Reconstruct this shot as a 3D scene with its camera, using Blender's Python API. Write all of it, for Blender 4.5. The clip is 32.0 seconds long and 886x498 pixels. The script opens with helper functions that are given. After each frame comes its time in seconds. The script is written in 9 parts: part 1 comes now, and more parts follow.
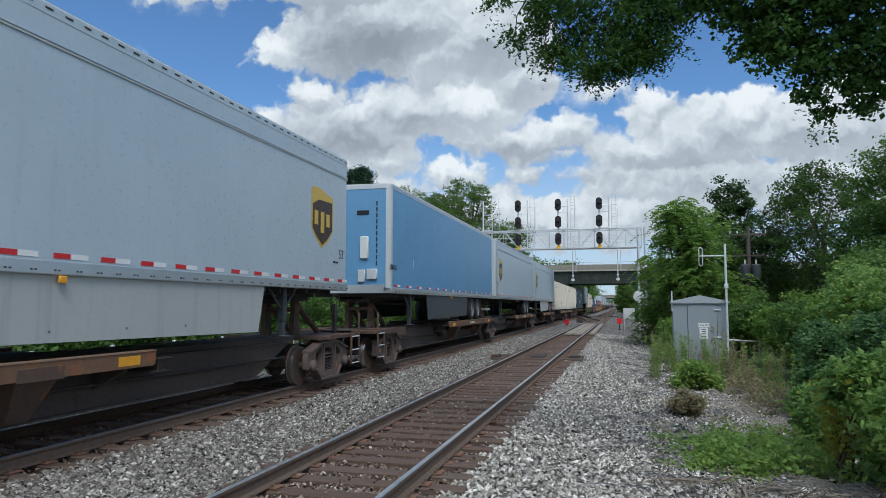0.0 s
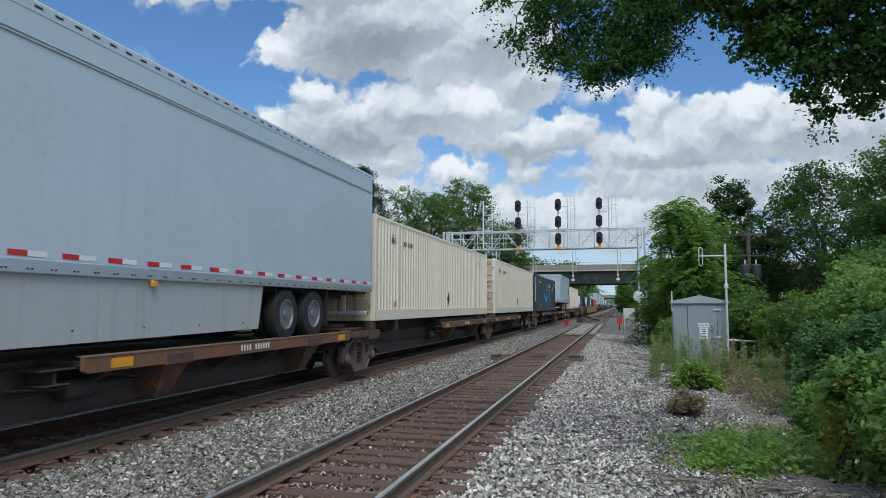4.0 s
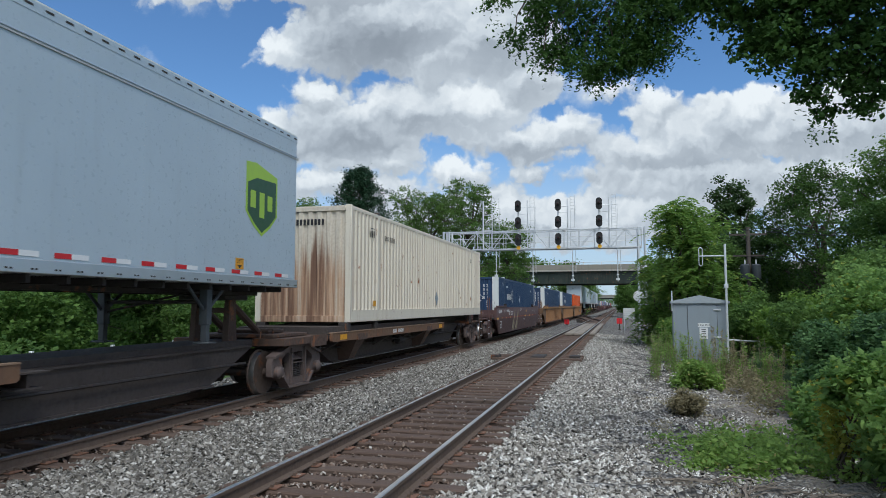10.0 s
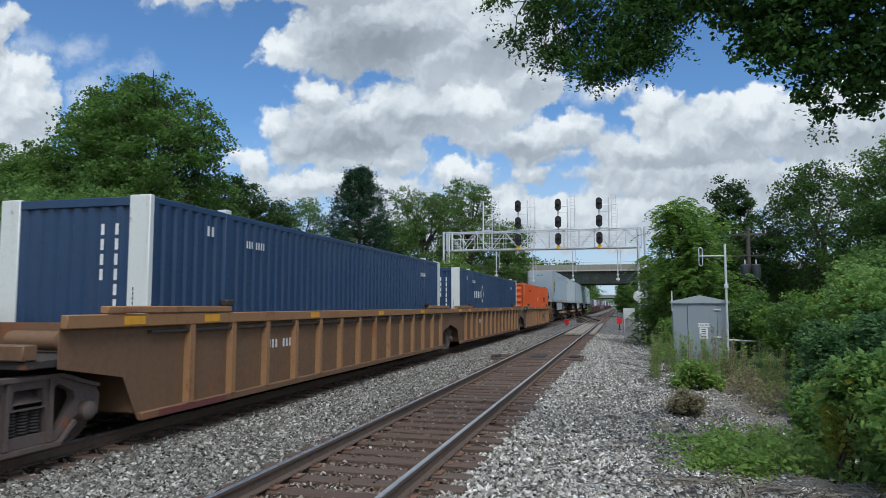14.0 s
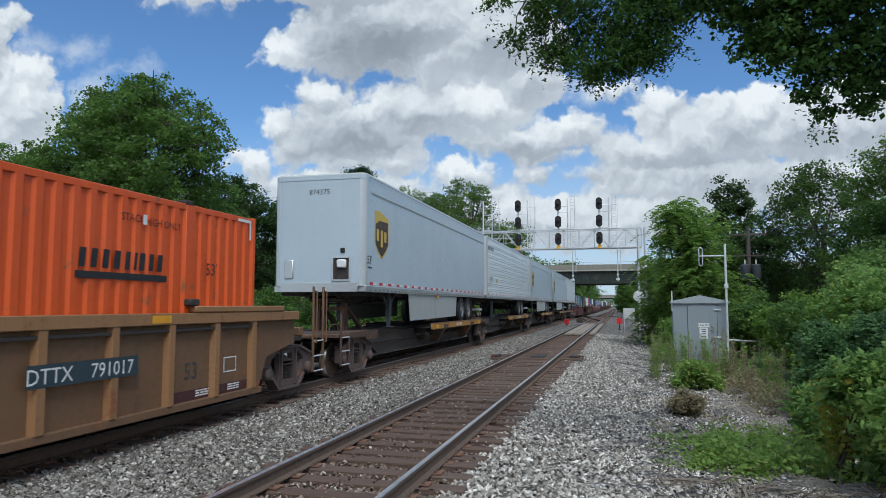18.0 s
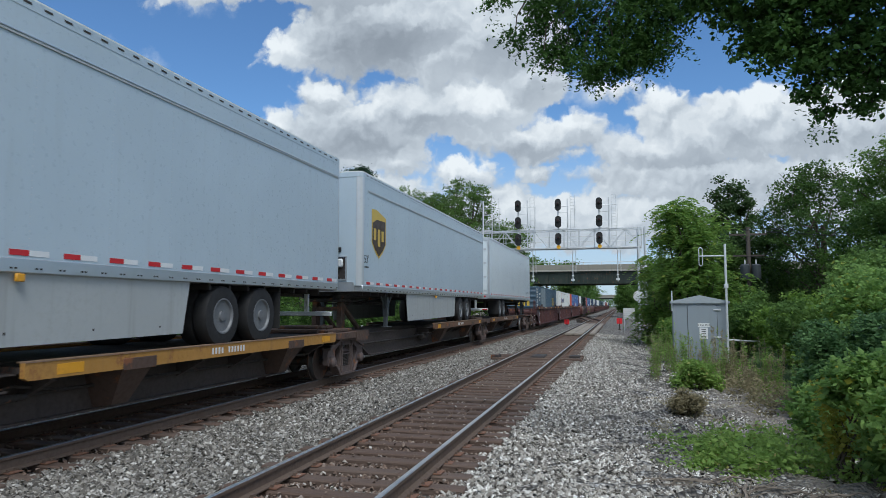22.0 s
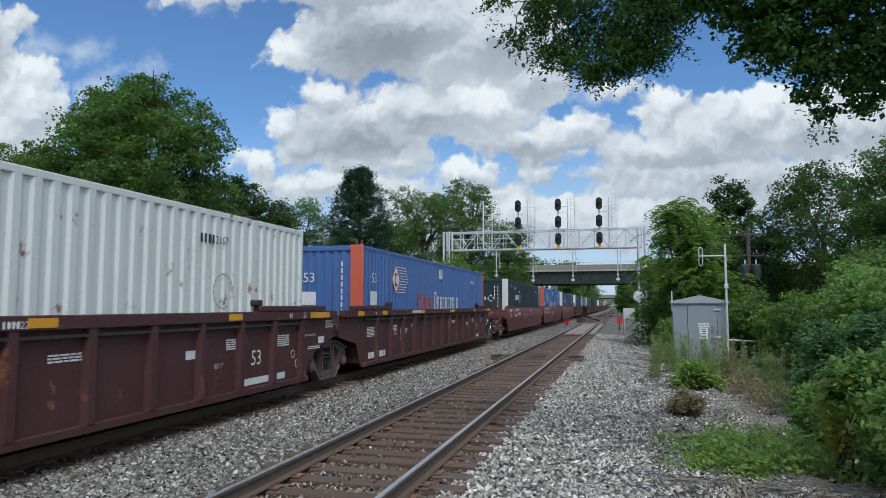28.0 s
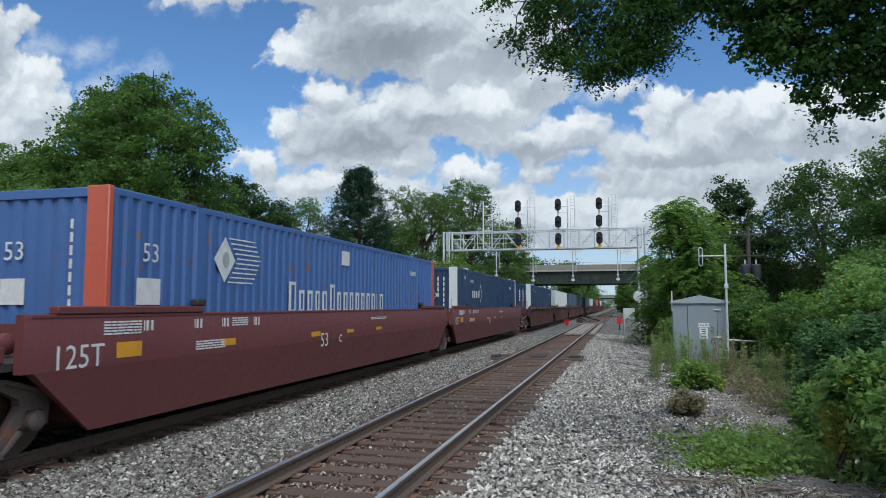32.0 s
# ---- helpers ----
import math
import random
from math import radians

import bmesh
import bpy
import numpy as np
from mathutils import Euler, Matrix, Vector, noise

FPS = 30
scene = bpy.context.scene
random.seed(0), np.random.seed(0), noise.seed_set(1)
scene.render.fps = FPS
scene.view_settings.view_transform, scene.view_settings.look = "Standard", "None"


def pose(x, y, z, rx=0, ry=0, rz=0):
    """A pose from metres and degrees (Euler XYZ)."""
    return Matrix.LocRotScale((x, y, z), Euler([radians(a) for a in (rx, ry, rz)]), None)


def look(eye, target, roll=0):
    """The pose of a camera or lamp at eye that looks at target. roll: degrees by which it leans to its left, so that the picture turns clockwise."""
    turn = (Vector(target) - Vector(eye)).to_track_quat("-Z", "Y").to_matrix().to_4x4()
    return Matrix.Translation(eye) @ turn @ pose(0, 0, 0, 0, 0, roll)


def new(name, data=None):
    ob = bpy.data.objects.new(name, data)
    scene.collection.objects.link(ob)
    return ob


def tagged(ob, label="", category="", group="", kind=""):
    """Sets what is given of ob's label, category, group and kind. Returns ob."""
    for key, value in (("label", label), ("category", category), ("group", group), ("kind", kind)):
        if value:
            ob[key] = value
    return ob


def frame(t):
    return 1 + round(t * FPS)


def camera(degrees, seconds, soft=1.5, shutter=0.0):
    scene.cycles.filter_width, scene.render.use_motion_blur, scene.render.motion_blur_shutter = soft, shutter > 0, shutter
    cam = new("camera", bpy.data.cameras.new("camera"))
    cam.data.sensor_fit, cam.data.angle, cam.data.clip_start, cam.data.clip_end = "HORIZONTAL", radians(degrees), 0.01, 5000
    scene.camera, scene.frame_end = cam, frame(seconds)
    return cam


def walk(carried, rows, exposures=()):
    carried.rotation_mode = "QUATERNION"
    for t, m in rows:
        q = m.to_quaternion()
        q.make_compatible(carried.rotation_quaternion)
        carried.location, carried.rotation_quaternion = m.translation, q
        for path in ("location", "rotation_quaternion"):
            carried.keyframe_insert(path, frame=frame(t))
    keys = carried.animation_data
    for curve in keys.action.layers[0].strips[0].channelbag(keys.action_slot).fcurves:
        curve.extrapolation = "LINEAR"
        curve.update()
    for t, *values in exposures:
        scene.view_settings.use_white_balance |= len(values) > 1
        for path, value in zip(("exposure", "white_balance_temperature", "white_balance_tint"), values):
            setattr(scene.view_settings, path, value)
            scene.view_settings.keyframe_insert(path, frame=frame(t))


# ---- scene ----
# ---- camera: a tripod beside the line, looking along the tracks ----
cam = camera(65.46, 32.0, soft=0.8, shutter=0.06)
EYE = (0.0, 0.0, 1.74)
AIM = pose(*EYE, 94.69, 0, 14.38)
walk(cam, [(0, AIM), (32, AIM)], [(0, 0.0, 6100, 6), (32, 0.0, 6100, 6)])

# ---- sky, sun ----
FWD = Vector((-math.sin(radians(14.38)) * math.cos(radians(4.69)), math.cos(radians(14.38)) * math.cos(radians(4.69)), math.sin(radians(4.69))))
RIGHT = Vector((math.cos(radians(14.38)), math.sin(radians(14.38)), 0))
UP = RIGHT.cross(FWD)
SUN_EL, SUN_AZ = 54, 150   # degrees; azimuth clockwise from +Y


class Nodes:
    """Short-hand for node trees."""

    def __init__(self, tree):
        self.t = tree
        tree.nodes.clear()

    def n(self, kind, **kw):
        node = self.t.nodes.new(kind)
        for k, v in kw.items():
            if k == "op":
                node.operation = v
            elif k == "blend":
                node.blend_type = v
            elif k == "dtype":
                node.data_type = v
            elif k == "clamp":
                node.use_clamp = v
            elif k == "dims":
                node.noise_dimensions = v
        return node

    def link(self, a, b):
        self.t.links.new(a, b)

    def put(self, sock, v):
        if isinstance(v, bpy.types.NodeSocket):
            self.t.links.new(v, sock)
        elif v is not None:
            sock.default_value = v

    def math(self, op, a, b=None, c=None, clamp=False):
        nd = self.n("ShaderNodeMath", op=op, clamp=clamp)
        self.put(nd.inputs[0], a), self.put(nd.inputs[1], b), self.put(nd.inputs[2], c)
        return nd.outputs[0]

    def vmath(self, op, a, b=None, out=0):
        nd = self.n("ShaderNodeVectorMath", op=op)
        self.put(nd.inputs[0], a)
        if op == "SCALE":
            self.put(nd.inputs[3], b)
        else:
            self.put(nd.inputs[1], b)
        return nd.outputs[out]

    def noise(self, vec, scale, detail=3, rough=0.5, dist=0.0, out=0):
        nd = self.n("ShaderNodeTexNoise")
        self.put(nd.inputs["Vector"], vec)
        nd.inputs["Scale"].default_value, nd.inputs["Detail"].default_value = scale, detail
        nd.inputs["Roughness"].default_value, nd.inputs["Distortion"].default_value = rough, dist
        return nd.outputs[out]

    def ramp(self, fac, stops):
        nd = self.n("ShaderNodeValToRGB")
        el = nd.color_ramp.elements
        while len(el) < len(stops):
            el.new(0.5)
        for e, (p, c) in zip(el, stops):
            e.position = p
            e.color = (*c, 1) if len(c) == 3 else c
        self.put(nd.inputs[0], fac)
        return nd.outputs[0]

    def smooth(self, v, a, b, lo=0.0, hi=1.0):
        nd = self.n("ShaderNodeMapRange")
        nd.interpolation_type = "SMOOTHSTEP"
        self.put(nd.inputs[0], v)
        for i, x in enumerate((a, b, lo, hi)):
            nd.inputs[i + 1].default_value = x
        return nd.outputs[0]

    def mix(self, fac, a, b, blend="MIX"):
        nd = self.n("ShaderNodeMix", dtype="RGBA", blend=blend)
        self.put(nd.inputs[0], fac)
        for s, v in ((nd.inputs[6], a), (nd.inputs[7], b)):
            self.put(s, (*v, 1) if isinstance(v, tuple) and len(v) == 3 else v)
        return nd.outputs[2]


# cloud before the view in heaps: place across and up, half width, half height
CLOUD_UPPER = (
    (-3.56, 4.50, 0.74, 0.57), (-2.47, 4.73, 1.40, 0.92), (-0.82, 5.11, 2.93, 1.21), (1.10, 4.86, 1.91, 1.40), (-1.71, 6.39, 4.21, 1.28),
    (-4.64, 5.80, 2.42, 0.46), (1.86, 3.84, 0.96, 0.96), (0.20, 4.22, 1.66, 0.77),
)
CLOUD_MIDDLE = (
    (-2.79, 3.48, 0.87, 0.48), (-3.81, 2.79, 0.70, 0.43), (-3.37, 2.37, 0.99, 0.57), (-2.09, 2.63, 1.91, 0.96), (-0.31, 3.14, 1.91, 0.92),
    (1.10, 3.20, 1.40, 0.79), (-1.20, 1.99, 1.15, 0.51), (-2.22, 1.93, 1.66, 0.38),
)
CLOUD_CENTRE = (
    (1.73, 2.50, 1.40, 0.61), (2.95, 2.72, 0.79, 0.57), (2.24, 2.16, 1.40, 0.28), (0.84, 2.50, 0.64, 0.31), (3.90, 3.58, 0.77, 0.20),
)
CLOUD_LOW = (
    (-4.39, 1.99, 0.74, 0.41), (-2.86, 1.42, 2.42, 0.46), (-1.07, 1.22, 1.53, 0.51), (0.40, 1.67, 0.92, 0.46), (1.10, 1.22, 1.15, 0.38),
    (2.18, 1.73, 0.70, 0.28), (3.27, 1.67, 0.79, 0.31), (2.24, 0.59, 5.36, 0.79),
)
CLOUD_RIGHT = (
    (4.80, 3.01, 0.84, 0.71), (4.03, 2.18, 0.79, 0.54), (5.50, 2.50, 1.40, 0.92), (6.58, 2.76, 1.15, 0.92), (7.16, 3.14, 0.79, 0.71),
    (8.24, 2.76, 1.40, 0.96), (9.52, 2.88, 1.53, 1.15), (6.07, 1.54, 3.32, 0.77), (8.88, 1.42, 2.55, 0.89), (10.92, 3.71, 1.02, 1.02),
)
CLOUD_LEFT = (
    (-9.81, 5.27, 0.66, 0.43), (-10.51, 4.60, 0.77, 1.15), (-9.55, 3.99, 0.92, 0.66), (-9.62, 3.07, 1.15, 1.15), (-10.38, 2.44, 1.53, 1.15),
    (-8.21, 2.88, 0.26, 0.23),
)
CLOUD_WISPS = (
    (-8.34, 4.54, 1.15, 0.33), (-7.26, 4.09, 1.02, 0.28), (-6.58, 4.20, 0.43, 0.23), (-8.09, 3.33, 0.64, 0.77), (3.14, 3.71, 0.77, 0.51),
    (-9.23, 4.73, 0.64, 0.38), (-5.79, 5.50, 1.15, 0.26),
)
# lighter crowns and greyer bases of the heaps, with how much
CLOUD_CROWNS = (
    (-3.75, 4.45, 0.59, 0.43, 0.20), (-1.84, 4.54, 1.40, 0.96, -0.26), (-2.92, 5.24, 1.15, 0.51, -0.12), (-0.56, 4.86, 1.28, 0.77, -0.06), (0.20, 5.37, 1.53, 0.51, 0.08),
    (1.48, 4.86, 1.02, 0.77, -0.05), (-2.79, 3.56, 0.77, 0.31, 0.16), (-1.45, 3.30, 0.77, 0.38, 0.14), (-2.86, 3.01, 0.89, 0.31, -0.12), (-2.47, 2.44, 1.66, 0.46, -0.18),
    (-4.01, 2.88, 0.51, 0.31, 0.16), (-1.07, 2.76, 1.02, 0.51, -0.14), (0.84, 3.39, 0.70, 0.43, 0.18), (1.86, 2.88, 0.77, 0.38, 0.10), (1.86, 2.21, 1.40, 0.31, -0.14),
)
CLOUD_BASES = (
    (2.88, 2.88, 0.64, 0.33, 0.14), (-4.39, 2.08, 0.64, 0.33, 0.18), (4.86, 3.52, 0.64, 0.33, 0.20), (7.09, 3.46, 0.77, 0.43, 0.20), (5.82, 2.95, 0.77, 0.38, 0.02),
    (4.67, 2.44, 0.77, 0.36, 0.10), (5.31, 1.93, 1.53, 0.36, -0.12), (7.86, 2.24, 1.40, 0.51, -0.06), (0.46, 1.93, 0.64, 0.28, 0.20), (1.48, 1.48, 1.02, 0.26, -0.06),
    (3.27, 1.57, 1.02, 0.20, -0.16), (-2.86, 1.57, 1.40, 0.26, 0.06), (-9.36, 3.71, 0.77, 0.77, 0.20), (-9.74, 2.44, 1.02, 0.64, 0.10), (6.58, 1.54, 2.55, 0.26, -0.10),
    (-9.74, 5.31, 0.51, 0.28, 0.05),
)


def clear_sky(N, direction):
    sky = N.n("ShaderNodeTexSky")
    sky.sky_type, sky.sun_disc = "NISHITA", False
    sky.sun_elevation, sky.sun_rotation = radians(SUN_EL), radians(SUN_AZ)
    sky.air_density, sky.dust_density, sky.ozone_density = 1.0, 0.15, 4.0
    N.put(sky.inputs[0], direction)
    return N.vmath("MULTIPLY", sky.outputs[0], (0.092, 0.110, 0.126))


CLOUD_TONES = ((0.20, (0.285, 0.315, 0.36)), (0.45, (0.41, 0.445, 0.495)), (0.70, (0.60, 0.635, 0.68)), (1.0, (0.88, 0.89, 0.90)))


def sky_colour(N, direction):
    """The whole sky: clear blue with broken cloud all round."""
    blue = clear_sky(N, direction)
    body = N.noise(direction, 3.4, 7, 0.55)
    cover = N.smooth(body, 0.40, 0.50)
    light = N.math("SUBTRACT", 0.95, N.math("MULTIPLY", N.smooth(body, 0.47, 0.75), 0.5))
    return N.mix(cover, blue, N.ramp(light, CLOUD_TONES))


def view_sky(N, direction):
    """The sky before the view: joined heaps of cloud with sunlit crowns and grey bases, thin wisps at their edges."""
    d = N.vmath("NORMALIZE", direction)
    z = N.math("MAXIMUM", N.vmath("DOT_PRODUCT", d, tuple(FWD), out=1), 0.15)
    u = N.math("MULTIPLY", N.math("DIVIDE", N.vmath("DOT_PRODUCT", d, tuple(RIGHT), out=1), z), 15.56)
    v = N.math("MULTIPLY", N.math("DIVIDE", N.vmath("DOT_PRODUCT", d, tuple(UP), out=1), z), 15.56)
    comb = N.n("ShaderNodeCombineXYZ")
    N.put(comb.inputs[0], u), N.put(comb.inputs[1], v)
    p = comb.outputs[0]
    broad_warp = N.vmath("SCALE", N.vmath("SUBTRACT", N.noise(p, 0.9, 2, 0.5, out=1), (0.5, 0.5, 0.5)), 0.75)
    fine_warp = N.vmath("SCALE", N.vmath("SUBTRACT", N.noise(p, 3.4, 5, 0.55, out=1), (0.5, 0.5, 0.5)), 0.42)
    warp = N.vmath("ADD", broad_warp, fine_warp)

    def puffs(q):
        """Rounded lumps at three sizes, as cauliflower heads."""
        total = None
        for scale, share in ((1.3, 0.34), (2.9, 0.18), (6.5, 0.08)):
            vor = N.n("ShaderNodeTexVoronoi")
            vor.feature = "SMOOTH_F1"
            N.put(vor.inputs["Vector"], q)
            vor.inputs["Scale"].default_value = scale
            vor.inputs["Smoothness"].default_value = 0.35
            lump = N.math("MULTIPLY", N.math("SUBTRACT", 0.45, vor.outputs["Distance"]), share)
            total = lump if total is None else N.math("ADD", total, lump)
        return total

    def depth(q, heaps):
        """How far inside the cloud a place lies."""
        total = None
        for cx, cy, rx, ry in heaps:
            w = N.vmath("MULTIPLY", N.vmath("SUBTRACT", q, (cx, cy, 0)), (1 / rx, 1 / ry, 0))
            one = N.math("MULTIPLY", N.math("SUBTRACT", 1.0, N.vmath("LENGTH", w, out=1)), min(rx, ry))
            total = one if total is None else N.math("SMOOTH_MAX", total, one, 0.12)
        return total

    heaps = CLOUD_UPPER + CLOUD_MIDDLE + CLOUD_CENTRE + CLOUD_LOW + CLOUD_RIGHT + CLOUD_LEFT
    here = N.vmath("ADD", p, warp)
    step = N.vmath("ADD", here, (-0.07, 0.17, 0))
    lumps, lumps_up = puffs(here), puffs(step)
    form = depth(here, heaps)
    dens = N.math("ADD", form, lumps)
    slope = N.math("SUBTRACT", dens, N.math("ADD", depth(step, heaps), lumps_up))
    light = N.math("ADD", 0.70, N.math("MULTIPLY", N.math("MINIMUM", N.math("MAXIMUM", slope, -0.13), 0.22), 0.9))
    light = N.math("SUBTRACT", light, N.smooth(form, 0.1, 1.0, 0.0, 0.12))
    for cx, cy, rx, ry, tone in CLOUD_CROWNS + CLOUD_BASES:
        w = N.vmath("MULTIPLY", N.vmath("SUBTRACT", here, (cx, cy, 0)), (0.72 / rx, 0.72 / ry, 0))
        light = N.math("ADD", light, N.math("MULTIPLY", N.smooth(N.vmath("LENGTH", w, out=1), 1.0, 0.15), tone))
    light = N.math("ADD", light, N.math("MULTIPLY", N.math("SUBTRACT", N.noise(here, 1.6, 5, 0.55), 0.5), 0.26))
    light = N.math("MINIMUM", N.math("MAXIMUM", light, 0.20), 1.0)
    c = clear_sky(N, d)
    c = N.mix(N.smooth(v, 3.2, -0.4, 0.0, 0.75), c, (0.50, 0.60, 0.72))
    thin = N.math("ADD", depth(here, CLOUD_WISPS), N.math("MULTIPLY", N.math("SUBTRACT", N.noise(p, 1.7, 6, 0.62), 0.5), 0.9))
    c = N.mix(N.smooth(thin, -0.05, 0.5, 0.0, 0.62), c, (0.66, 0.71, 0.78))
    cover = N.smooth(dens, -0.02, 0.17)
    return N.mix(cover, c, N.ramp(light, CLOUD_TONES))


world = bpy.data.worlds.new("sky")
scene.world = world
world.use_nodes = True
N = Nodes(world.node_tree)
co = N.n("ShaderNodeTexCoord")
bg, wo = N.n("ShaderNodeBackground"), N.n("ShaderNodeOutputWorld")
N.put(bg.inputs[0], sky_colour(N, co.outputs["Generated"]))
bg.inputs[1].default_value = 1.0
N.link(bg.outputs[0], wo.inputs[0])

sun_data = bpy.data.lights.new("sun", "SUN")
sun_data.energy, sun_data.angle, sun_data.color = 2.2, radians(28), (1.0, 0.98, 0.95)
sun = new("sun", sun_data)
_e, _a = radians(SUN_EL), radians(SUN_AZ)
sun.matrix_world = look((0, 0, 50), Vector((0, 0, 50)) - Vector((math.sin(_a) * math.cos(_e), math.cos(_a) * math.cos(_e), math.sin(_e))))

# ---- materials ----
def material(name):
    m = bpy.data.materials.new(name)
    m.use_nodes = True
    N = Nodes(m.node_tree)
    out, b = N.n("ShaderNodeOutputMaterial"), N.n("ShaderNodeBsdfPrincipled")
    N.link(b.outputs[0], out.inputs[0])
    return m, N, b


def bump(N, b, height, strength, dist=0.01):
    nd = N.n("ShaderNodeBump")
    nd.inputs["Strength"].default_value, nd.inputs["Distance"].default_value = strength, dist
    N.put(nd.inputs["Height"], height)
    N.link(nd.outputs[0], b.inputs["Normal"])


def obj_co(N, stretch=None):
    c = N.n("ShaderNodeTexCoord").outputs["Object"]
    return N.vmath("MULTIPLY", c, stretch) if stretch else c


def paint(name, base, rough=0.45, grime=0.25, rust=0.0, dirt=(0.13, 0.10, 0.075), metal=0.0, streak=0.3, relief=0.15):
    """Weathered paint: broad fading, run-down streaks, grime and rust spots."""
    m, N, b = material(name)
    co = obj_co(N)
    fade = N.noise(co, 0.7, 4, 0.6)
    grain = N.noise(co, 14, 4, 0.65)
    runs = N.noise(obj_co(N, (5.0, 5.0, 0.35)), 1.0, 5, 0.6)
    c = N.mix(N.smooth(fade, 0.35, 0.75, 0, 0.35), base, tuple(min(1, x * 1.18 + 0.015) for x in base))
    c = N.mix(N.math("MULTIPLY", N.smooth(runs, 0.5, 0.8), streak), c, dirt)
    c = N.mix(N.math("MULTIPLY", N.smooth(N.math("ADD", N.math("MULTIPLY", grain, 0.5), N.math("MULTIPLY", fade, 0.5)), 0.5, 0.72), grime), c, dirt)
    if rust:
        spots = N.smooth(N.math("ADD", N.noise(co, 2.3, 6, 0.7), N.math("MULTIPLY", runs, 0.35)), 0.78 - rust * 0.2, 0.9 - rust * 0.2)
        c = N.mix(spots, c, N.mix(grain, (0.17, 0.06, 0.025), (0.30, 0.12, 0.05)))
    N.put(b.inputs["Base Color"], c)
    N.put(b.inputs["Roughness"], N.smooth(grain, 0.3, 0.8, rough - 0.1, rough + 0.2))
    b.inputs["Metallic"].default_value = metal
    bump(N, b, N.math("ADD", grain, N.math("MULTIPLY", fade, 0.6)), relief, 0.004)
    return m


def plain(name, base, rough=0.5, metal=0.0, vary=0.15):
    m, N, b = material(name)
    n = N.noise(obj_co(N), 9, 4, 0.6)
    c = N.mix(n, tuple(x * (1 - vary) for x in base), tuple(min(1, x * (1 + vary)) for x in base))
    N.put(b.inputs["Base Color"], c)
    N.put(b.inputs["Roughness"], N.smooth(n, 0.2, 0.8, rough - 0.08, rough + 0.12))
    b.inputs["Metallic"].default_value = metal
    bump(N, b, n, 0.1, 0.003)
    return m


def island_random(N):
    return N.n("ShaderNodeNewGeometry").outputs["Random Per Island"]


def foliage(name, dark, light, yellow=None, through_light=0.35, rough=0.6):
    m, N, b = material(name)
    r = island_random(N)
    patch = N.noise(obj_co(N), 0.45, 3, 0.6)
    spray = N.noise(obj_co(N), 2.2, 3, 0.6)
    k = N.math("ADD", N.math("MULTIPLY", r, 0.40), N.math("ADD", N.math("MULTIPLY", N.smooth(patch, 0.35, 0.65), 0.25), N.math("MULTIPLY", N.smooth(spray, 0.38, 0.66), 0.35)))
    c = N.mix(k, dark, light)
    if yellow:
        c = N.mix(N.smooth(r, 0.955, 0.97), c, yellow)
    N.put(b.inputs["Base Color"], c)
    b.inputs["Roughness"].default_value = rough
    b.inputs["Specular IOR Level"].default_value = 0.16
    tr = N.n("ShaderNodeBsdfTranslucent")
    N.put(tr.inputs[0], N.mix(0.5, c, tuple(min(1, x * 1.6) for x in light)))
    mx = N.n("ShaderNodeMixShader")
    mx.inputs[0].default_value = through_light
    N.link(b.outputs[0], mx.inputs[1]), N.link(tr.outputs[0], mx.inputs[2])
    N.link(mx.outputs[0], m.node_tree.nodes["Material Output"].inputs[0])
    return m


def bark(name, a, c2):
    m, N, b = material(name)
    n = N.noise(obj_co(N, (6, 6, 1.2)), 1.5, 6, 0.65)
    N.put(b.inputs["Base Color"], N.mix(n, a, c2))
    b.inputs["Roughness"].default_value = 0.9
    bump(N, b, n, 0.8, 0.03)
    return m


def stone_mat(name, ramp_stops, rough=0.85):
    m, N, b = material(name)
    r = island_random(N)
    g = N.noise(obj_co(N), 45, 4, 0.65)
    c = N.mix(N.math("MULTIPLY", N.smooth(g, 0.35, 0.75), 0.35), N.ramp(r, ramp_stops), (0.12, 0.11, 0.10))
    N.put(b.inputs["Base Color"], c)
    b.inputs["Roughness"].default_value = rough
    bump(N, b, g, 0.4, 0.006)
    return m


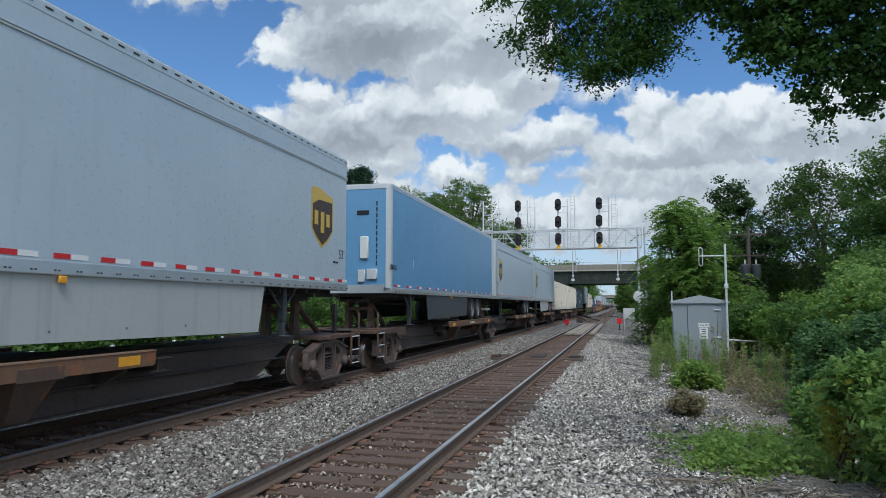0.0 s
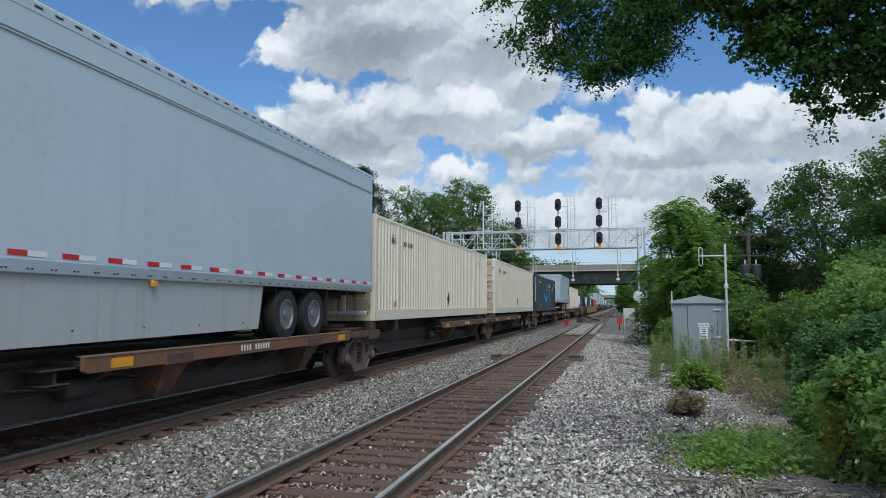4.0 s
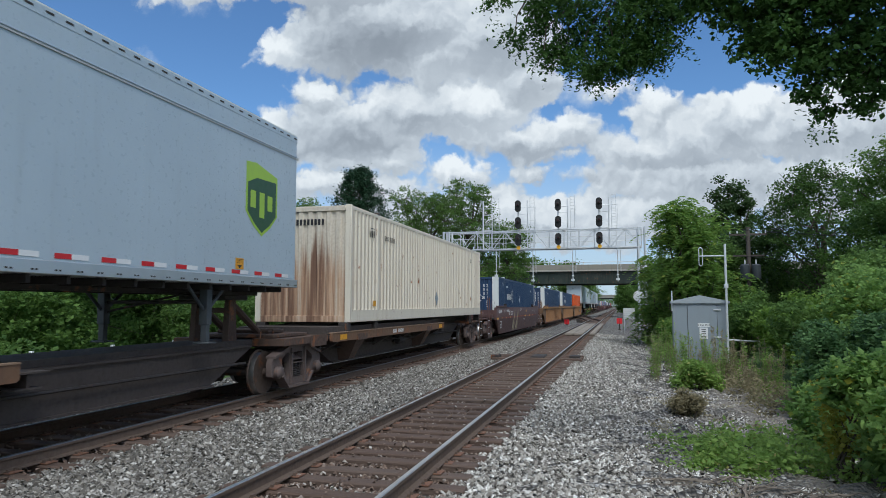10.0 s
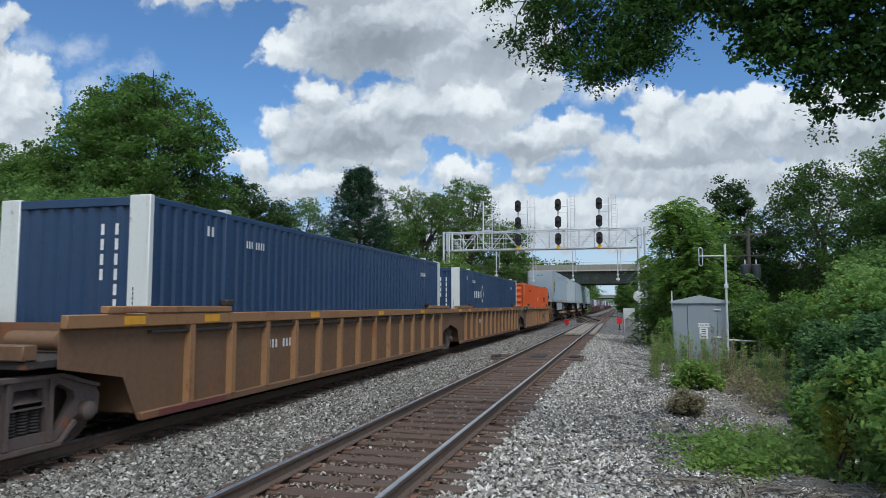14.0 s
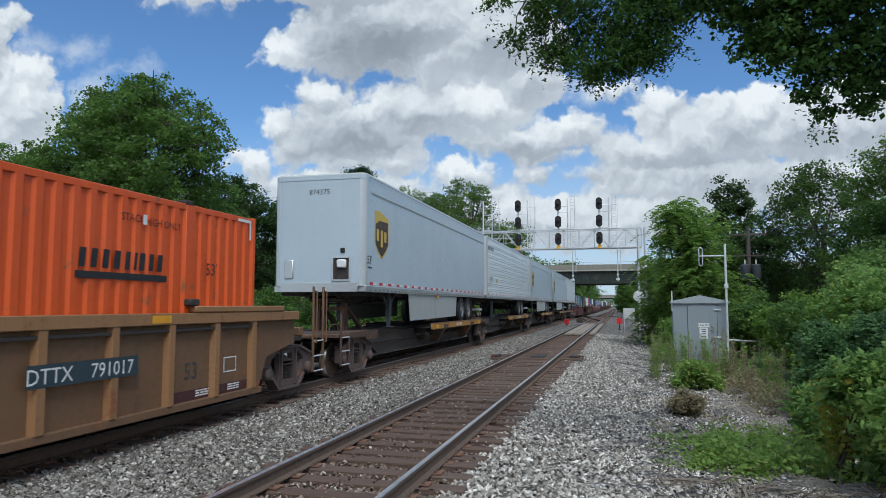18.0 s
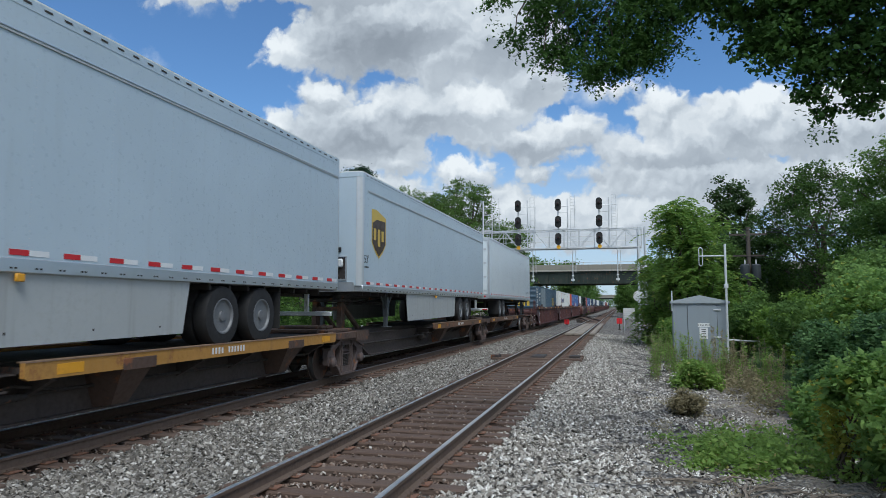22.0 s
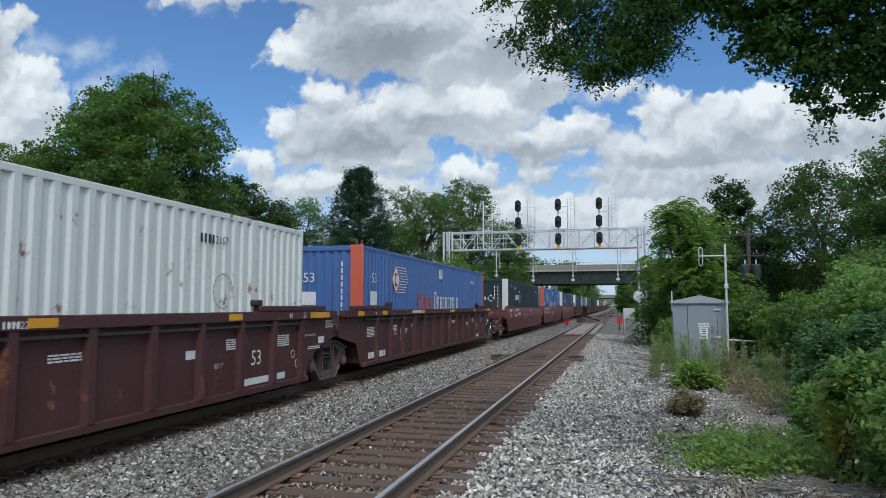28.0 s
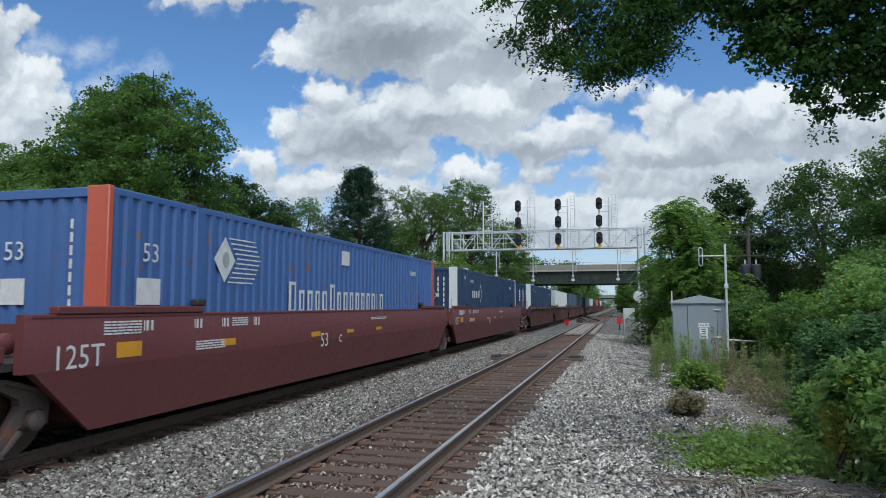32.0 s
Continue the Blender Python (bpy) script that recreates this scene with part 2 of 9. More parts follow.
def ground_material():
    """Ballast grey beside the line, soil and grass farther off."""
    m, N, b = material("ground_surface")
    co = obj_co(N)
    sep = N.n("ShaderNodeSeparateXYZ")
    N.put(sep.inputs[0], co)
    vor = N.n("ShaderNodeTexVoronoi")
    N.put(vor.inputs["Vector"], co)
    vor.inputs["Scale"].default_value = 17
    cell = N.n("ShaderNodeSeparateColor")
    N.put(cell.inputs[0], vor.outputs["Color"])
    big = N.noise(co, 0.35, 5, 0.6)
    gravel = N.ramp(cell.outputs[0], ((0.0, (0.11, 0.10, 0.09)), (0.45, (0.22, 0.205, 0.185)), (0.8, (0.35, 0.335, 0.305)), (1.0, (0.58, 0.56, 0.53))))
    # shade in the gaps between stones is painted into the gravel colour
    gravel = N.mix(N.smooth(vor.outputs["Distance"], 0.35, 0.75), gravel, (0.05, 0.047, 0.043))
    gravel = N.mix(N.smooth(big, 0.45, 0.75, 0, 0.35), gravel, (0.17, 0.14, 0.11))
    soil = N.mix(N.noise(co, 9, 7, 0.75), (0.10, 0.082, 0.066), (0.38, 0.345, 0.30))
    grass = N.mix(N.noise(co, 2.5, 6, 0.7), (0.035, 0.07, 0.018), (0.10, 0.16, 0.045))
    edge = N.math("MULTIPLY", N.math("SUBTRACT", N.noise(co, 0.8, 4, 0.6), 0.5), 2.2)
    x = N.math("ADD", sep.outputs[0], edge)
    right = N.smooth(x, 1.7, 2.6)
    left = N.smooth(x, -10.5, -12.5)
    off = N.math("MAXIMUM", right, left)
    off2 = N.math("MAXIMUM", N.smooth(x, 3.2, 4.8), N.smooth(x, -11.5, -14))
    c = N.mix(off, gravel, soil)
    c = N.mix(off2, c, grass)
    N.put(b.inputs["Base Color"], c)
    b.inputs["Roughness"].default_value = 0.95
    bump(N, b, N.math("SUBTRACT", N.noise(co, 6, 5, 0.7), N.math("MULTIPLY", vor.outputs["Distance"], 1.2)), 0.9, 0.05)
    return m


GROUND = ground_material()
BALLAST = stone_mat("crushed_stone", ((0.0, (0.08, 0.07, 0.06)), (0.2, (0.20, 0.18, 0.155)), (0.55, (0.37, 0.345, 0.305)), (0.82, (0.55, 0.525, 0.48)), (1.0, (0.90, 0.88, 0.83))))
# darker copy of the ballast: the train's shade is put into its colour
SHADED_BALLAST = stone_mat("shaded_crushed_stone", ((0.0, (0.055, 0.048, 0.040)), (0.3, (0.14, 0.128, 0.110)), (0.65, (0.26, 0.242, 0.215)), (0.9, (0.40, 0.38, 0.345)), (1.0, (0.66, 0.64, 0.60))))
RUSTY_STONE = stone_mat("rusty_ballast", ((0.0, (0.09, 0.055, 0.04)), (0.6, (0.20, 0.135, 0.10)), (0.92, (0.33, 0.27, 0.23)), (1.0, (0.6, 0.57, 0.52))))
RAIL_SIDE = paint("rusted_rail_steel", (0.115, 0.080, 0.060), 0.8, 0.4, 0.0, (0.06, 0.042, 0.032), streak=0.2, relief=0.4)
RAIL_TOP = plain("worn_rail_head", (0.80, 0.765, 0.71), 0.40, 1.0, 0.12)
RAIL_TOP_DULL = plain("dull_rail_head", (0.33, 0.32, 0.32), 0.42, 1.0, 0.1)


def tie_material():
    m, N, b = material("creosoted_timber")
    r = N.n("ShaderNodeObjectInfo").outputs["Random"]
    g = N.noise(obj_co(N, (1.2, 14, 14)), 2.0, 6, 0.65)
    c = N.mix(g, (0.045, 0.029, 0.022), (0.165, 0.105, 0.078))
    c = N.mix(N.math("MULTIPLY", r, 0.55), c, (0.14, 0.105, 0.085))
    N.put(b.inputs["Base Color"], c)
    b.inputs["Roughness"].default_value = 0.85
    bump(N, b, g, 0.8, 0.02)
    return m


TIE = tie_material()
PLATE = paint("rusty_tie_plate", (0.19, 0.095, 0.06), 0.8, 0.5, 0, (0.08, 0.05, 0.04), streak=0)
GALV = plain("galvanised_steel", (0.68, 0.70, 0.72), 0.5, 0.45, 0.12)
CONCRETE = paint("weathered_concrete", (0.40, 0.375, 0.33), 0.85, 0.35, 0, (0.17, 0.15, 0.12), streak=0.4, relief=0.5)
PARAPET = paint("stained_concrete", (0.25, 0.235, 0.20), 0.85, 0.35, 0, (0.12, 0.105, 0.085), streak=0.5, relief=0.5)
GIRDER = paint("green_girder_paint", (0.013, 0.026, 0.021), 0.6, 0.4, 0.1)
BLACK = plain("black_enamel", (0.012, 0.012, 0.013), 0.55)
LENS = plain("dark_signal_lens", (0.03, 0.01, 0.012), 0.15)
YELLOW = plain("yellow_reflector", (0.80, 0.42, 0.02), 0.4)
ORANGE_Y = paint("yellow_delineator", (0.70, 0.33, 0.02), 0.5, 0.35)
RED = plain("red_reflector", (0.55, 0.02, 0.025), 0.4)
RED_FLAG = plain("red_target_paint", (0.70, 0.02, 0.03), 0.5)
TAPE_WHITE = plain("white_reflector", (0.74, 0.75, 0.76), 0.4)
CABINET = paint("grey_cabinet_paint", (0.26, 0.30, 0.335), 0.5, 0.15, 0, (0.16, 0.15, 0.14), streak=0.2)
ROOFGREY = paint("grey_roof_paint", (0.34, 0.38, 0.41), 0.5, 0.15, streak=0.1)
TEXTBLACK = plain("black_lettering", (0.02, 0.02, 0.022), 0.6)
TEXTWHITE = plain("white_lettering", (0.70, 0.70, 0.69), 0.6, vary=0.25)
POLEWOOD = bark("pole_wood", (0.06, 0.05, 0.045), (0.14, 0.12, 0.105))
BARK = bark("tree_bark", (0.045, 0.035, 0.028), (0.14, 0.115, 0.09))
LEAF_A = foliage("maple_leaves", (0.042, 0.095, 0.024), (0.165, 0.275, 0.065), through_light=0.38)
LEAF_B = foliage("mixed_leaves", (0.044, 0.094, 0.028), (0.175, 0.285, 0.074), through_light=0.38)
LEAF_BANK = foliage("bank_tree_leaves", (0.026, 0.064, 0.020), (0.108, 0.188, 0.048), through_light=0.36)
LEAF_LIGHT = foliage("pale_leaves", (0.065, 0.14, 0.03), (0.26, 0.39, 0.08), through_light=0.42)
LEAF_DARK = foliage("dark_leaves", (0.024, 0.055, 0.02), (0.09, 0.15, 0.05), through_light=0.3)
# dark leaf tone that carries the shade beneath the overhead crown
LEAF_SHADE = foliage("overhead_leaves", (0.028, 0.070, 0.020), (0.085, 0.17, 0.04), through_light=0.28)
LEAF_PINE = foliage("pine_needles", (0.014, 0.040, 0.022), (0.052, 0.110, 0.058), through_light=0.15)
LEAF_VINE = foliage("vine_leaves", (0.068, 0.155, 0.05), (0.35, 0.51, 0.145), (0.42, 0.38, 0.06), through_light=0.4)
LEAF_YELLOW = foliage("yellowing_leaves", (0.16, 0.20, 0.04), (0.42, 0.38, 0.07), through_light=0.4)
LEAF_SUMAC = foliage("sumac_leaves", (0.054, 0.132, 0.034), (0.245, 0.375, 0.084), (0.32, 0.34, 0.07), through_light=0.42)
# ivy green set darker to stand for shade from the overhanging tree
LEAF_IVY_SHADED = foliage("shaded_ivy_leaves", (0.031, 0.080, 0.033), (0.155, 0.275, 0.10), through_light=0.3, rough=0.45)
DEADWOOD = bark("dead_wood", (0.10, 0.078, 0.060), (0.33, 0.285, 0.235))
WEED = foliage("weed_leaves", (0.105, 0.20, 0.048), (0.32, 0.45, 0.12), (0.34, 0.31, 0.12), through_light=0.4)
DRYWEED = foliage("dry_weed", (0.16, 0.14, 0.085), (0.41, 0.36, 0.22))
# rolling stock
UPSGREY = paint("grey_trailer_paint", (0.445, 0.53, 0.60), 0.35, 0.06, 0, (0.2, 0.19, 0.18), streak=0.1, relief=0.05)
WHITEPAINT = paint("white_trailer_paint", (0.71, 0.77, 0.80), 0.35, 0.06, 0, (0.25, 0.24, 0.22), streak=0.1, relief=0.05)
BLUEPAINT = paint("pale_blue_trailer_paint", (0.13, 0.30, 0.50), 0.35, 0.06, 0, (0.1, 0.14, 0.18), streak=0.1, relief=0.05)
CREAM = paint("cream_container_paint", (0.71, 0.665, 0.555), 0.5, 0.10, 0.0, (0.42, 0.32, 0.22), streak=0.25)
DUSTCREAM = paint("dusty_cream_paint", (0.64, 0.54, 0.425), 0.6, 0.22, 0.0, (0.46, 0.34, 0.24), streak=0.35)
RUSTCREAM = paint("faded_cream_paint", (0.70, 0.64, 0.53), 0.55, 0.18, 0.02, (0.38, 0.26, 0.16), streak=0.4)
DOORTAN = paint("weathered_tan_door", (0.56, 0.455, 0.325), 0.6, 0.35, 0.14, (0.20, 0.115, 0.06), streak=0.55)


def rust_run_paint():
    """Cream paint from which rust has run down over the lower two thirds of the sheet."""
    m, N, b = material("rusted_cream_end")
    co = obj_co(N)
    sep = N.n("ShaderNodeSeparateXYZ")
    N.put(sep.inputs[0], co)
    runs = N.noise(obj_co(N, (7.0, 7.0, 0.25)), 1.0, 5, 0.6)
    grain = N.noise(co, 16, 5, 0.65)
    reach = N.math("ADD", N.smooth(sep.outputs[2], 4.1, 2.2), N.math("MULTIPLY", N.math("SUBTRACT", runs, 0.5), 2.6))
    c = N.mix(N.smooth(grain, 0.3, 0.8), (0.66, 0.60, 0.50), (0.54, 0.46, 0.36))
    c = N.mix(N.smooth(reach, 0.30, 1.0, 0, 0.92), c, N.mix(N.smooth(runs, 0.42, 0.62), (0.46, 0.28, 0.17), (0.14, 0.058, 0.028)))
    N.put(b.inputs["Base Color"], c)
    b.inputs["Roughness"].default_value = 0.75
    bump(N, b, grain, 0.3, 0.004)
    return m


RUSTEND = rust_run_paint()
RUST_STAIN = paint("rust_stain", (0.27, 0.16, 0.085), 0.8, 0.5, 0.2, (0.12, 0.07, 0.04), streak=0.6)
STAIN_GREY = paint("dirty_placard", (0.20, 0.185, 0.165), 0.7, 0.4, 0.1, (0.10, 0.07, 0.05), streak=0.5)
NAVY = paint("navy_container_paint", (0.017, 0.046, 0.110), 0.45, 0.2, 0.0, (0.05, 0.06, 0.075), streak=0.25)
DARKTEAL = paint("dark_green_container_paint", (0.018, 0.034, 0.042), 0.45, 0.2, 0.0, (0.04, 0.05, 0.055), streak=0.25)
PRIMEGREY = paint("slate_container_paint", (0.028, 0.050, 0.064), 0.5, 0.25, 0.0, (0.07, 0.07, 0.07), streak=0.3)
PACBLUE = paint("blue_container_paint", (0.062, 0.138, 0.35), 0.5, 0.25, 0.05, (0.08, 0.09, 0.14), streak=0.35)
CSXBLUE = paint("grey_blue_container_paint", (0.055, 0.10, 0.145), 0.5, 0.25, 0.05, (0.09, 0.1, 0.11), streak=0.4)
FADED_SPRAY = plain("faded_spray", (0.19, 0.165, 0.115), 0.8)
FADEDGREY = paint("faded_grey_paint", (0.19, 0.235, 0.26), 0.5, 0.2, 0.03, (0.12, 0.12, 0.12), streak=0.35)
ORANGE = paint("orange_container_paint", (0.64, 0.088, 0.009), 0.45, 0.15, 0.02, (0.3, 0.07, 0.02), streak=0.2)
ORANGEPOST = paint("faded_red_orange_post", (0.55, 0.11, 0.06), 0.5, 0.2)
OFFWHITE = paint("off_white_container_paint", (0.66, 0.68, 0.66), 0.5, 0.2, 0.04, (0.3, 0.26, 0.2), streak=0.25)
ALU = plain("bare_aluminium", (0.62, 0.64, 0.66), 0.35, 0.7, 0.08)
DARKSTEEL = paint("grimy_underframe", (0.036, 0.030, 0.028), 0.75, 0.5, 0.05, (0.06, 0.045, 0.035), streak=0.2, relief=0.4)
BROWNSTEEL = paint("rusty_brown_frame", (0.085, 0.052, 0.038), 0.75, 0.5, 0.3, (0.04, 0.03, 0.027), streak=0.4, relief=0.4)
DECKEDGE = paint("rusty_deck_edge", (0.155, 0.085, 0.048), 0.75, 0.5, 0.35, (0.065, 0.042, 0.034), streak=0.45, relief=0.35)
OCHREEDGE = paint("ochre_deck_edge", (0.40, 0.205, 0.045), 0.7, 0.4, 0.18, (0.12, 0.06, 0.035), streak=0.35, relief=0.3)
DARKEDGE = paint("dark_deck_edge", (0.085, 0.052, 0.042), 0.75, 0.5, 0.15, (0.05, 0.036, 0.03), streak=0.45, relief=0.35)
SILLSTEEL = paint("dusty_brown_sill", (0.060, 0.047, 0.042), 0.8, 0.5, 0.0, (0.035, 0.029, 0.027), streak=0.5, relief=0.35)
WORNLIP = paint("worn_deck_lip", (0.24, 0.155, 0.10), 0.7, 0.5, 0.2, (0.09, 0.06, 0.045), streak=0.3)
TRUCKSTEEL = paint("cast_truck_steel", (0.112, 0.083, 0.075), 0.75, 0.5, 0.05, (0.075, 0.055, 0.048), streak=0.3, relief=0.4)
WHEELSTEEL = paint("wheel_steel", (0.085, 0.062, 0.052), 0.6, 0.4, 0.2, metal=0.3)
TREAD = plain("bright_wheel_tread", (0.55, 0.55, 0.55), 0.3, 1.0)
# lit copy of TANWELL: sun on posts and chords is put into the colour
TANWELL_LIT = paint("tan_well_car_paint_lit", (0.29, 0.150, 0.066), 0.6, 0.35, 0.2, (0.13, 0.075, 0.045), streak=0.4)
TANWELL = paint("tan_well_car_paint", (0.165, 0.090, 0.046), 0.65, 0.45, 0.2, (0.09, 0.06, 0.04), streak=0.5)
MAROONWELL = paint("maroon_well_car_paint", (0.070, 0.024, 0.024), 0.6, 0.3, 0.05, (0.055, 0.035, 0.03), streak=0.4)
REDWELL = paint("red_oxide_well_car_paint", (0.145, 0.040, 0.038), 0.55, 0.2, 0.0, (0.08, 0.04, 0.035), streak=0.3)
CPWELL = paint("brown_well_car_paint", (0.100, 0.052, 0.049), 0.6, 0.3, 0.05, (0.05, 0.035, 0.03), streak=0.4)
RUBBER = plain("tyre_rubber", (0.018, 0.018, 0.019), 0.8)
SKIRTGREY = paint("grey_skirt", (0.40, 0.42, 0.42), 0.5, 0.15, 0)
SKIRTDARK = paint("dark_skirt", (0.055, 0.065, 0.075), 0.5, 0.2, 0)
GOLD = plain("gold_emblem", (0.62, 0.43, 0.07), 0.4)
LIME = plain("lime_emblem", (0.36, 0.55, 0.06), 0.4)
DARKGREEN = plain("dark_green_emblem", (0.035, 0.09, 0.04), 0.4)
SHIELDBROWN = plain("brown_emblem", (0.055, 0.028, 0.015), 0.4)
CYAN = plain("bright_blue_emblem", (0.01, 0.35, 0.78), 0.4)
INKBLUE = plain("ink_blue_emblem", (0.02, 0.03, 0.19), 0.4)
INKDARK = plain("dark_ink", (0.012, 0.018, 0.04), 0.5)
EMBLEMRED = plain("red_emblem", (0.62, 0.03, 0.03), 0.4)
EMBLEMYELLOW = plain("yellow_emblem", (0.75, 0.55, 0.03), 0.45)

# ---- mesh building ----
class Mesh:
    """Collects faces, then becomes one mesh."""

    def __init__(self):
        self.v, self.f, self.s = [], [], []

    def add(self, verts, faces, smooth=False):
        o = len(self.v)
        self.v.extend(verts)
        self.f.extend(tuple(i + o for i in fc) for fc in faces)
        self.s.extend([smooth] * len(faces))
        return self

    def box(self, x0, x1, y0, y1, z0, z1):
        v = [(x, y, z) for z in (z0, z1) for y in (y0, y1) for x in (x0, x1)]
        return self.add(v, [(0, 2, 3, 1), (4, 5, 7, 6), (0, 1, 5, 4), (2, 6, 7, 3), (0, 4, 6, 2), (1, 3, 7, 5)])

    def cbox(self, x0, x1, y0, y1, z0, z1, c=0.01):
        """A box with chamfered edges."""
        bm = bmesh.new()
        bmesh.ops.create_cube(bm, size=1)
        for p in bm.verts:
            p.co = ((x0 + x1) / 2 + p.co.x * (x1 - x0), (y0 + y1) / 2 + p.co.y * (y1 - y0), (z0 + z1) / 2 + p.co.z * (z1 - z0))
        bmesh.ops.bevel(bm, geom=list(bm.edges), offset=c, segments=1, affect="EDGES")
        bm.verts.index_update()
        self.add([tuple(p.co) for p in bm.verts], [tuple(p.index for p in fc.verts) for fc in bm.faces])
        bm.free()
        return self

    def prism(self, pts, axis, a, b, smooth=False):
        """A closed outline swept from a to b along an axis. Outline: (y,z) for x, (x,z) for y, (x,y) for z."""
        n = len(pts)

        def at(p, s):
            return {"x": (s, p[0], p[1]), "y": (p[0], s, p[1]), "z": (p[0], p[1], s)}[axis]
        v = [at(p, a) for p in pts] + [at(p, b) for p in pts]
        f = [(i, (i + 1) % n, (i + 1) % n + n, i + n) for i in range(n)]
        self.add(v, f, smooth)
        self.add(v, [tuple(range(n))[::-1], tuple(range(n, 2 * n))])
        return self

    def tube(self, p, q, r, r2=None, n=8, smooth=True):
        p, q = Vector(p), Vector(q)
        r2 = r if r2 is None else r2
        d = (q - p).normalized()
        a = d.orthogonal().normalized()
        b = d.cross(a)
        ring = [(math.cos(2 * math.pi * i / n), math.sin(2 * math.pi * i / n)) for i in range(n)]
        v = [tuple(p + (a * c + b * s) * r) for c, s in ring] + [tuple(q + (a * c + b * s) * r2) for c, s in ring]
        self.add(v, [(i, (i + 1) % n, (i + 1) % n + n, i + n) for i in range(n)], smooth)
        self.add(v, [tuple(range(n))[::-1], tuple(range(n, 2 * n))])
        return self

    def path(self, pts, r, n=6):
        for p, q in zip(pts, pts[1:]):
            self.tube(p, q, r, n=n)
        return self

    def lathe(self, rows, axis="x", n=24, c=(0, 0, 0)):
        """Rows of (along, radius) turned about an axis through c."""
        v, f = [], []
        for h, r in rows:
            for i in range(n):
                a = 2 * math.pi * i / n
                u, w = r * math.cos(a), r * math.sin(a)
                p = {"x": (h, u, w), "y": (u, h, w), "z": (u, w, h)}[axis]
                v.append((p[0] + c[0], p[1] + c[1], p[2] + c[2]))
        for j in range(len(rows) - 1):
            for i in range(n):
                k = (i + 1) % n
                f.append((j * n + i, j * n + k, (j + 1) * n + k, (j + 1) * n + i))
        f.append(tuple(range(n))[::-1])
        f.append(tuple(range((len(rows) - 1) * n, len(rows) * n)))
        return self.add(v, f, True)

    def mesh(self, name, mat):
        me = bpy.data.meshes.new(name)
        me.from_pydata(self.v, [], self.f)
        me.polygons.foreach_set("use_smooth", self.s)
        bm = bmesh.new()
        bm.from_mesh(me)
        bmesh.ops.recalc_face_normals(bm, faces=bm.faces)
        bm.to_mesh(me)
        bm.free()
        me.set_sharp_from_angle(angle=0.7)
        me.materials.append(mat)
        return me


def np_mesh(name, verts, faces, mat, smooth=False):
    """Many equal faces at once."""
    me = bpy.data.meshes.new(name)
    k = faces.shape[1]
    me.vertices.add(len(verts))
    me.vertices.foreach_set("co", np.ascontiguousarray(verts, dtype=np.float32).ravel())
    me.loops.add(faces.size)
    me.loops.foreach_set("vertex_index", np.ascontiguousarray(faces, dtype=np.int32).ravel())
    me.polygons.add(len(faces))
    me.polygons.foreach_set("loop_start", np.arange(0, faces.size, k, dtype=np.int32))
    me.polygons.foreach_set("use_smooth", np.full(len(faces), smooth))
    me.update(calc_edges=True)
    me.materials.append(mat)
    return me


def part(name, shape, mat, parent, label="", kind=""):
    me = shape.mesh(name, mat) if isinstance(shape, Mesh) else shape
    ob = new(name, me)
    ob.parent = parent
    if label or kind:
        tagged(ob, label, kind=kind)
    return ob


def thing(name, label, category, m=None, group="", kind=""):
    ob = new(name)
    ob.empty_display_size = 0.3
    if m is not None:
        ob.matrix_basis = m
    return tagged(ob, label, category, group, kind)


_texts = {}


def text_mesh(s, size, mat, spacing=1.0):
    key = (s, size, mat.name)
    if key not in _texts:
        cu = bpy.data.curves.new("lettering", "FONT")
        cu.body, cu.size, cu.align_x, cu.resolution_u = s, size, "CENTER", 2
        cu.space_character = spacing
        ob = new("lettering", cu)
        bpy.context.view_layer.update()
        me = bpy.data.meshes.new_from_object(ob.evaluated_get(bpy.context.evaluated_depsgraph_get()))
        bpy.data.objects.remove(ob)
        me.materials.clear()
        me.materials.append(mat)
        _texts[key] = me
    return _texts[key]


def side_text(s, size, mat, parent, y, z, x, name="lettering"):
    """Lettering on a side that faces +x, reading towards +y."""
    ob = part(name, text_mesh(s, size, mat), mat, parent)
    ob.matrix_basis = pose(x, y, z, 90, 0, 90)
    return ob


def end_text(s, size, mat, parent, x, z, y, name="lettering"):
    ob = part(name, text_mesh(s, size, mat), mat, parent)
    ob.matrix_basis = pose(x, y, z, 90, 0, 0)
    return ob


# ---- ground and lines ----
TRACK_NEAR, TRACK_FAR = -2.93, -7.68


def ground_height(x):
    """The cross-section of the bed, seen along the line; rail tops lie at 0."""
    pts = ((-400, -1.6), (-60, -1.4), (-16, -1.1), (-13, -0.95), (-10.6, -0.32), (-9.1, -0.24), (-1.5, -0.24), (-0.6, -0.30), (0.6, -0.42),
           (1.6, -0.48), (3.2, -0.50), (6, -0.4), (12, -0.2), (60, 0.2), (400, 0.5))
    for (a, p), (b, q) in zip(pts, pts[1:]):
        if x <= b:
            return p + (q - p) * max(0, (x - a)) / (b - a)
    return pts[-1][1]


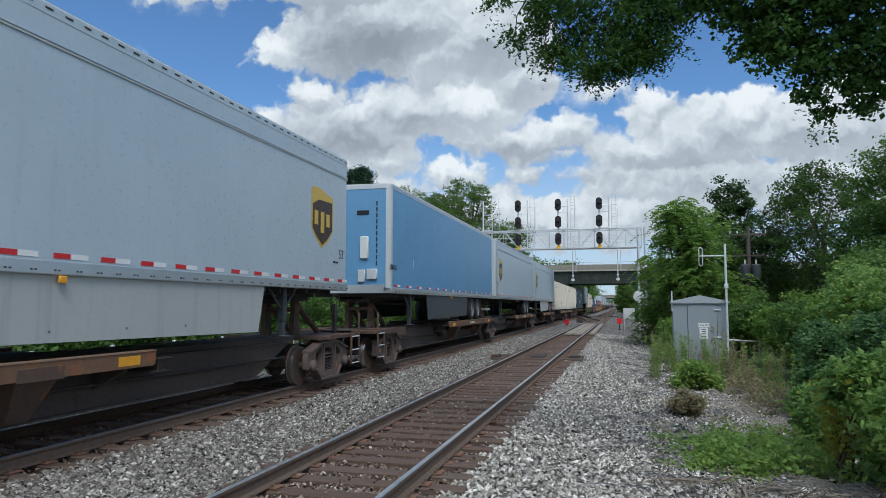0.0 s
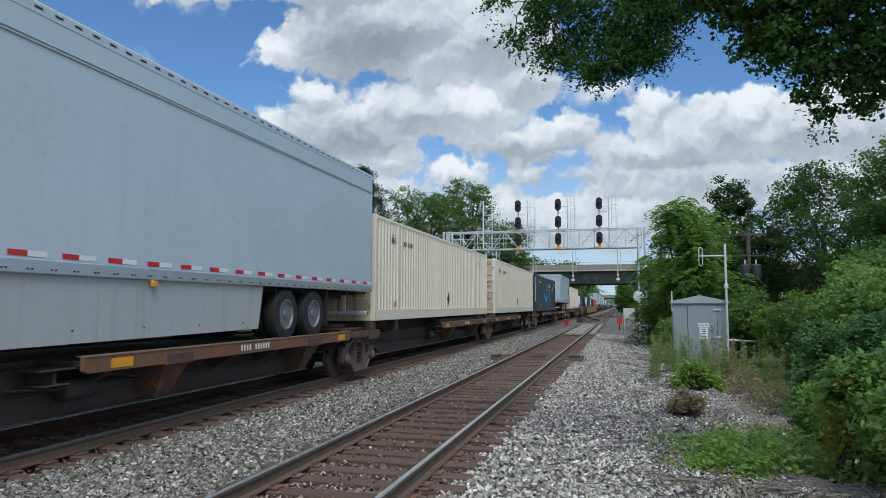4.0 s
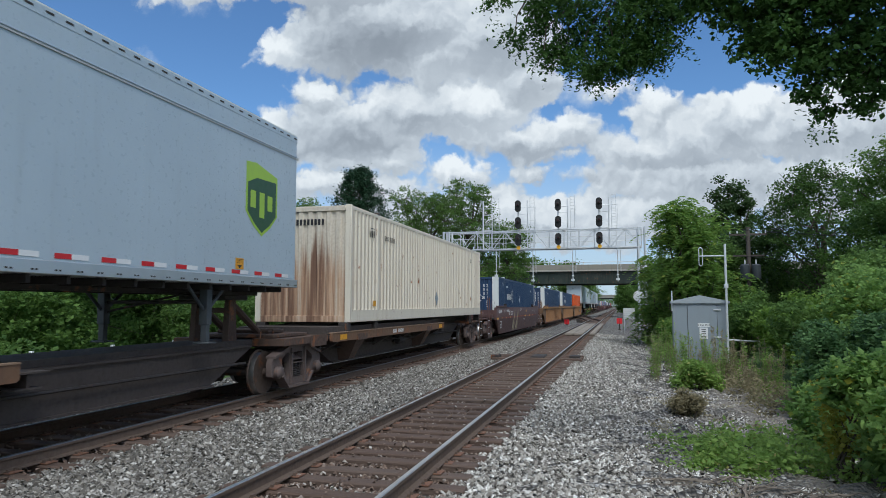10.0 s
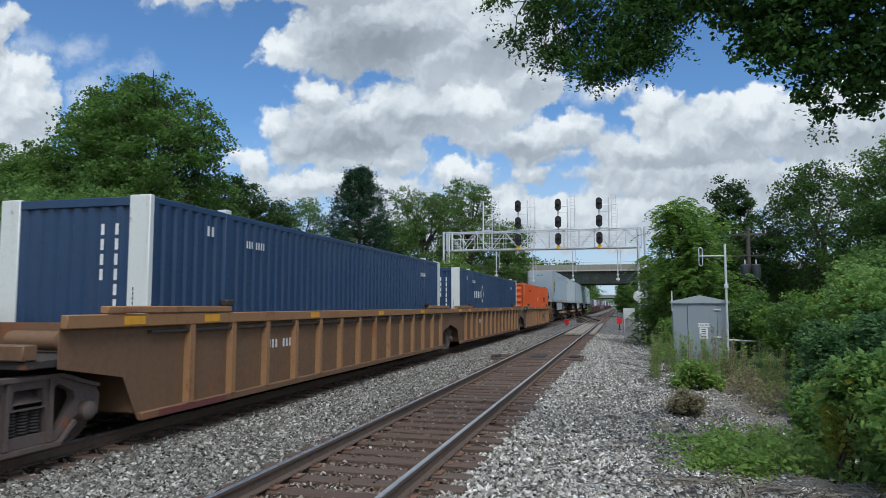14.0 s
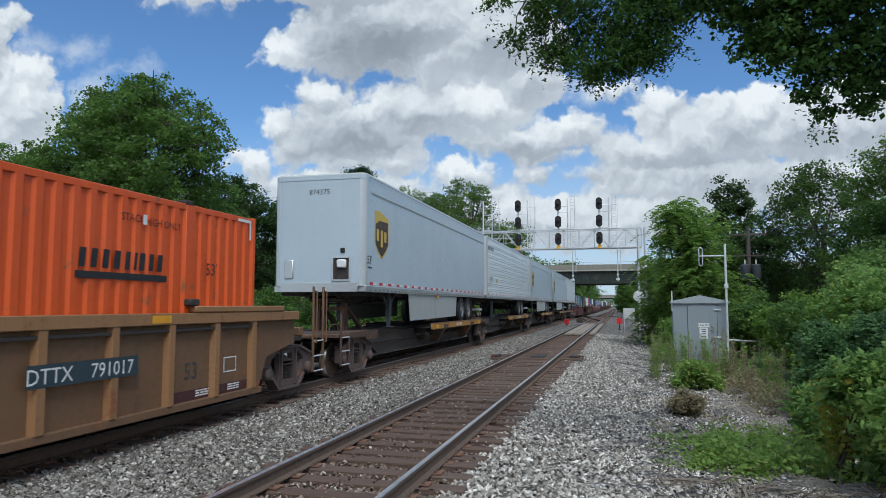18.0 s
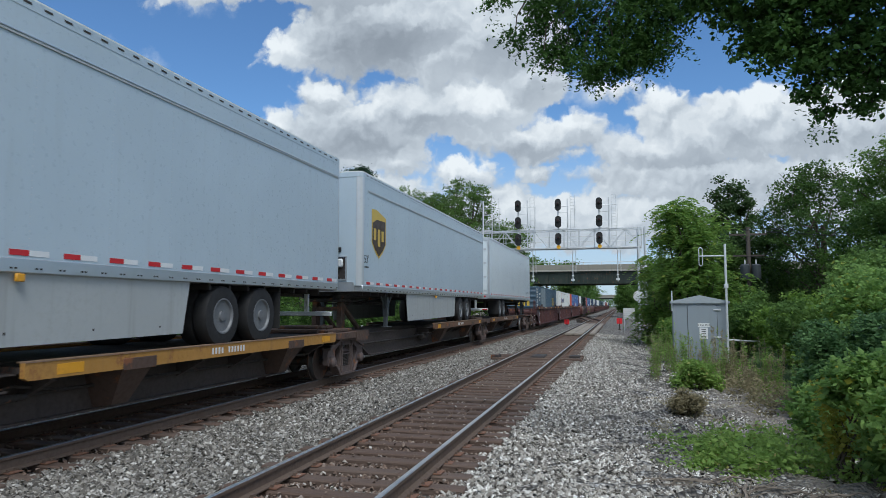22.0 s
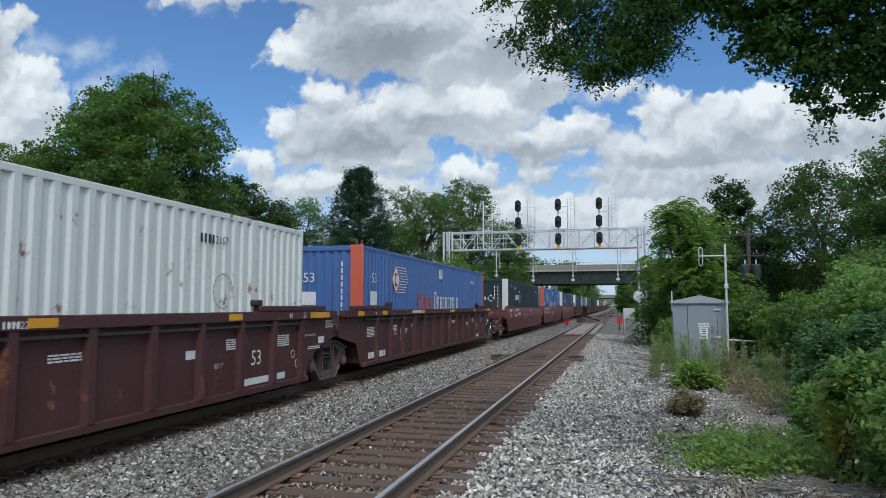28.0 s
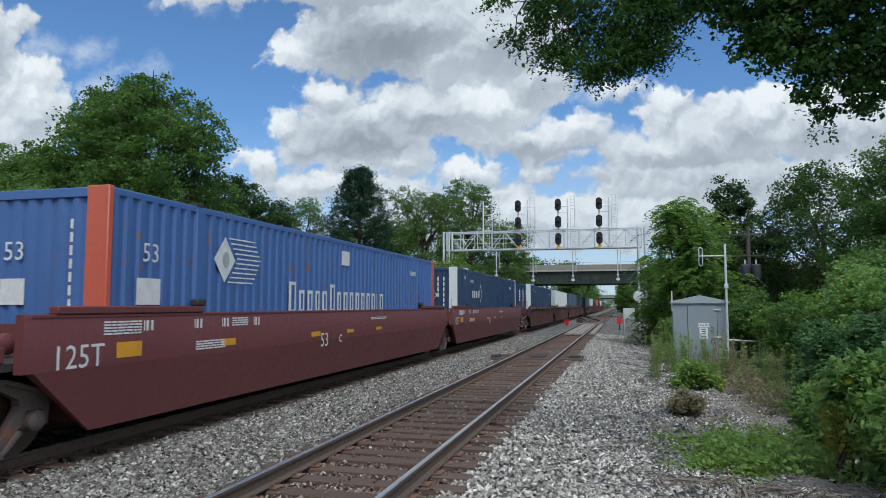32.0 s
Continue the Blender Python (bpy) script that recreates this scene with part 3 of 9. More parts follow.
def build_ground():
    xs = np.concatenate((np.array([-2500, -1200, -600, -300, -150, -90, -60, -40, -28, -20]), np.arange(-16, 8, 0.25), np.array([9, 11, 14, 20, 30, 60, 120, 300, 700, 1500, 2500])))
    ys = np.concatenate((np.array([-1500, -600, -200, -80, -40, -20, -10, -4]), np.arange(0, 40, 0.25), np.arange(40, 120, 2), np.array([130, 160, 200, 300, 500, 900, 1600, 3000])))
    rng = np.random.default_rng(3)
    h = np.array([ground_height(x) for x in xs])
    z = np.repeat(h[None, :], len(ys), 0)
    rough = np.clip((np.abs(xs + 5.3) - 4.6) / 1.5, 0, 1) * 0.05 + 0.012
    z = z + rng.normal(0, 1, z.shape) * rough[None, :]
    for t in (TRACK_NEAR, TRACK_FAR):
        mid = np.exp(-((xs - t) / 1.5) ** 8)
        z = z - 0.035 * mid[None, :]
    gx, gy = np.meshgrid(xs, ys)
    verts = np.stack((gx, gy, z), -1).reshape(-1, 3)
    ny, nx = z.shape
    i = (np.arange(ny - 1)[:, None] * nx + np.arange(nx - 1)[None, :]).ravel()
    faces = np.stack((i, i + 1, i + nx + 1, i + nx), -1)
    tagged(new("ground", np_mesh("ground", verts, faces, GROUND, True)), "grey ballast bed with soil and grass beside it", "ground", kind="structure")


build_ground()


def scatter_stones(name, label, mat, spots, size, seed):
    """Crushed stones lying on the bed: angular lumps, each its own shape, open where they sit in the bed."""
    rng = np.random.default_rng(seed)
    n = len(spots)
    base = np.array([(-0.95, -0.7, -0.3), (0.9, -0.8, -0.25), (0.85, 0.85, -0.3), (-0.85, 0.8, -0.1), (-0.15, -0.1, -0.8), (0.5, 0.4, 0.8), (-0.5, -0.35, 0.8)]) * 0.95
    fc = np.array([(0, 1, 6), (1, 5, 6), (1, 2, 5), (2, 3, 5), (3, 6, 5), (3, 0, 6)])
    s = rng.uniform(size[0], size[1], n) * rng.choice((0.8, 1.0, 1.0, 1.3), n)
    lump = base[None] * rng.uniform(0.78, 1.15, (n, 1, 3)) + rng.normal(0, 0.12, (n, 7, 3))
    a = rng.uniform(0, 2 * np.pi, n)
    t = rng.normal(0, 0.5, (n, 2))
    ca, sa = np.cos(a), np.sin(a)
    x = lump[..., 0] * ca[:, None] - lump[..., 1] * sa[:, None]
    y = lump[..., 0] * sa[:, None] + lump[..., 1] * ca[:, None]
    z = lump[..., 2] * 0.75 + x * t[:, :1] + y * t[:, 1:]
    v = np.stack((x, y, z), -1) * s[:, None, None] + spots[:, None, :]
    faces = (fc[None] + (np.arange(n) * 7)[:, None, None]).reshape(-1, 3)
    return tagged(new(name, np_mesh(name, v.reshape(-1, 3), faces, mat)), label, "gravel", kind="stuff")


def bed_spots(rng, n, x0, x1, y0, y1, power, lift=0.0, between=None):
    y = y0 + (y1 - y0) * rng.random(n) ** power
    x = rng.uniform(x0, x1, n)
    z = np.array([ground_height(v) for v in x]) + lift + rng.normal(0, 0.008, n)
    return np.stack((x, y, z), -1)


rng = np.random.default_rng(11)
mid = bed_spots(rng, 48000, -6.65, -4.15, 5.2, 46, 1.7, 0.012)
side = bed_spots(rng, 92000, -1.85, 3.8, 5.2, 50, 1.8, 0.012)
keep = rng.random(len(side)) < np.clip((3.9 - side[:, 0]) / 2.3, 0, 1)
far_side = bed_spots(rng, 6000, -12.2, -9.0, 7, 40, 1.3, 0.012)
scatter_stones("ballast", "grey and white crushed limestone ballast", BALLAST, side[keep], (0.016, 0.031), 5)
scatter_stones("dusty_ballast", "grey ballast between the tracks, darkened for the train's shade", SHADED_BALLAST, np.concatenate((mid, far_side)), (0.017, 0.033), 8)
crib = bed_spots(rng, 20000, -4.15, -1.75, 4.5, 40, 1.6, 0.0)
crib[:, 2] = -0.232 + rng.normal(0, 0.012, len(crib))
crib_far = bed_spots(rng, 6000, -9.0, -6.6, 5, 40, 1.4, 0.0)
crib_far[:, 2] = -0.215 + rng.normal(0, 0.012, len(crib_far))
loose = bed_spots(rng, 700, -4.1, -1.8, 4.5, 34, 1.6)
loose[:, 2] = -0.165
scatter_stones("crib_ballast", "rust-stained ballast between the sleepers", RUSTY_STONE, np.concatenate((crib, crib_far, loose)), (0.014, 0.027), 6)


def rail_shapes(x, y0, y1, worn):
    """Rail web and foot, and the worn head, as two meshes."""
    foot = Mesh().prism([(x - 0.075, -0.17), (x + 0.075, -0.17), (x + 0.075, -0.158), (x + 0.014, -0.14), (x + 0.010, -0.05), (x + 0.034, -0.038),
                         (x + 0.036, -0.008), (x - 0.036, -0.008), (x - 0.034, -0.038), (x - 0.010, -0.05), (x - 0.014, -0.14), (x - 0.075, -0.158)], "y", y0, y1)
    head = Mesh().prism([(x - worn, -0.0078), (x + worn, -0.0078), (x + worn - 0.004, 0.0), (x - worn + 0.004, 0.0)], "y", y0, y1)
    return foot, head


def build_track(name, label, x, shiny, n_ties, y0, near):
    tr = thing(name, label, "railway track", kind="structure")
    for s in (-0.7525, 0.7525):
        foot, head = rail_shapes(x + s, -40, 900, 0.029 if s > 0 else 0.024)
        r = part("rail", foot, RAIL_SIDE, tr)
        part("rail_head", head, RAIL_TOP if shiny else RAIL_TOP_DULL, r, "bright worn rail head")
    shapes = []
    r0 = random.Random(7)
    for k in range(6):
        m = Mesh()
        w, e = 0.115 + r0.uniform(-0.012, 0.012), 1.29 + r0.uniform(-0.05, 0.06)
        m.cbox(-e, e, -w, w, -0.17, 0.0, 0.018)
        for i, p in enumerate(m.v):
            m.v[i] = (p[0], p[1] + 0.012 * math.sin(p[0] * 3 + k), p[2] + 0.008 * math.sin(p[0] * 5 + k * 2))
        shapes.append(m.mesh("tie", TIE))
    step = 0.515
    for i in range(n_ties):
        ob = new("tie", shapes[r0.randrange(6)])
        ob.parent = tr
        ob.matrix_basis = pose(x + r0.uniform(-0.05, 0.05), y0 + i * step + r0.uniform(-0.03, 0.03), -0.176 + r0.uniform(-0.012, 0.004), 0, 0, r0.uniform(-1.2, 1.2))
    far = Mesh()
    for i in range(n_ties, 900):
        far.box(x - 1.3, x + 1.3, y0 + i * step - 0.115, y0 + i * step + 0.115, -0.3, -0.178)
    part("distant_ties", far, TIE, tr, kind="stuff")
    if near:
        pl, sp = Mesh(), Mesh()
        for i in range(128):
            y = y0 + i * step
            for s in (-0.7525, 0.7525):
                pl.box(x + s - 0.165, x + s + 0.165, y - 0.09, y + 0.09, -0.178, -0.166)
                for dx in (-0.095, 0.095):
                    for dy in (-0.055, 0.05):
                        sp.box(x + s + dx - 0.014, x + s + dx + 0.014, y + dy - 0.012, y + dy + 0.012, -0.167, -0.135)
        part("tie_plates", pl, PLATE, tr, "rusty steel tie plates", "stuff")
        part("spikes", sp, RAIL_SIDE, tr, kind="stuff")
        an = Mesh()
        for i in range(128):
            for s in (-0.7525, 0.7525):
                an.box(x + s - 0.085, x + s + 0.085, y0 + i * step + 0.115, y0 + i * step + 0.150, -0.185, -0.15)
        part("rail_anchors", an, RAIL_SIDE, tr, kind="stuff")
    return tr


build_track("track_near", "empty track with polished rails on rust-brown timber ties", TRACK_NEAR, True, 300, -6.07, True)
build_track("track_far", "track under the train with rust-brown rails", TRACK_FAR, False, 216, -6.24, True)

# ---- trees and plants ----
def leaf_quads(rng, centres, size, droop=0.25, narrow=0.55, facing=None):
    """Folded four-cornered leaves, one face each, at the centres."""
    n = len(centres)
    d = rng.normal(0, 1, (n, 3))
    d[:, 2] = d[:, 2] * 0.5 - droop
    if facing is not None:
        d = d * 0.8 + facing
    d /= np.linalg.norm(d, axis=1, keepdims=True) + 1e-9
    up = rng.normal(0, 0.6, (n, 3)) + np.array((0, 0, 1.0))
    s = np.cross(d, up)
    s /= np.linalg.norm(s, axis=1, keepdims=True) + 1e-9
    nrm = np.cross(s, d)
    L = (size * rng.uniform(0.6, 1.3, n))[:, None]
    w = L * narrow
    v = np.stack((centres - d * L * 0.5, centres + s * w * 0.5 - nrm * w * 0.12 - d * L * 0.06, centres + d * L * 0.5, centres - s * w * 0.5 - nrm * w * 0.12 - d * L * 0.06), 1)
    return v.reshape(-1, 3)


def quads_to_mesh(name, v, mat):
    return np_mesh(name, v, np.arange(len(v)).reshape(-1, 4), mat)


def crown_points(rng, blobs, clumps, per, spread):
    """Leaf places: clumps on and in the blobs, so that the outline is uneven and has gaps."""
    w = np.array([b[3] ** 2 for b in blobs])
    pick = rng.choice(len(blobs), clumps, p=w / w.sum())
    c = np.array([b[:3] for b in blobs])[pick]
    r = np.array([(b[3], b[3], b[4]) for b in blobs])[pick]
    d = rng.normal(0, 1, (clumps, 3))
    d /= np.linalg.norm(d, axis=1, keepdims=True)
    c = c + d * r * (rng.random((clumps, 1)) ** 0.28)
    k = rng.integers(per // 2, per * 3 // 2, clumps)
    idx = np.repeat(np.arange(clumps), k)
    sc = spread * rng.uniform(0.6, 1.4, clumps)
    return c[idx] + np.clip(rng.normal(0, 1, (len(idx), 3)), -1.7, 1.7) * sc[idx][:, None] * np.array((1, 1, 0.55))


def limb(m, rnd, p, q, r0, r1, bend=0.08, n=5, sides=7):
    p, q = Vector(p), Vector(q)
    L = (q - p).length
    prev, pr = p, r0
    for i in range(1, n + 1):
        t = i / n
        c = p.lerp(q, t) + Vector((rnd.uniform(-1, 1), rnd.uniform(-1, 1), rnd.uniform(-0.5, 0.8))) * L * bend * math.sin(math.pi * t)
        r = r0 + (r1 - r0) * t
        m.tube(prev, c, pr, r, sides)
        prev, pr = c, r


def broadleaf(name, label, x, y, h, w, seed, mat, leaf=0.22, clumps=420, per=34, low=0.25, lobes=11, spread=0.42, zbase=None, dome=False):
    rnd, rng = random.Random(seed), np.random.default_rng(seed)
    z0 = ground_height(x) if zbase is None else zbase
    t = thing(name, label, "tree", pose(x, y, z0 - 0.1))
    m = Mesh()
    limb(m, rnd, (0, 0, 0), (rnd.uniform(-.4, .4), rnd.uniform(-.4, .4), h * 0.62), 0.028 * h, 0.012 * h, 0.03, 6, 9)
    blobs = [(0, 0, h * 0.80, w * 0.26, h * 0.17)]
    for i in range(lobes):
        a = 2.4 * i + rnd.uniform(-.4, .4)
        k = (i + 0.5) / lobes
        zz = h * (low + (0.90 - low) * k)
        rad = w * 0.5 * (0.68 + rnd.uniform(-.18, .12)) * math.sqrt(max(0.1, 1 - (abs(k - 0.45) * 1.35) ** 2))
        c = (rad * math.cos(a), rad * math.sin(a), zz)
        br = w * rnd.uniform(0.15, 0.23)
        if dome:
            rad = w * 0.41 * min(1.0, 1.25 * (1 - k ** 8)) * math.sqrt(rnd.uniform(0.35, 1.1))
            c = (rad * math.cos(a), rad * math.sin(a), zz * 0.99)
        blobs.append((*c, br, br * rnd.uniform(0.65, 0.95)))
        limb(m, rnd, (0, 0, min(h * 0.58, max(h * 0.12, zz - rad * 0.8 - h * 0.05))), c, 0.007 * h, 0.002 * h, 0.1, 4, 5)
        for _ in range(3):
            q = (c[0] + rnd.uniform(-br, br), c[1] + rnd.uniform(-br, br), c[2] + rnd.uniform(-br * .5, br))
            limb(m, rnd, c, q, 0.003 * h, 0.001 * h, 0.1, 2, 4)
    part("trunk", m, BARK, t)
    pts = crown_points(rng, blobs, clumps, per, spread)
    pts = pts[pts[:, 2] > 0.15]
    part("crown", quads_to_mesh("crown", leaf_quads(rng, pts, leaf, narrow=0.7), mat), mat, t)
    return t


def conifer(name, label, x, y, h, w, seed, zbase=None):
    rnd, rng = random.Random(seed), np.random.default_rng(seed)
    z0 = ground_height(x) if zbase is None else zbase
    t = thing(name, label, "tree", pose(x, y, z0 - 0.1))
    m = Mesh()
    m.tube((0, 0, 0), (0, 0, h * 0.96), 0.02 * h, 0.004 * h, 8)
    pts = []
    for i in range(190):
        k = (i + rnd.random()) / 190
        zz = h * (0.10 + 0.88 * k)
        rr = w * 0.5 * min(1.0, 1.25 * (1 - k) ** 0.62) * rnd.uniform(0.62, 1.10) + 0.2
        a = 2.4 * i + rnd.uniform(-.5, .5)
        q = (rr * math.cos(a), rr * math.sin(a), zz + rr * 0.30)
        m.tube((0, 0, zz - rr * 0.1), q, 0.06, 0.015, 4)
        # tufts along the outer half of each bough
        for u in (0.45, 0.62, 0.8, 0.95, 1.02):
            c = np.array((0, 0, zz - rr * 0.1)) * (1 - u) + np.array(q) * u + rng.normal(0, 1, 3) * np.array((0.25, 0.25, 0.15))
            pts.append(c[None] + rng.normal(0, 1, (46, 3)) * np.array((0.27, 0.27, 0.17)))
    part("trunk", m, BARK, t)
    part("crown", quads_to_mesh("crown", leaf_quads(rng, np.concatenate(pts), 0.30, droop=-0.3, narrow=0.30), LEAF_PINE), LEAF_PINE, t)
    return t


def bush(name, label, x, y, w, d, h, seed, mat, leaf=0.1, clumps=260, per=40, spread=0.16, category="bush", zbase=None):
    """A mound of stems and leaves on the ground."""
    rnd, rng = random.Random(seed), np.random.default_rng(seed)
    z0 = ground_height(x) if zbase is None else zbase
    t = thing(name, label, category, pose(x, y, z0 - 0.04))
    m = Mesh()
    blobs = []
    for i in range(9):
        c = (rnd.uniform(-.36, .36) * w, rnd.uniform(-.36, .36) * d, h * rnd.uniform(0.22, 0.72))
        br = min(w, d) * rnd.uniform(0.16, 0.26)
        blobs.append((*c, br, min(br, h * 0.3)))
        limb(m, rnd, (c[0] * 0.5, c[1] * 0.5, 0), c, 0.02, 0.007, 0.15, 4, 5)
    part("stems", m, BARK, t)
    pts = crown_points(rng, blobs, clumps, per, spread)
    pts = pts[pts[:, 2] > 0.02]
    part("leaves", quads_to_mesh("leaves", leaf_quads(rng, pts, leaf, narrow=0.75), mat), mat, t)
    return t


def frond_tree(name, label, x, y, h, w, seed, n_fronds=420):
    """A sumac-like tree: long feathered leaves in tufts at the shoot ends."""
    rnd, rng = random.Random(seed), np.random.default_rng(seed)
    z0 = ground_height(x)
    t = thing(name, label, "tree", pose(x, y, z0 - 0.1))
    m, quads = Mesh(), []
    for i in range(26):
        k = rnd.random()
        a = rnd.uniform(0, 2 * math.pi)
        rr = w * 0.5 * math.sqrt(rnd.random()) * (1.08 - 0.55 * k)
        tip = Vector((rr * math.cos(a), rr * math.sin(a), h * (0.2 + 0.72 * k)))
        limb(m, rnd, (tip.x * 0.25, tip.y * 0.25, 0), tip, 0.05, 0.02, 0.06, 5, 5)
        for j in range(n_fronds // 26 * 2):
            b = rnd.uniform(0, 2 * math.pi)
            L = rnd.uniform(0.55, 1.05)
            o = tip + Vector((rnd.gauss(0, .3), rnd.gauss(0, .3), rnd.gauss(0, .35)))
            side = np.array((math.cos(b), math.sin(b), 0.0))
            s = np.linspace(0.15, 1, 9)
            mid = np.array(o)[None] + side[None] * (s * L)[:, None] + np.array((0, 0, 1.0))[None] * (0.35 * s - 0.75 * s * s)[:, None] * L
            for sgn in (-1, 1):
                out = np.array((-side[1], side[0], 0)) * sgn
                c = mid + out[None] * 0.085 + np.array((0, 0, -0.03))
                quads.append(leaf_quads(rng, c, 0.22, narrow=0.36, facing=out[None] * 4 + side[None] * 1.2 + np.array((0, 0, -0.8))))
    part("trunk", m, BARK, t)
    part("crown", quads_to_mesh("crown", np.concatenate(quads), LEAF_SUMAC), LEAF_SUMAC, t)
    return t


# beyond the line: the tall clump, the pine and the trees along the field
broadleaf("maple_tree", "tall green broadleaf tree beyond the tracks", -28.5, 36, 17.6, 10.2, 21, LEAF_A, 0.21, 3000, 34, 0.14, 64, 0.27, dome=True)
broadleaf("maple_tree", "broad green tree at the edge of the field", -36.6, 34, 13.2, 9.5, 22, LEAF_A, 0.21, 1500, 34, 0.1, 30, 0.30, dome=True)
broadleaf("maple_tree", "pale green tree below the tall maple", -26.6, 32.5, 11.9, 6.6, 23, LEAF_B, 0.18, 1200, 34, 0.1, 26, 0.26)
broadleaf("maple_tree", "green tree between the maples", -32.6, 33, 13.0, 7.5, 20, LEAF_A, 0.20, 1100, 34, 0.1, 24, 0.28, dome=True)
broadleaf("maple_tree", "dense leafy tree by the line", -24.6, 33.5, 8.2, 6.5, 24, LEAF_A, 0.20, 720, 32, 0.05, 13, 0.32)
broadleaf("maple_tree", "dark leafy tree by the line", -21.5, 22, 7.6, 8, 25, LEAF_A, 0.20, 620, 32, 0.05, 12, 0.32)
broadleaf("maple_tree", "dark leafy tree by the line", -25.0, 26, 8.8, 8, 26, LEAF_B, 0.20, 620, 32, 0.05, 12, 0.32)
broadleaf("maple_tree", "low leafy tree at the edge of the field", -31.5, 27.5, 8.2, 8, 19, LEAF_A, 0.20, 620, 32, 0.03, 12, 0.32)
broadleaf("maple_tree", "low leafy tree at the edge of the field", -37.5, 27, 8.0, 9, 18, LEAF_B, 0.20, 620, 32, 0.03, 12, 0.32)
broadleaf("dark_tree", "dark green tree behind the maple", -36.0, 58, 16.4, 8, 27, LEAF_DARK, 0.25, 1100, 30, 0.1, 26, 0.32)
broadleaf("dark_tree", "dark green tree in the row", -33.4, 60, 13.9, 7.5, 28, LEAF_DARK, 0.25, 900, 30, 0.1, 22, 0.32)
broadleaf("thin_tree", "thin-crowned tree in the row", -34.8, 72, 16.2, 6.4, 29, LEAF_B, 0.24, 300, 26, 0.45, 12, 0.32)
conifer("pine_tree", "dark green pine tree", -24.6, 63, 16.6, 9.2, 30)
broadleaf("light_tree", "yellow-green tree beside the pine", -31.0, 74, 12.2, 7, 31, LEAF_LIGHT, 0.25, 420, 28, 0.1, 11, 0.36)
broadleaf("light_tree", "yellow-green tree in the row", -38.0, 72, 11.6, 8, 37, LEAF_LIGHT, 0.25, 420, 28, 0.05, 11, 0.36)
broadleaf("airy_tree", "airy tall tree with pale trunks", -19.6, 69, 15.9, 8.0, 32, LEAF_B, 0.20, 1300, 26, 0.12, 34, 0.24)
broadleaf("airy_tree", "airy tall tree with pale trunks", -15.7, 72, 17.2, 7.2, 33, LEAF_B, 0.20, 1300, 26, 0.12, 34, 0.24)
broadleaf("airy_tree", "lower tree behind the signal bridge", -12.4, 78, 12.8, 6.0, 34, LEAF_B, 0.22, 700, 26, 0.12, 22, 0.28)
broadleaf("airy_tree", "leafy tree by the signal bridge", -22.0, 66, 12.0, 8.0, 35, LEAF_B, 0.24, 560, 28, 0.05, 13, 0.34)
broadleaf("light_tree", "low green tree by the signal bridge", -15.0, 62, 7.5, 6.5, 36, LEAF_LIGHT, 0.22, 420, 28, 0.05, 11, 0.34)
# beyond the overpass
BEYOND = ((-11.2, 205, 8.5, 6), (-11.0, 262, 8, 7), (1.6, 172, 8, 5), (1.5, 245, 8, 6), (1.2, 330, 8, 7), (-5.5, 760, 12, 26), (-15, 150, 13.0, 13), (-28, 160, 15, 14), (-40, 150, 13, 14), (-21.5, 146, 14.4, 11), (-9.6, 152, 12.0, 8), (-9.8, 142, 8.5, 6), (10, 160, 13, 14), (-12, 190, 11, 10), (-12, 230, 10, 12),
          (-14, 300, 11, 14), (3.8, 180, 9, 9), (4.5, 210, 9, 10), (6, 300, 11, 14), (-24, 420, 12, 18), (-13, 520, 9, 16), (9, 430, 12, 18), (12, 520, 11, 18), (-40, 480, 14, 22), (30, 480, 14, 22))
for i, (px, py, ph, pw) in enumerate(BEYOND):
    broadleaf("distant_tree", "distant green tree beyond the overpass", px, py, ph, pw, 60 + i, LEAF_B if i % 2 else LEAF_A, 0.5, 300, 18, 0.08, 10, 0.6)
# the right bank
broadleaf("bank_tree", "shaded green tree behind the utility pole", 8.6, 50, 7.6, 6.0, 51, LEAF_DARK, 0.2, 620, 26, 0.02, 14, 0.27)
broadleaf("bank_tree", "shaded green tree behind the utility pole", 6.2, 47, 6.6, 3.6, 52, LEAF_B, 0.2, 420, 26, 0.02, 12, 0.26)
frond_tree("sumac_tree", "bright green sumac with feathered leaves", 3.45, 37, 7.9, 4.2, 41, 760)
frond_tree("sumac_tree", "bright green sumac with feathered leaves", 2.6, 41, 5.2, 3.2, 42, 560)
frond_tree("sumac_tree", "young sumac behind the cabinet", 5.6, 36, 3.4, 3.0, 43, 300)
frond_tree("sumac_tree", "young sumac on the bank", 9.2, 30.5, 3.9, 3.8, 39, 340)
frond_tree("sumac_tree", "young sumac on the bank", 12.0, 27.0, 3.9, 3.6, 38, 300)
broadleaf("locust_tree", "dark tall tree behind the sumac", 7.2, 52, 11.9, 2.6, 44, LEAF_DARK, 0.2, 420, 20, 0.3, 14, 0.22)
broadleaf("locust_tree", "dark slender tree behind the sumac", 8.8, 53, 11.5, 1.9, 50, LEAF_DARK, 0.2, 260, 20, 0.3, 12, 0.2)
broadleaf("locust_tree", "dark tall tree behind the sumac", 5.4, 58, 10.4, 2.8, 45, LEAF_DARK, 0.22, 360, 22, 0.2, 10, 0.26)
broadleaf("bank_tree", "large green tree on the bank", 11.8, 46.5, 11.2, 7.2, 46, LEAF_BANK, 0.17, 1250, 28, 0.04, 24, 0.25, dome=True)
broadleaf("bank_tree", "large pale green tree on the bank", 14.2, 40, 11.2, 6.6, 47, LEAF_A, 0.17, 1050, 28, 0.04, 22, 0.25, dome=True)
broadleaf("bank_tree", "green tree on the bank", 12.2, 37, 7.6, 4.6, 48, LEAF_BANK, 0.17, 520, 28, 0.05, 12, 0.24)
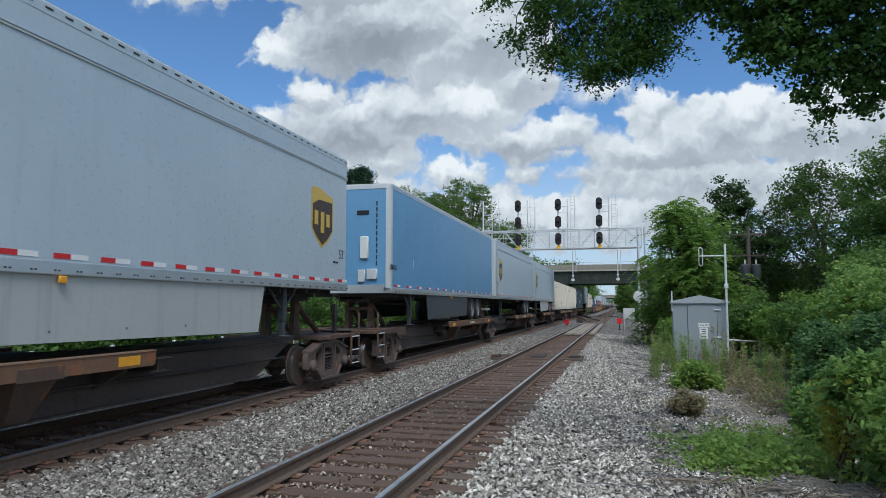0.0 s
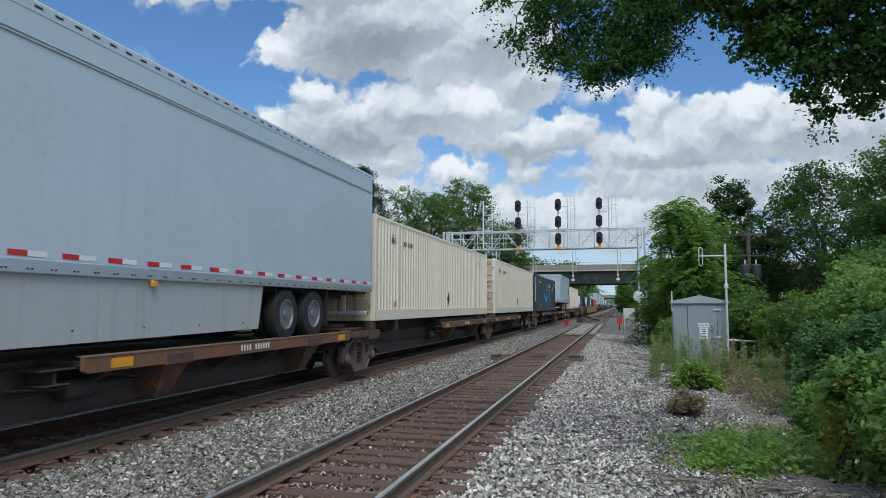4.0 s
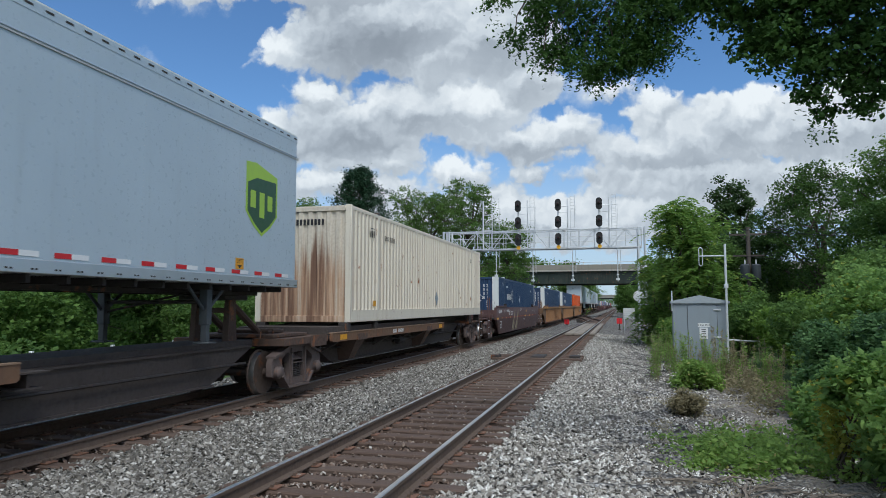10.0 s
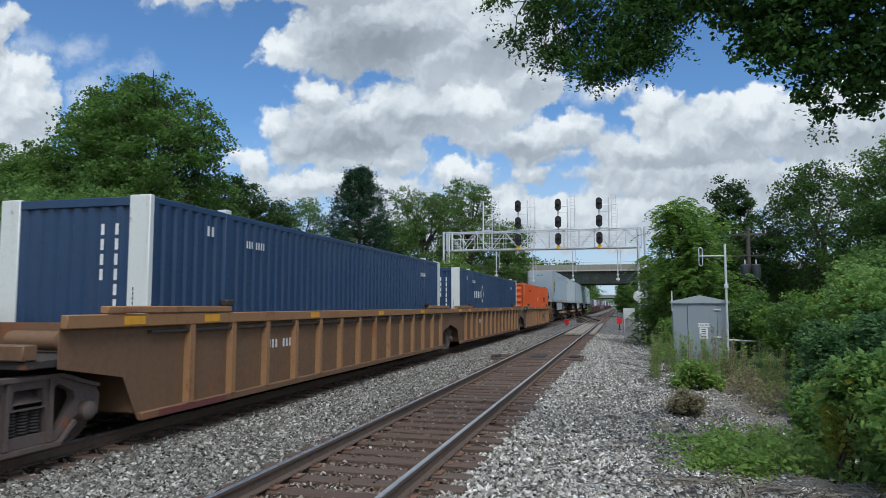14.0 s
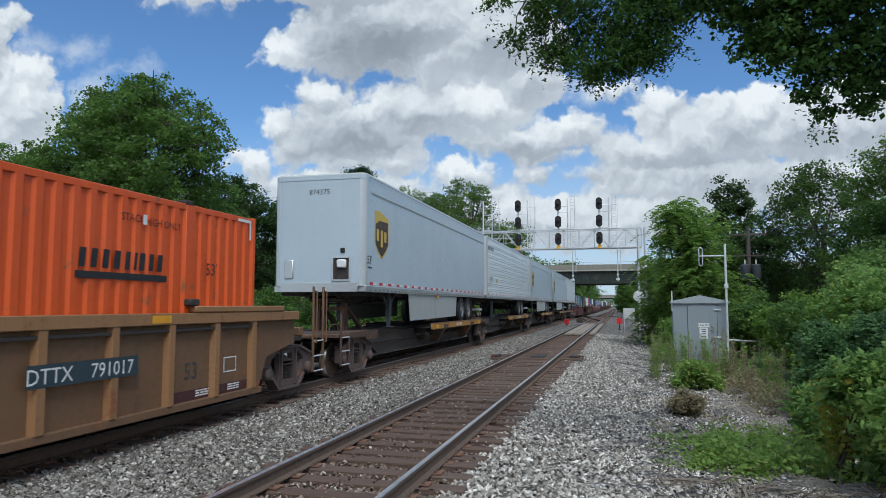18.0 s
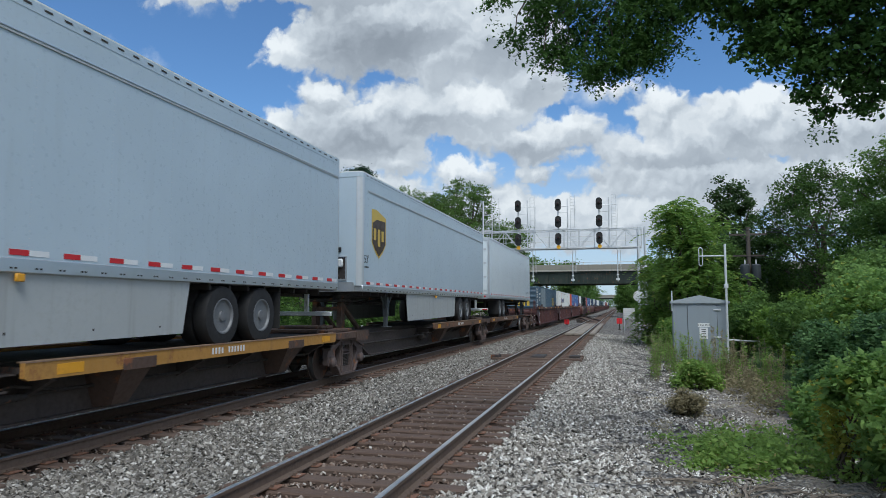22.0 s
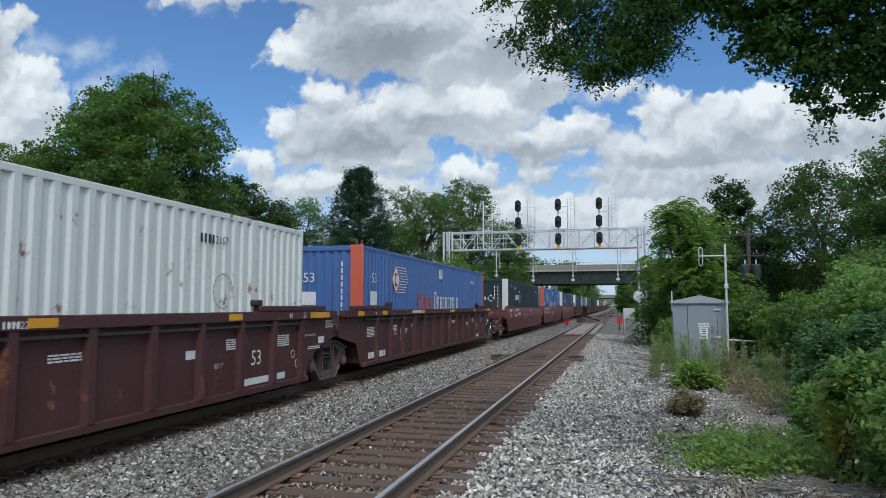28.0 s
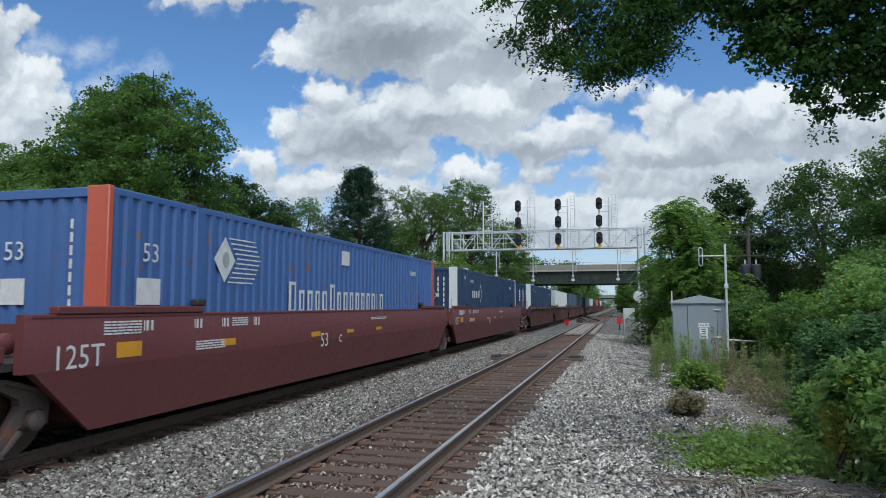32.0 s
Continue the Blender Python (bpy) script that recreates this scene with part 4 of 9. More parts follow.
broadleaf("bank_tree", "dense tree on the bank", 12.8, 29, 5.6, 6, 49, LEAF_BANK, 0.17, 640, 28, 0.05, 13, 0.25)

# ---- signal bridge over the line ----
def lattice(m, x0, x1, y, z0, z1, n, r):
    """Verticals and diagonals of one truss face."""
    for k in range(n + 1):
        x = x0 + (x1 - x0) * k / n
        m.tube((x, y, z0), (x, y, z1), r, n=5)
        if k < n:
            xn = x0 + (x1 - x0) * (k + 1) / n
            m.tube((x, y, z0 if k % 2 else z1), (xn, y, z1 if k % 2 else z0), r, n=5)


def signal_bridge():
    g = thing("signal_bridge", "galvanised steel signal bridge spanning the tracks", "signal bridge")
    y0, y1, z0, z1, xa, xb = 65.0, 66.3, 7.08, 8.82, -16.6, 2.0
    for y in (y0, y1):
        for z in (z0, z1):
            part("chord", Mesh().cbox(xa, xb, y - 0.055, y + 0.055, z - 0.055, z + 0.055, 0.01), GALV, g)
        m = Mesh()
        lattice(m, xa + 0.3, xb, y, z0, z1, 13, 0.03)
        part("truss_web", m, GALV, g)
    m = Mesh()
    for k in range(14):
        x = xa + 0.3 + (xb - xa - 0.3) * k / 13
        m.tube((x, y0, z0), (x, y1, z0), 0.03, n=5).tube((x, y0, z1), (x, y1, z1), 0.03, n=5)
    part("cross_ties", m, GALV, g, kind="stuff")
    part("walkway", Mesh().box(xa, xb, y0 + 0.1, y1 - 0.1, z0 + 0.05, z0 + 0.09), GALV, g, "steel grating walkway")
    for zz in (z0 + 0.6, z0 + 1.05):
        part("handrail", Mesh().tube((xa, y0 - 0.02, zz), (xb, y0 - 0.02, zz), 0.022, n=5), GALV, g)
    for x in (xa, xa + 0.55, xb - 0.3, xb + 0.3):
        for y in (y0, y1):
            part("leg", Mesh().tube((x, y, -1.2 if x < -9 else -0.6), (x, y, z1 + 0.1), 0.1, n=10), GALV, g)
    for xl in (xa, xb - 0.3):
        m = Mesh()
        for k in range(10):
            a, b = xl, xl + 0.58
            if k % 2:
                a, b = b, a
            m.tube((a, y0, 0.2 + k * 0.68), (b, y0, 0.2 + (k + 1) * 0.68), 0.03, n=5)
        part("leg_bracing", m, GALV, g)
    for x, zb in ((-11.4, 4.4), (-7.9, 3.9), (-4.2, 3.9), (-0.15, 3.95)):
        h = part("hanger", Mesh().tube((x, y0, zb), (x, y0, z0), 0.045, n=6).tube((x + 0.28, y0, zb + 0.9), (x + 0.28, y0, z0), 0.025, n=5), GALV, g, "hanging steel pole")
        part("hanger_fitting", Mesh().cbox(x - 0.16, x + 0.16, y0 - 0.1, y0 + 0.1, zb + 0.1, zb + 0.28, 0.02), GALV, h)
        part("hanger_clamp", Mesh().cbox(x - 0.1, x + 0.1, y0 - 0.08, y0 + 0.08, zb + 0.55, zb + 0.65, 0.01), GALV, h)
    oval = [(0.29 * math.cos(a), 0.27 * (1 if math.sin(a) > 0 else -1) + 0.29 * math.sin(a)) for a in [k * math.pi / 10 + 0.01 for k in range(20)]]
    for x, face in ((-9.22, 1), (-5.47, 1), (-1.73, 1), (-12.6, 0)):
        mast = part("signal_mast", Mesh().tube((x + 0.0, y0 - 0.25, z0 - 0.1), (x, y0 - 0.25, 11.75), 0.07, n=8).tube((x + 0.85, y0 - 0.2, z0), (x + 0.85, y0 - 0.2, 11.7), 0.045, n=6), GALV, g, "tubular signal mast")
        for z in (11.0, 10.4, 9.45, 8.9):
            part("mast_arm", Mesh().tube((x, y0 - 0.22, z), (x + 0.9, y0 - 0.22, z), 0.035, n=5), GALV, mast)
        lad = Mesh()
        for xx in (x + 1.12, x + 1.52):
            lad.tube((xx, y0 - 0.2, z0 + 0.1), (xx, y0 - 0.2, 12.0), 0.022, n=5)
        for k in range(17):
            lad.tube((x + 1.12, y0 - 0.2, z0 + 0.2 + k * 0.29), (x + 1.52, y0 - 0.2, z0 + 0.2 + k * 0.29), 0.014, n=4)
        part("ladder", lad, GALV, mast, "narrow caged ladder")
        cage = Mesh()
        for z in (9.0, 9.35, 9.7, 10.6, 10.95):
            cage.tube((x + 0.95, y0 - 0.6, z), (x + 1.65, y0 - 0.6, z), 0.016, n=4).tube((x + 1.65, y0 - 0.6, z), (x + 1.65, y0 + 0.2, z), 0.016, n=4)
        cage.tube((x + 1.65, y0 - 0.6, 9.0), (x + 1.65, y0 - 0.6, 10.95), 0.016, n=4).tube((x + 0.95, y0 - 0.6, 9.0), (x + 0.95, y0 - 0.6, 10.95), 0.016, n=4)
        part("ladder_cage", cage, GALV, mast)
        if not face:
            continue
        for z in (11.12, 9.52, 7.92):
            hd = part("signal_head", Mesh().prism([(x + a, z + b) for a, b in oval], "y", y0 - 0.52, y0 - 0.46), BLACK, mast, "black oval signal head")
            part("hood", Mesh().lathe([(y0 - 0.78, 0.13), (y0 - 0.52, 0.15)], "y", 14, (x, 0, z + 0.1)), BLACK, hd)
            part("lens", Mesh().lathe([(y0 - 0.795, 0.09), (y0 - 0.79, 0.10)], "y", 14, (x, 0, z + 0.1)), LENS, hd)
            part("lamp_case", Mesh().cbox(x - 0.2, x + 0.2, y0 - 0.46, y0 - 0.28, z - 0.4, z + 0.4, 0.03), BLACK, hd)
        part("number_disc", Mesh().lathe([(y0 - 0.42, 0.19), (y0 - 0.40, 0.19)], "y", 16, (x + 0.02, 0, 7.18)), YELLOW, mast, "yellow round plate")


signal_bridge()


# ---- road overpass and the farther bridge ----
def overpass(name, label, y, z_low, depth, top, x0, x1, wide):
    b = thing(name, label, "bridge")
    part("parapet", Mesh().cbox(x0, x1, y, y + 0.35, z_low + depth, top, 0.03), PARAPET, b, "weathered concrete parapet")
    part("far_parapet", Mesh().cbox(x0, x1, y + wide - 0.35, y + wide, z_low + depth, top, 0.03), CONCRETE, b)
    part("deck", Mesh().box(x0, x1, y + 0.02, y + wide - 0.02, z_low + depth - 0.25, z_low + depth + 0.1), CONCRETE, b)
    n = 5
    for k in range(n):
        yy = y + 0.5 + k * (wide - 1.0) / (n - 1)
        part("girder", Mesh().box(x0, x1, yy - 0.03, yy + 0.03, z_low + 0.06, z_low + depth - 0.25).box(x0, x1, yy - 0.25, yy + 0.25, z_low, z_low + 0.06).box(x0, x1, yy - 0.2, yy + 0.2, z_low + depth - 0.3, z_low + depth - 0.25), GIRDER, b, "dark green steel girder")
    st = Mesh().box(0, 0.03, y + 0.27, y + 0.47, z_low + 0.06, z_low + depth - 0.3).mesh("stiffener", GIRDER)
    for k in range(int((x1 - x0) / 1.8)):
        sf = new("stiffener", st)
        sf.parent = b
        sf.matrix_basis = pose(x0 + k * 1.8, 0, 0)
    part("rail", Mesh().tube((x0, y + 0.18, top + 0.42), (x1, y + 0.18, top + 0.42), 0.05, n=6), GALV, b, "steel bridge railing")
    ps = Mesh().box(0, 0.1, y + 0.13, y + 0.23, top, top + 0.42).mesh("rail_post", GALV)
    for k in range(int((x1 - x0) / 3)):
        rp = new("rail_post", ps)
        rp.parent = b
        rp.matrix_basis = pose(x0 + k * 3, 0, 0)
    return b


ov = overpass("road_overpass", "concrete and dark green steel road overpass", 120, 5.45, 2.4, 8.72, -75, 70, 11)
for x in (-24, 6.5):
    part("abutment", Mesh().cbox(min(x, x + math.copysign(3, x)), max(x, x + math.copysign(3, x)), 120, 131, -2, 5.42, 0.05), CONCRETE, ov, "concrete abutment")
    part("embankment", Mesh().prism([(min(x + math.copysign(3, x), math.copysign(75, x)), -2), (max(x + math.copysign(3, x), math.copysign(75, x)), -2), (max(x + math.copysign(3, x), math.copysign(75, x)), 5.5), (min(x + math.copysign(3, x), math.copysign(75, x)), 5.5)], "y", 120.5, 130.5), GROUND, ov)
far_br = overpass("far_bridge", "pale concrete bridge far down the line", 350, 4.9, 1.0, 6.9, -60, 60, 9)
for x in (-14, 4):
    part("pier", Mesh().cbox(x - 0.6, x + 0.6, 351, 358, -1, 4.89, 0.05), CONCRETE, far_br)


# ---- lineside ----
def signal_cabinet():
    c = thing("signal_cabinet", "grey steel signal cabinet with a pitched roof", "cabinet", pose(2.87, 27.9, -0.46, 0, 0, -3))
    part("foundation", Mesh().cbox(-0.98, 0.98, -0.98, 0.98, -0.1, 0.13, 0.02), CONCRETE, c)
    part("body", Mesh().cbox(-0.94, 0.94, -0.94, 0.94, 0.13, 2.30, 0.02), CABINET, c)
    part("roof", Mesh().prism([(-1.02, 2.28), (1.02, 2.28), (1.02, 2.36), (0, 2.58), (-1.02, 2.36)], "y", -1.02, 1.02), ROOFGREY, c, "shallow pitched grey roof")
    d = part("door", Mesh().cbox(-0.42, 0.58, -0.965, -0.94, 0.2, 2.2, 0.006), CABINET, c)
    part("door_seam", Mesh().box(-0.435, -0.425, -0.946, -0.940, 0.2, 2.2).box(0.585, 0.595, -0.946, -0.940, 0.2, 2.2), DARKSTEEL, d)
    for z in (2.05, 1.05):
        part("hinge", Mesh().cbox(0.46, 0.72, -1.0, -0.965, z - 0.03, z + 0.03, 0.01), GALV, d)
    part("latch", Mesh().cbox(-0.36, -0.30, -1.01, -0.965, 0.95, 1.05, 0.01), GALV, d)
    s = part("sign_plate", Mesh().box(-0.08, 0.32, -0.975, -0.966, 1.42, 1.56), TAPE_WHITE, c, "white name plate with black letters")
    end_text("ZINK DO", 0.10, TEXTBLACK, s, 0.12, 1.455, -0.978)
    p = part("notice", Mesh().box(-0.03, 0.26, -0.972, -0.966, 0.98, 1.40), TAPE_WHITE, c, "white paper notice")
    m = Mesh()
    for k, z in enumerate((1.32, 1.24, 1.16, 1.07)):
        m.box(0.04, 0.19, -0.976, -0.973, z, z + 0.025)
    part("notice_print", m, TEXTBLACK, p)
    part("vent_pipe", Mesh().tube((-0.96, -0.9, 2.0), (-0.96, -0.9, 2.75), 0.025, n=6), GALV, c)
    part("conduit", Mesh().tube((0.94, -0.8, 0.95), (2.1, -0.6, 0.9), 0.03, n=6), GALV, c)


signal_cabinet()
a = thing("antenna_post", "slim galvanised antenna post beside the cabinet", "antenna", pose(3.72, 26.7, -0.48))
part("post", Mesh().tube((0, 0, 0), (0, 0, 4.45), 0.04, n=8), GALV, a)
part("crossarm", Mesh().tube((-0.9, 0, 4.02), (0, 0, 4.02), 0.022, n=6), GALV, a)
part("dipole", Mesh().path([(-0.9, 0, 3.7), (-0.9, 0, 4.3), (-0.84, 0, 4.34), (-0.78, 0, 4.3), (-0.78, 0, 3.7), (-0.84, 0, 3.66), (-0.9, 0, 3.7)], 0.016, 5), GALV, a)
part("bracket", Mesh().cbox(-0.07, 0.07, -0.07, 0.07, 2.85, 3.0, 0.01), GALV, a)

u = thing("utility_pole", "weathered wooden utility pole with two transformers", "utility pole", pose(7.6, 45, -0.4))
part("pole", Mesh().tube((0, 0, 0), (0, 0, 6.9), 0.16, 0.12, 10), POLEWOOD, u)
ca = part("crossarm", Mesh().cbox(-1.05, 1.05, -0.07, 0.07, 6.38, 6.50, 0.01), POLEWOOD, u)
for x in (-1.0, -0.6, 0.6, 1.0):
    part("insulator", Mesh().lathe([(6.50, 0.02), (6.56, 0.05), (6.62, 0.05), (6.68, 0.03)], "z", 8, (x, 0, 0)), GALV, ca)
part("arm_brace", Mesh().tube((-0.6, -0.08, 6.5), (0, -0.1, 5.95), 0.02, n=5).tube((0.6, -0.08, 6.5), (0, -0.1, 5.95), 0.02, n=5), POLEWOOD, ca)
part("lower_arm", Mesh().cbox(-0.9, 0.9, -0.06, 0.06, 5.1, 5.2, 0.01), POLEWOOD, u)
for x in (-0.28, 0.34):
    k = part("transformer", Mesh().lathe([(3.7, 0.24), (3.75, 0.27), (4.55, 0.27), (4.62, 0.2)], "z", 16, (x, -0.35, 0)), SKIRTDARK, u, "grey transformer can")
    part("bushing", Mesh().lathe([(4.6, 0.04), (4.75, 0.05), (4.9, 0.025)], "z", 8, (x, -0.35, 0)), GALV, k)
w = thing("overhead_wires", "thin overhead wires slung from the pole", "wires")
for x, z in ((-1.2, 6.4), (-0.7, 6.4), (0.7, 6.4), (1.2, 6.4), (-0.8, 4.8), (0.8, 4.8)):
    pts = [(7.6 + x + 30 * t, 45 - 16 * t, z - 1.6 * math.sin(math.pi * t)) for t in [k / 10 for k in range(11)]]
    part("wire", Mesh().path(pts, 0.016, 4), BLACK, w)


def red_target(x, y, label, h, s):
    t = thing("red_target", label, "railway marker", pose(x, y, ground_height(x)))
    part("post", Mesh().tube((0, 0, 0), (0, 0, h), 0.035, n=8), DARKSTEEL, t)
    part("plate", Mesh().cbox(-s / 2, s / 2, -0.03, 0.0, h - s * 0.9, h + s * 0.1, 0.01), RED_FLAG, t, "red square plate")
    part("base", Mesh().cbox(-0.12, 0.12, -0.12, 0.12, -0.05, 0.06, 0.02), DARKSTEEL, t)


red_target(-0.1, 62, "red square marker plate on a dark post", 0.95, 0.48)
red_target(-5.35, 72, "low red marker beside the rails", 0.5, 0.5)
d = thing("dish_sign", "white round board on a thin post", "sign", pose(1.55, 62, -0.45))
part("post", Mesh().tube((0, 0.03, 0), (0, 0.03, 3.2), 0.035, n=6), GALV, d)
part("board", Mesh().lathe([(0.0, 0.42), (-0.02, 0.46), (-0.04, 0.42)], "y", 24, (0, 0, 3.0)), TAPE_WHITE, d, "white round board")
r = thing("relay_case", "pale grey relay case on a stand by the line", "cabinet", pose(0.75, 64, -0.45))
part("case", Mesh().cbox(-0.5, 0.5, -0.3, 0.3, 1.0, 1.95, 0.02), OFFWHITE, r)
m = Mesh()
for k in range(5):
    m.box(-0.48, 0.48, -0.306, -0.301, 1.12 + k * 0.17, 1.14 + k * 0.17)
part("case_seams", m, SKIRTGREY, r)
for x in (-0.4, 0.4):
    part("stand_leg", Mesh().cbox(x - 0.04, x + 0.04, -0.04, 0.04, 0, 1.0, 0.008), GALV, r)

# plank crossing, detector frame and the crossover down the line
x_in = plain("pale_crossing_plank", (0.27, 0.235, 0.195), 0.85, vary=0.3)
pc = thing("plank_crossing", "pale timber maintenance crossing between the rails", "crossing", kind="structure")
rr = random.Random(4)
for k in range(10):
    for j, (x0, x1) in enumerate(((-3.50, -2.98), (-2.93, -2.36), (-1.95, -1.62))):
        part("plank", Mesh().cbox(x0, x1, 45.0 + k * 2.5, 47.45 + k * 2.5, -0.16, -0.02 + rr.uniform(-.01, .006), 0.015), x_in, pc)
df = thing("detector_frame", "dark timber and steel detector frame across the track", "railway equipment")
for y in (25.0, 25.75, 26.6):
    part("timber", Mesh().cbox(-4.55, -1.35, y - 0.13, y + 0.13, -0.24, -0.13, 0.02), TIE, df)
part("cable_box", Mesh().cbox(-3.2, -2.7, 25.2, 26.4, -0.16, -0.09, 0.02), DARKSTEEL, df)
part("side_box", Mesh().cbox(-4.6, -4.3, 24.9, 25.4, -0.2, -0.04, 0.02).cbox(-1.8, -1.45, 25.1, 25.7, -0.2, -0.05, 0.02), DARKSTEEL, df)
xo = thing("crossover_rails", "rusty crossover rails joining the two tracks", "railway track", kind="structure")
for s in (-0.7525, 0.7525):
    p, q = Vector((TRACK_NEAR + s, 84, -0.05)), Vector((TRACK_FAR + s, 128, -0.05))
    part("rail", Mesh().prism([(p.x - 0.04, p.y), (p.x + 0.04, p.y), (q.x + 0.04, q.y), (q.x - 0.04, q.y)], "z", -0.15, -0.003), RAIL_SIDE, xo)
ct = Mesh()
for k in range(80):
    yy = 84.3 + k * 0.53
    xm = TRACK_NEAR + (TRACK_FAR - TRACK_NEAR) * (yy - 84) / 44
    ct.box(xm - 1.3, xm + 1.3, yy - 0.11, yy + 0.11, -0.30, -0.165)
part("crossover_ties", ct, TIE, xo, kind="stuff")
st = thing("switch_stand", "low dark switch machine beside the track", "railway equipment", pose(-4.6, 82, -0.24))
part("machine", Mesh().cbox(-0.35, 0.35, -0.5, 0.5, 0, 0.4, 0.03), DARKSTEEL, st)
part("rod", Mesh().tube((0.3, 0, 0.12), (1.6, 0, 0.12), 0.03, n=6), DARKSTEEL, st)
fp = thing("field_fence", "grey wire fence with posts beyond the line", "fence")
for k in range(26):
    part("fence_post", Mesh().cbox(-15.05, -14.95, 6 + k * 3 - 0.05, 6 + k * 3 + 0.05, -1.2, 0.55, 0.01), GALV, fp)
for z in (-0.6, -0.1, 0.4):
    part("fence_wire", Mesh().tube((-15, 6, z), (-15, 81, z), 0.012, n=4), GALV, fp)

# ---- undergrowth along the right bank ----
bush("vine_bush", "vine-covered bush with some yellow leaves", 3.45, 9.4, 2.3, 2.2, 1.95, 101, LEAF_VINE, 0.10, 950, 20, 0.085)
bush("vine_bush", "low vine bush at the path's edge", 3.3, 11.9, 1.4, 1.9, 1.2, 102, LEAF_VINE, 0.085, 520, 20, 0.08)
bush("dark_bush", "dense ivy bush, green darkened for the overhanging tree's shade", 4.25, 15.6, 2.2, 3.0, 2.7, 103, LEAF_IVY_SHADED, 0.095, 1100, 22, 0.10)
bush("dark_bush", "dense ivy bush, green darkened for the overhanging tree's shade", 5.0, 12.8, 2.6, 2.6, 3.0, 104, LEAF_IVY_SHADED, 0.095, 900, 22, 0.10)
bush("green_bush", "dense green bush on the bank", 5.8, 17.5, 3.4, 3.6, 3.7, 105, LEAF_VINE, 0.11, 900, 22, 0.12)
bush("green_bush", "dense green bush on the bank", 5.7, 21.5, 3.2, 3.6, 3.0, 106, LEAF_B, 0.11, 800, 22, 0.12)
bush("green_bush", "tall green bush on the bank", 8.2, 21, 4.2, 4.2, 4.2, 107, LEAF_B, 0.13, 760, 22, 0.16)
bush("green_bush", "tall green bush on the bank", 9.6, 26, 4.4, 4.6, 4.2, 108, LEAF_VINE, 0.14, 760, 22, 0.17)
bush("green_bush", "green bush beside the cabinet", 5.9, 27, 2.6, 3.0, 2.5, 109, LEAF_LIGHT, 0.12, 520, 22, 0.13)
bush("green_bush", "green bush behind the cabinet", 4.6, 31.5, 3.0, 3.0, 2.9, 110, LEAF_B, 0.13, 520, 22, 0.15)
bush("green_bush", "green bush behind the cabinet", 8.4, 32.0, 3.6, 3.4, 3.0, 111, LEAF_LIGHT, 0.14, 560, 22, 0.16)
bush("green_bush", "low green bush below the sumac", 3.0, 34.5, 2.2, 2.6, 2.4, 112, LEAF_SUMAC, 0.13, 420, 22, 0.13)
bush("green_bush", "low green bush below the sumac", 2.7, 39.5, 1.7, 2.6, 2.0, 113, LEAF_SUMAC, 0.13, 380, 22, 0.13)
bush("green_bush", "green bush along the line", 3.3, 46, 2.2, 3.2, 3.2, 114, LEAF_B, 0.15, 420, 22, 0.16)
bush("green_bush", "green bush along the line", 4.4, 54, 2.6, 4, 3.8, 115, LEAF_DARK, 0.17, 420, 22, 0.18)
bush("green_bush", "dark bush near the overpass", 6.0, 75, 4.4, 6, 5.5, 116, LEAF_DARK, 0.25, 420, 22, 0.25)
bush("green_bush", "dark bush near the overpass", 6.8, 100, 5, 7, 6.5, 117, LEAF_DARK, 0.3, 420, 22, 0.3)
bush("yellow_vine", "yellowing vine leaves over the bush", 2.85, 10.2, 0.7, 0.8, 1.8, 118, LEAF_YELLOW, 0.085, 60, 26, 0.1)
# the far side, seen between the cars
for i, (x, y, s, h) in enumerate(((-17.5, 14, 4.5, 3.4), (-18.5, 19, 5, 4.2), (-17.8, 27, 4.6, 3.6), (-18.5, 33, 5, 4.4), (-17.6, 40, 4.6, 3.6), (-18.4, 48, 5, 4.4), (-18, 56, 5, 4.6))):
    bush("field_bush", "green bush beyond the fence", x, y, s, s, h, 130 + i, LEAF_A if i % 2 else LEAF_B, 0.17, 420, 26, 0.2)

# low growth on the path's edge
def ground_cover(name, label, x0, x1, y0, y1, n, seed, mat, leaf, h, category="plants"):
    rng = np.random.default_rng(seed)
    k = n // 30
    cx, cy = rng.uniform(x0, x1, k), rng.uniform(y0, y1, k)
    ex = np.clip(1.0 - np.abs((cx - (x0 + x1) / 2) / ((x1 - x0) / 2)) ** 4, 0.2, 1)
    idx = np.repeat(np.arange(k), 30)
    px, py = cx[idx] + rng.normal(0, 0.09, len(idx)), cy[idx] + rng.normal(0, 0.09, len(idx))
    gz = np.interp(px, np.arange(-2, 10, 0.1), [ground_height(v) for v in np.arange(-2, 10, 0.1)])
    pz = gz + 0.02 + rng.random(len(idx)) ** 1.3 * h * ex[idx] * rng.uniform(0.5, 1.2, k)[idx]
    v = leaf_quads(rng, np.stack((px, py, pz), -1), leaf, droop=0.0, narrow=0.6)
    tagged(new(name, quads_to_mesh(name, v, mat)), label, category, kind="stuff")


ground_cover("ground_vine", "low bright green creeping plants", 0.95, 3.0, 9.8, 12.0, 5200, 201, WEED, 0.085, 0.40)
ground_cover("ground_vine_edge", "thin creeping plants over the gravel", 0.5, 2.4, 9.4, 12.6, 1900, 202, WEED, 0.06, 0.16)
ground_cover("leaf_litter", "dead brown leaves and bark on the soil", 0.5, 3.4, 7.5, 19, 5000, 203, DRYWEED, 0.05, 0.02)
ground_cover("bank_weeds", "thin dry weeds at the foot of the bank", 2.9, 4.4, 17, 30, 5000, 204, WEED, 0.07, 0.3)
ground_cover("dry_grass", "pale dry grass at the foot of the bank", 2.5, 3.9, 15.5, 24, 3600, 207, DRYWEED, 0.09, 0.5)
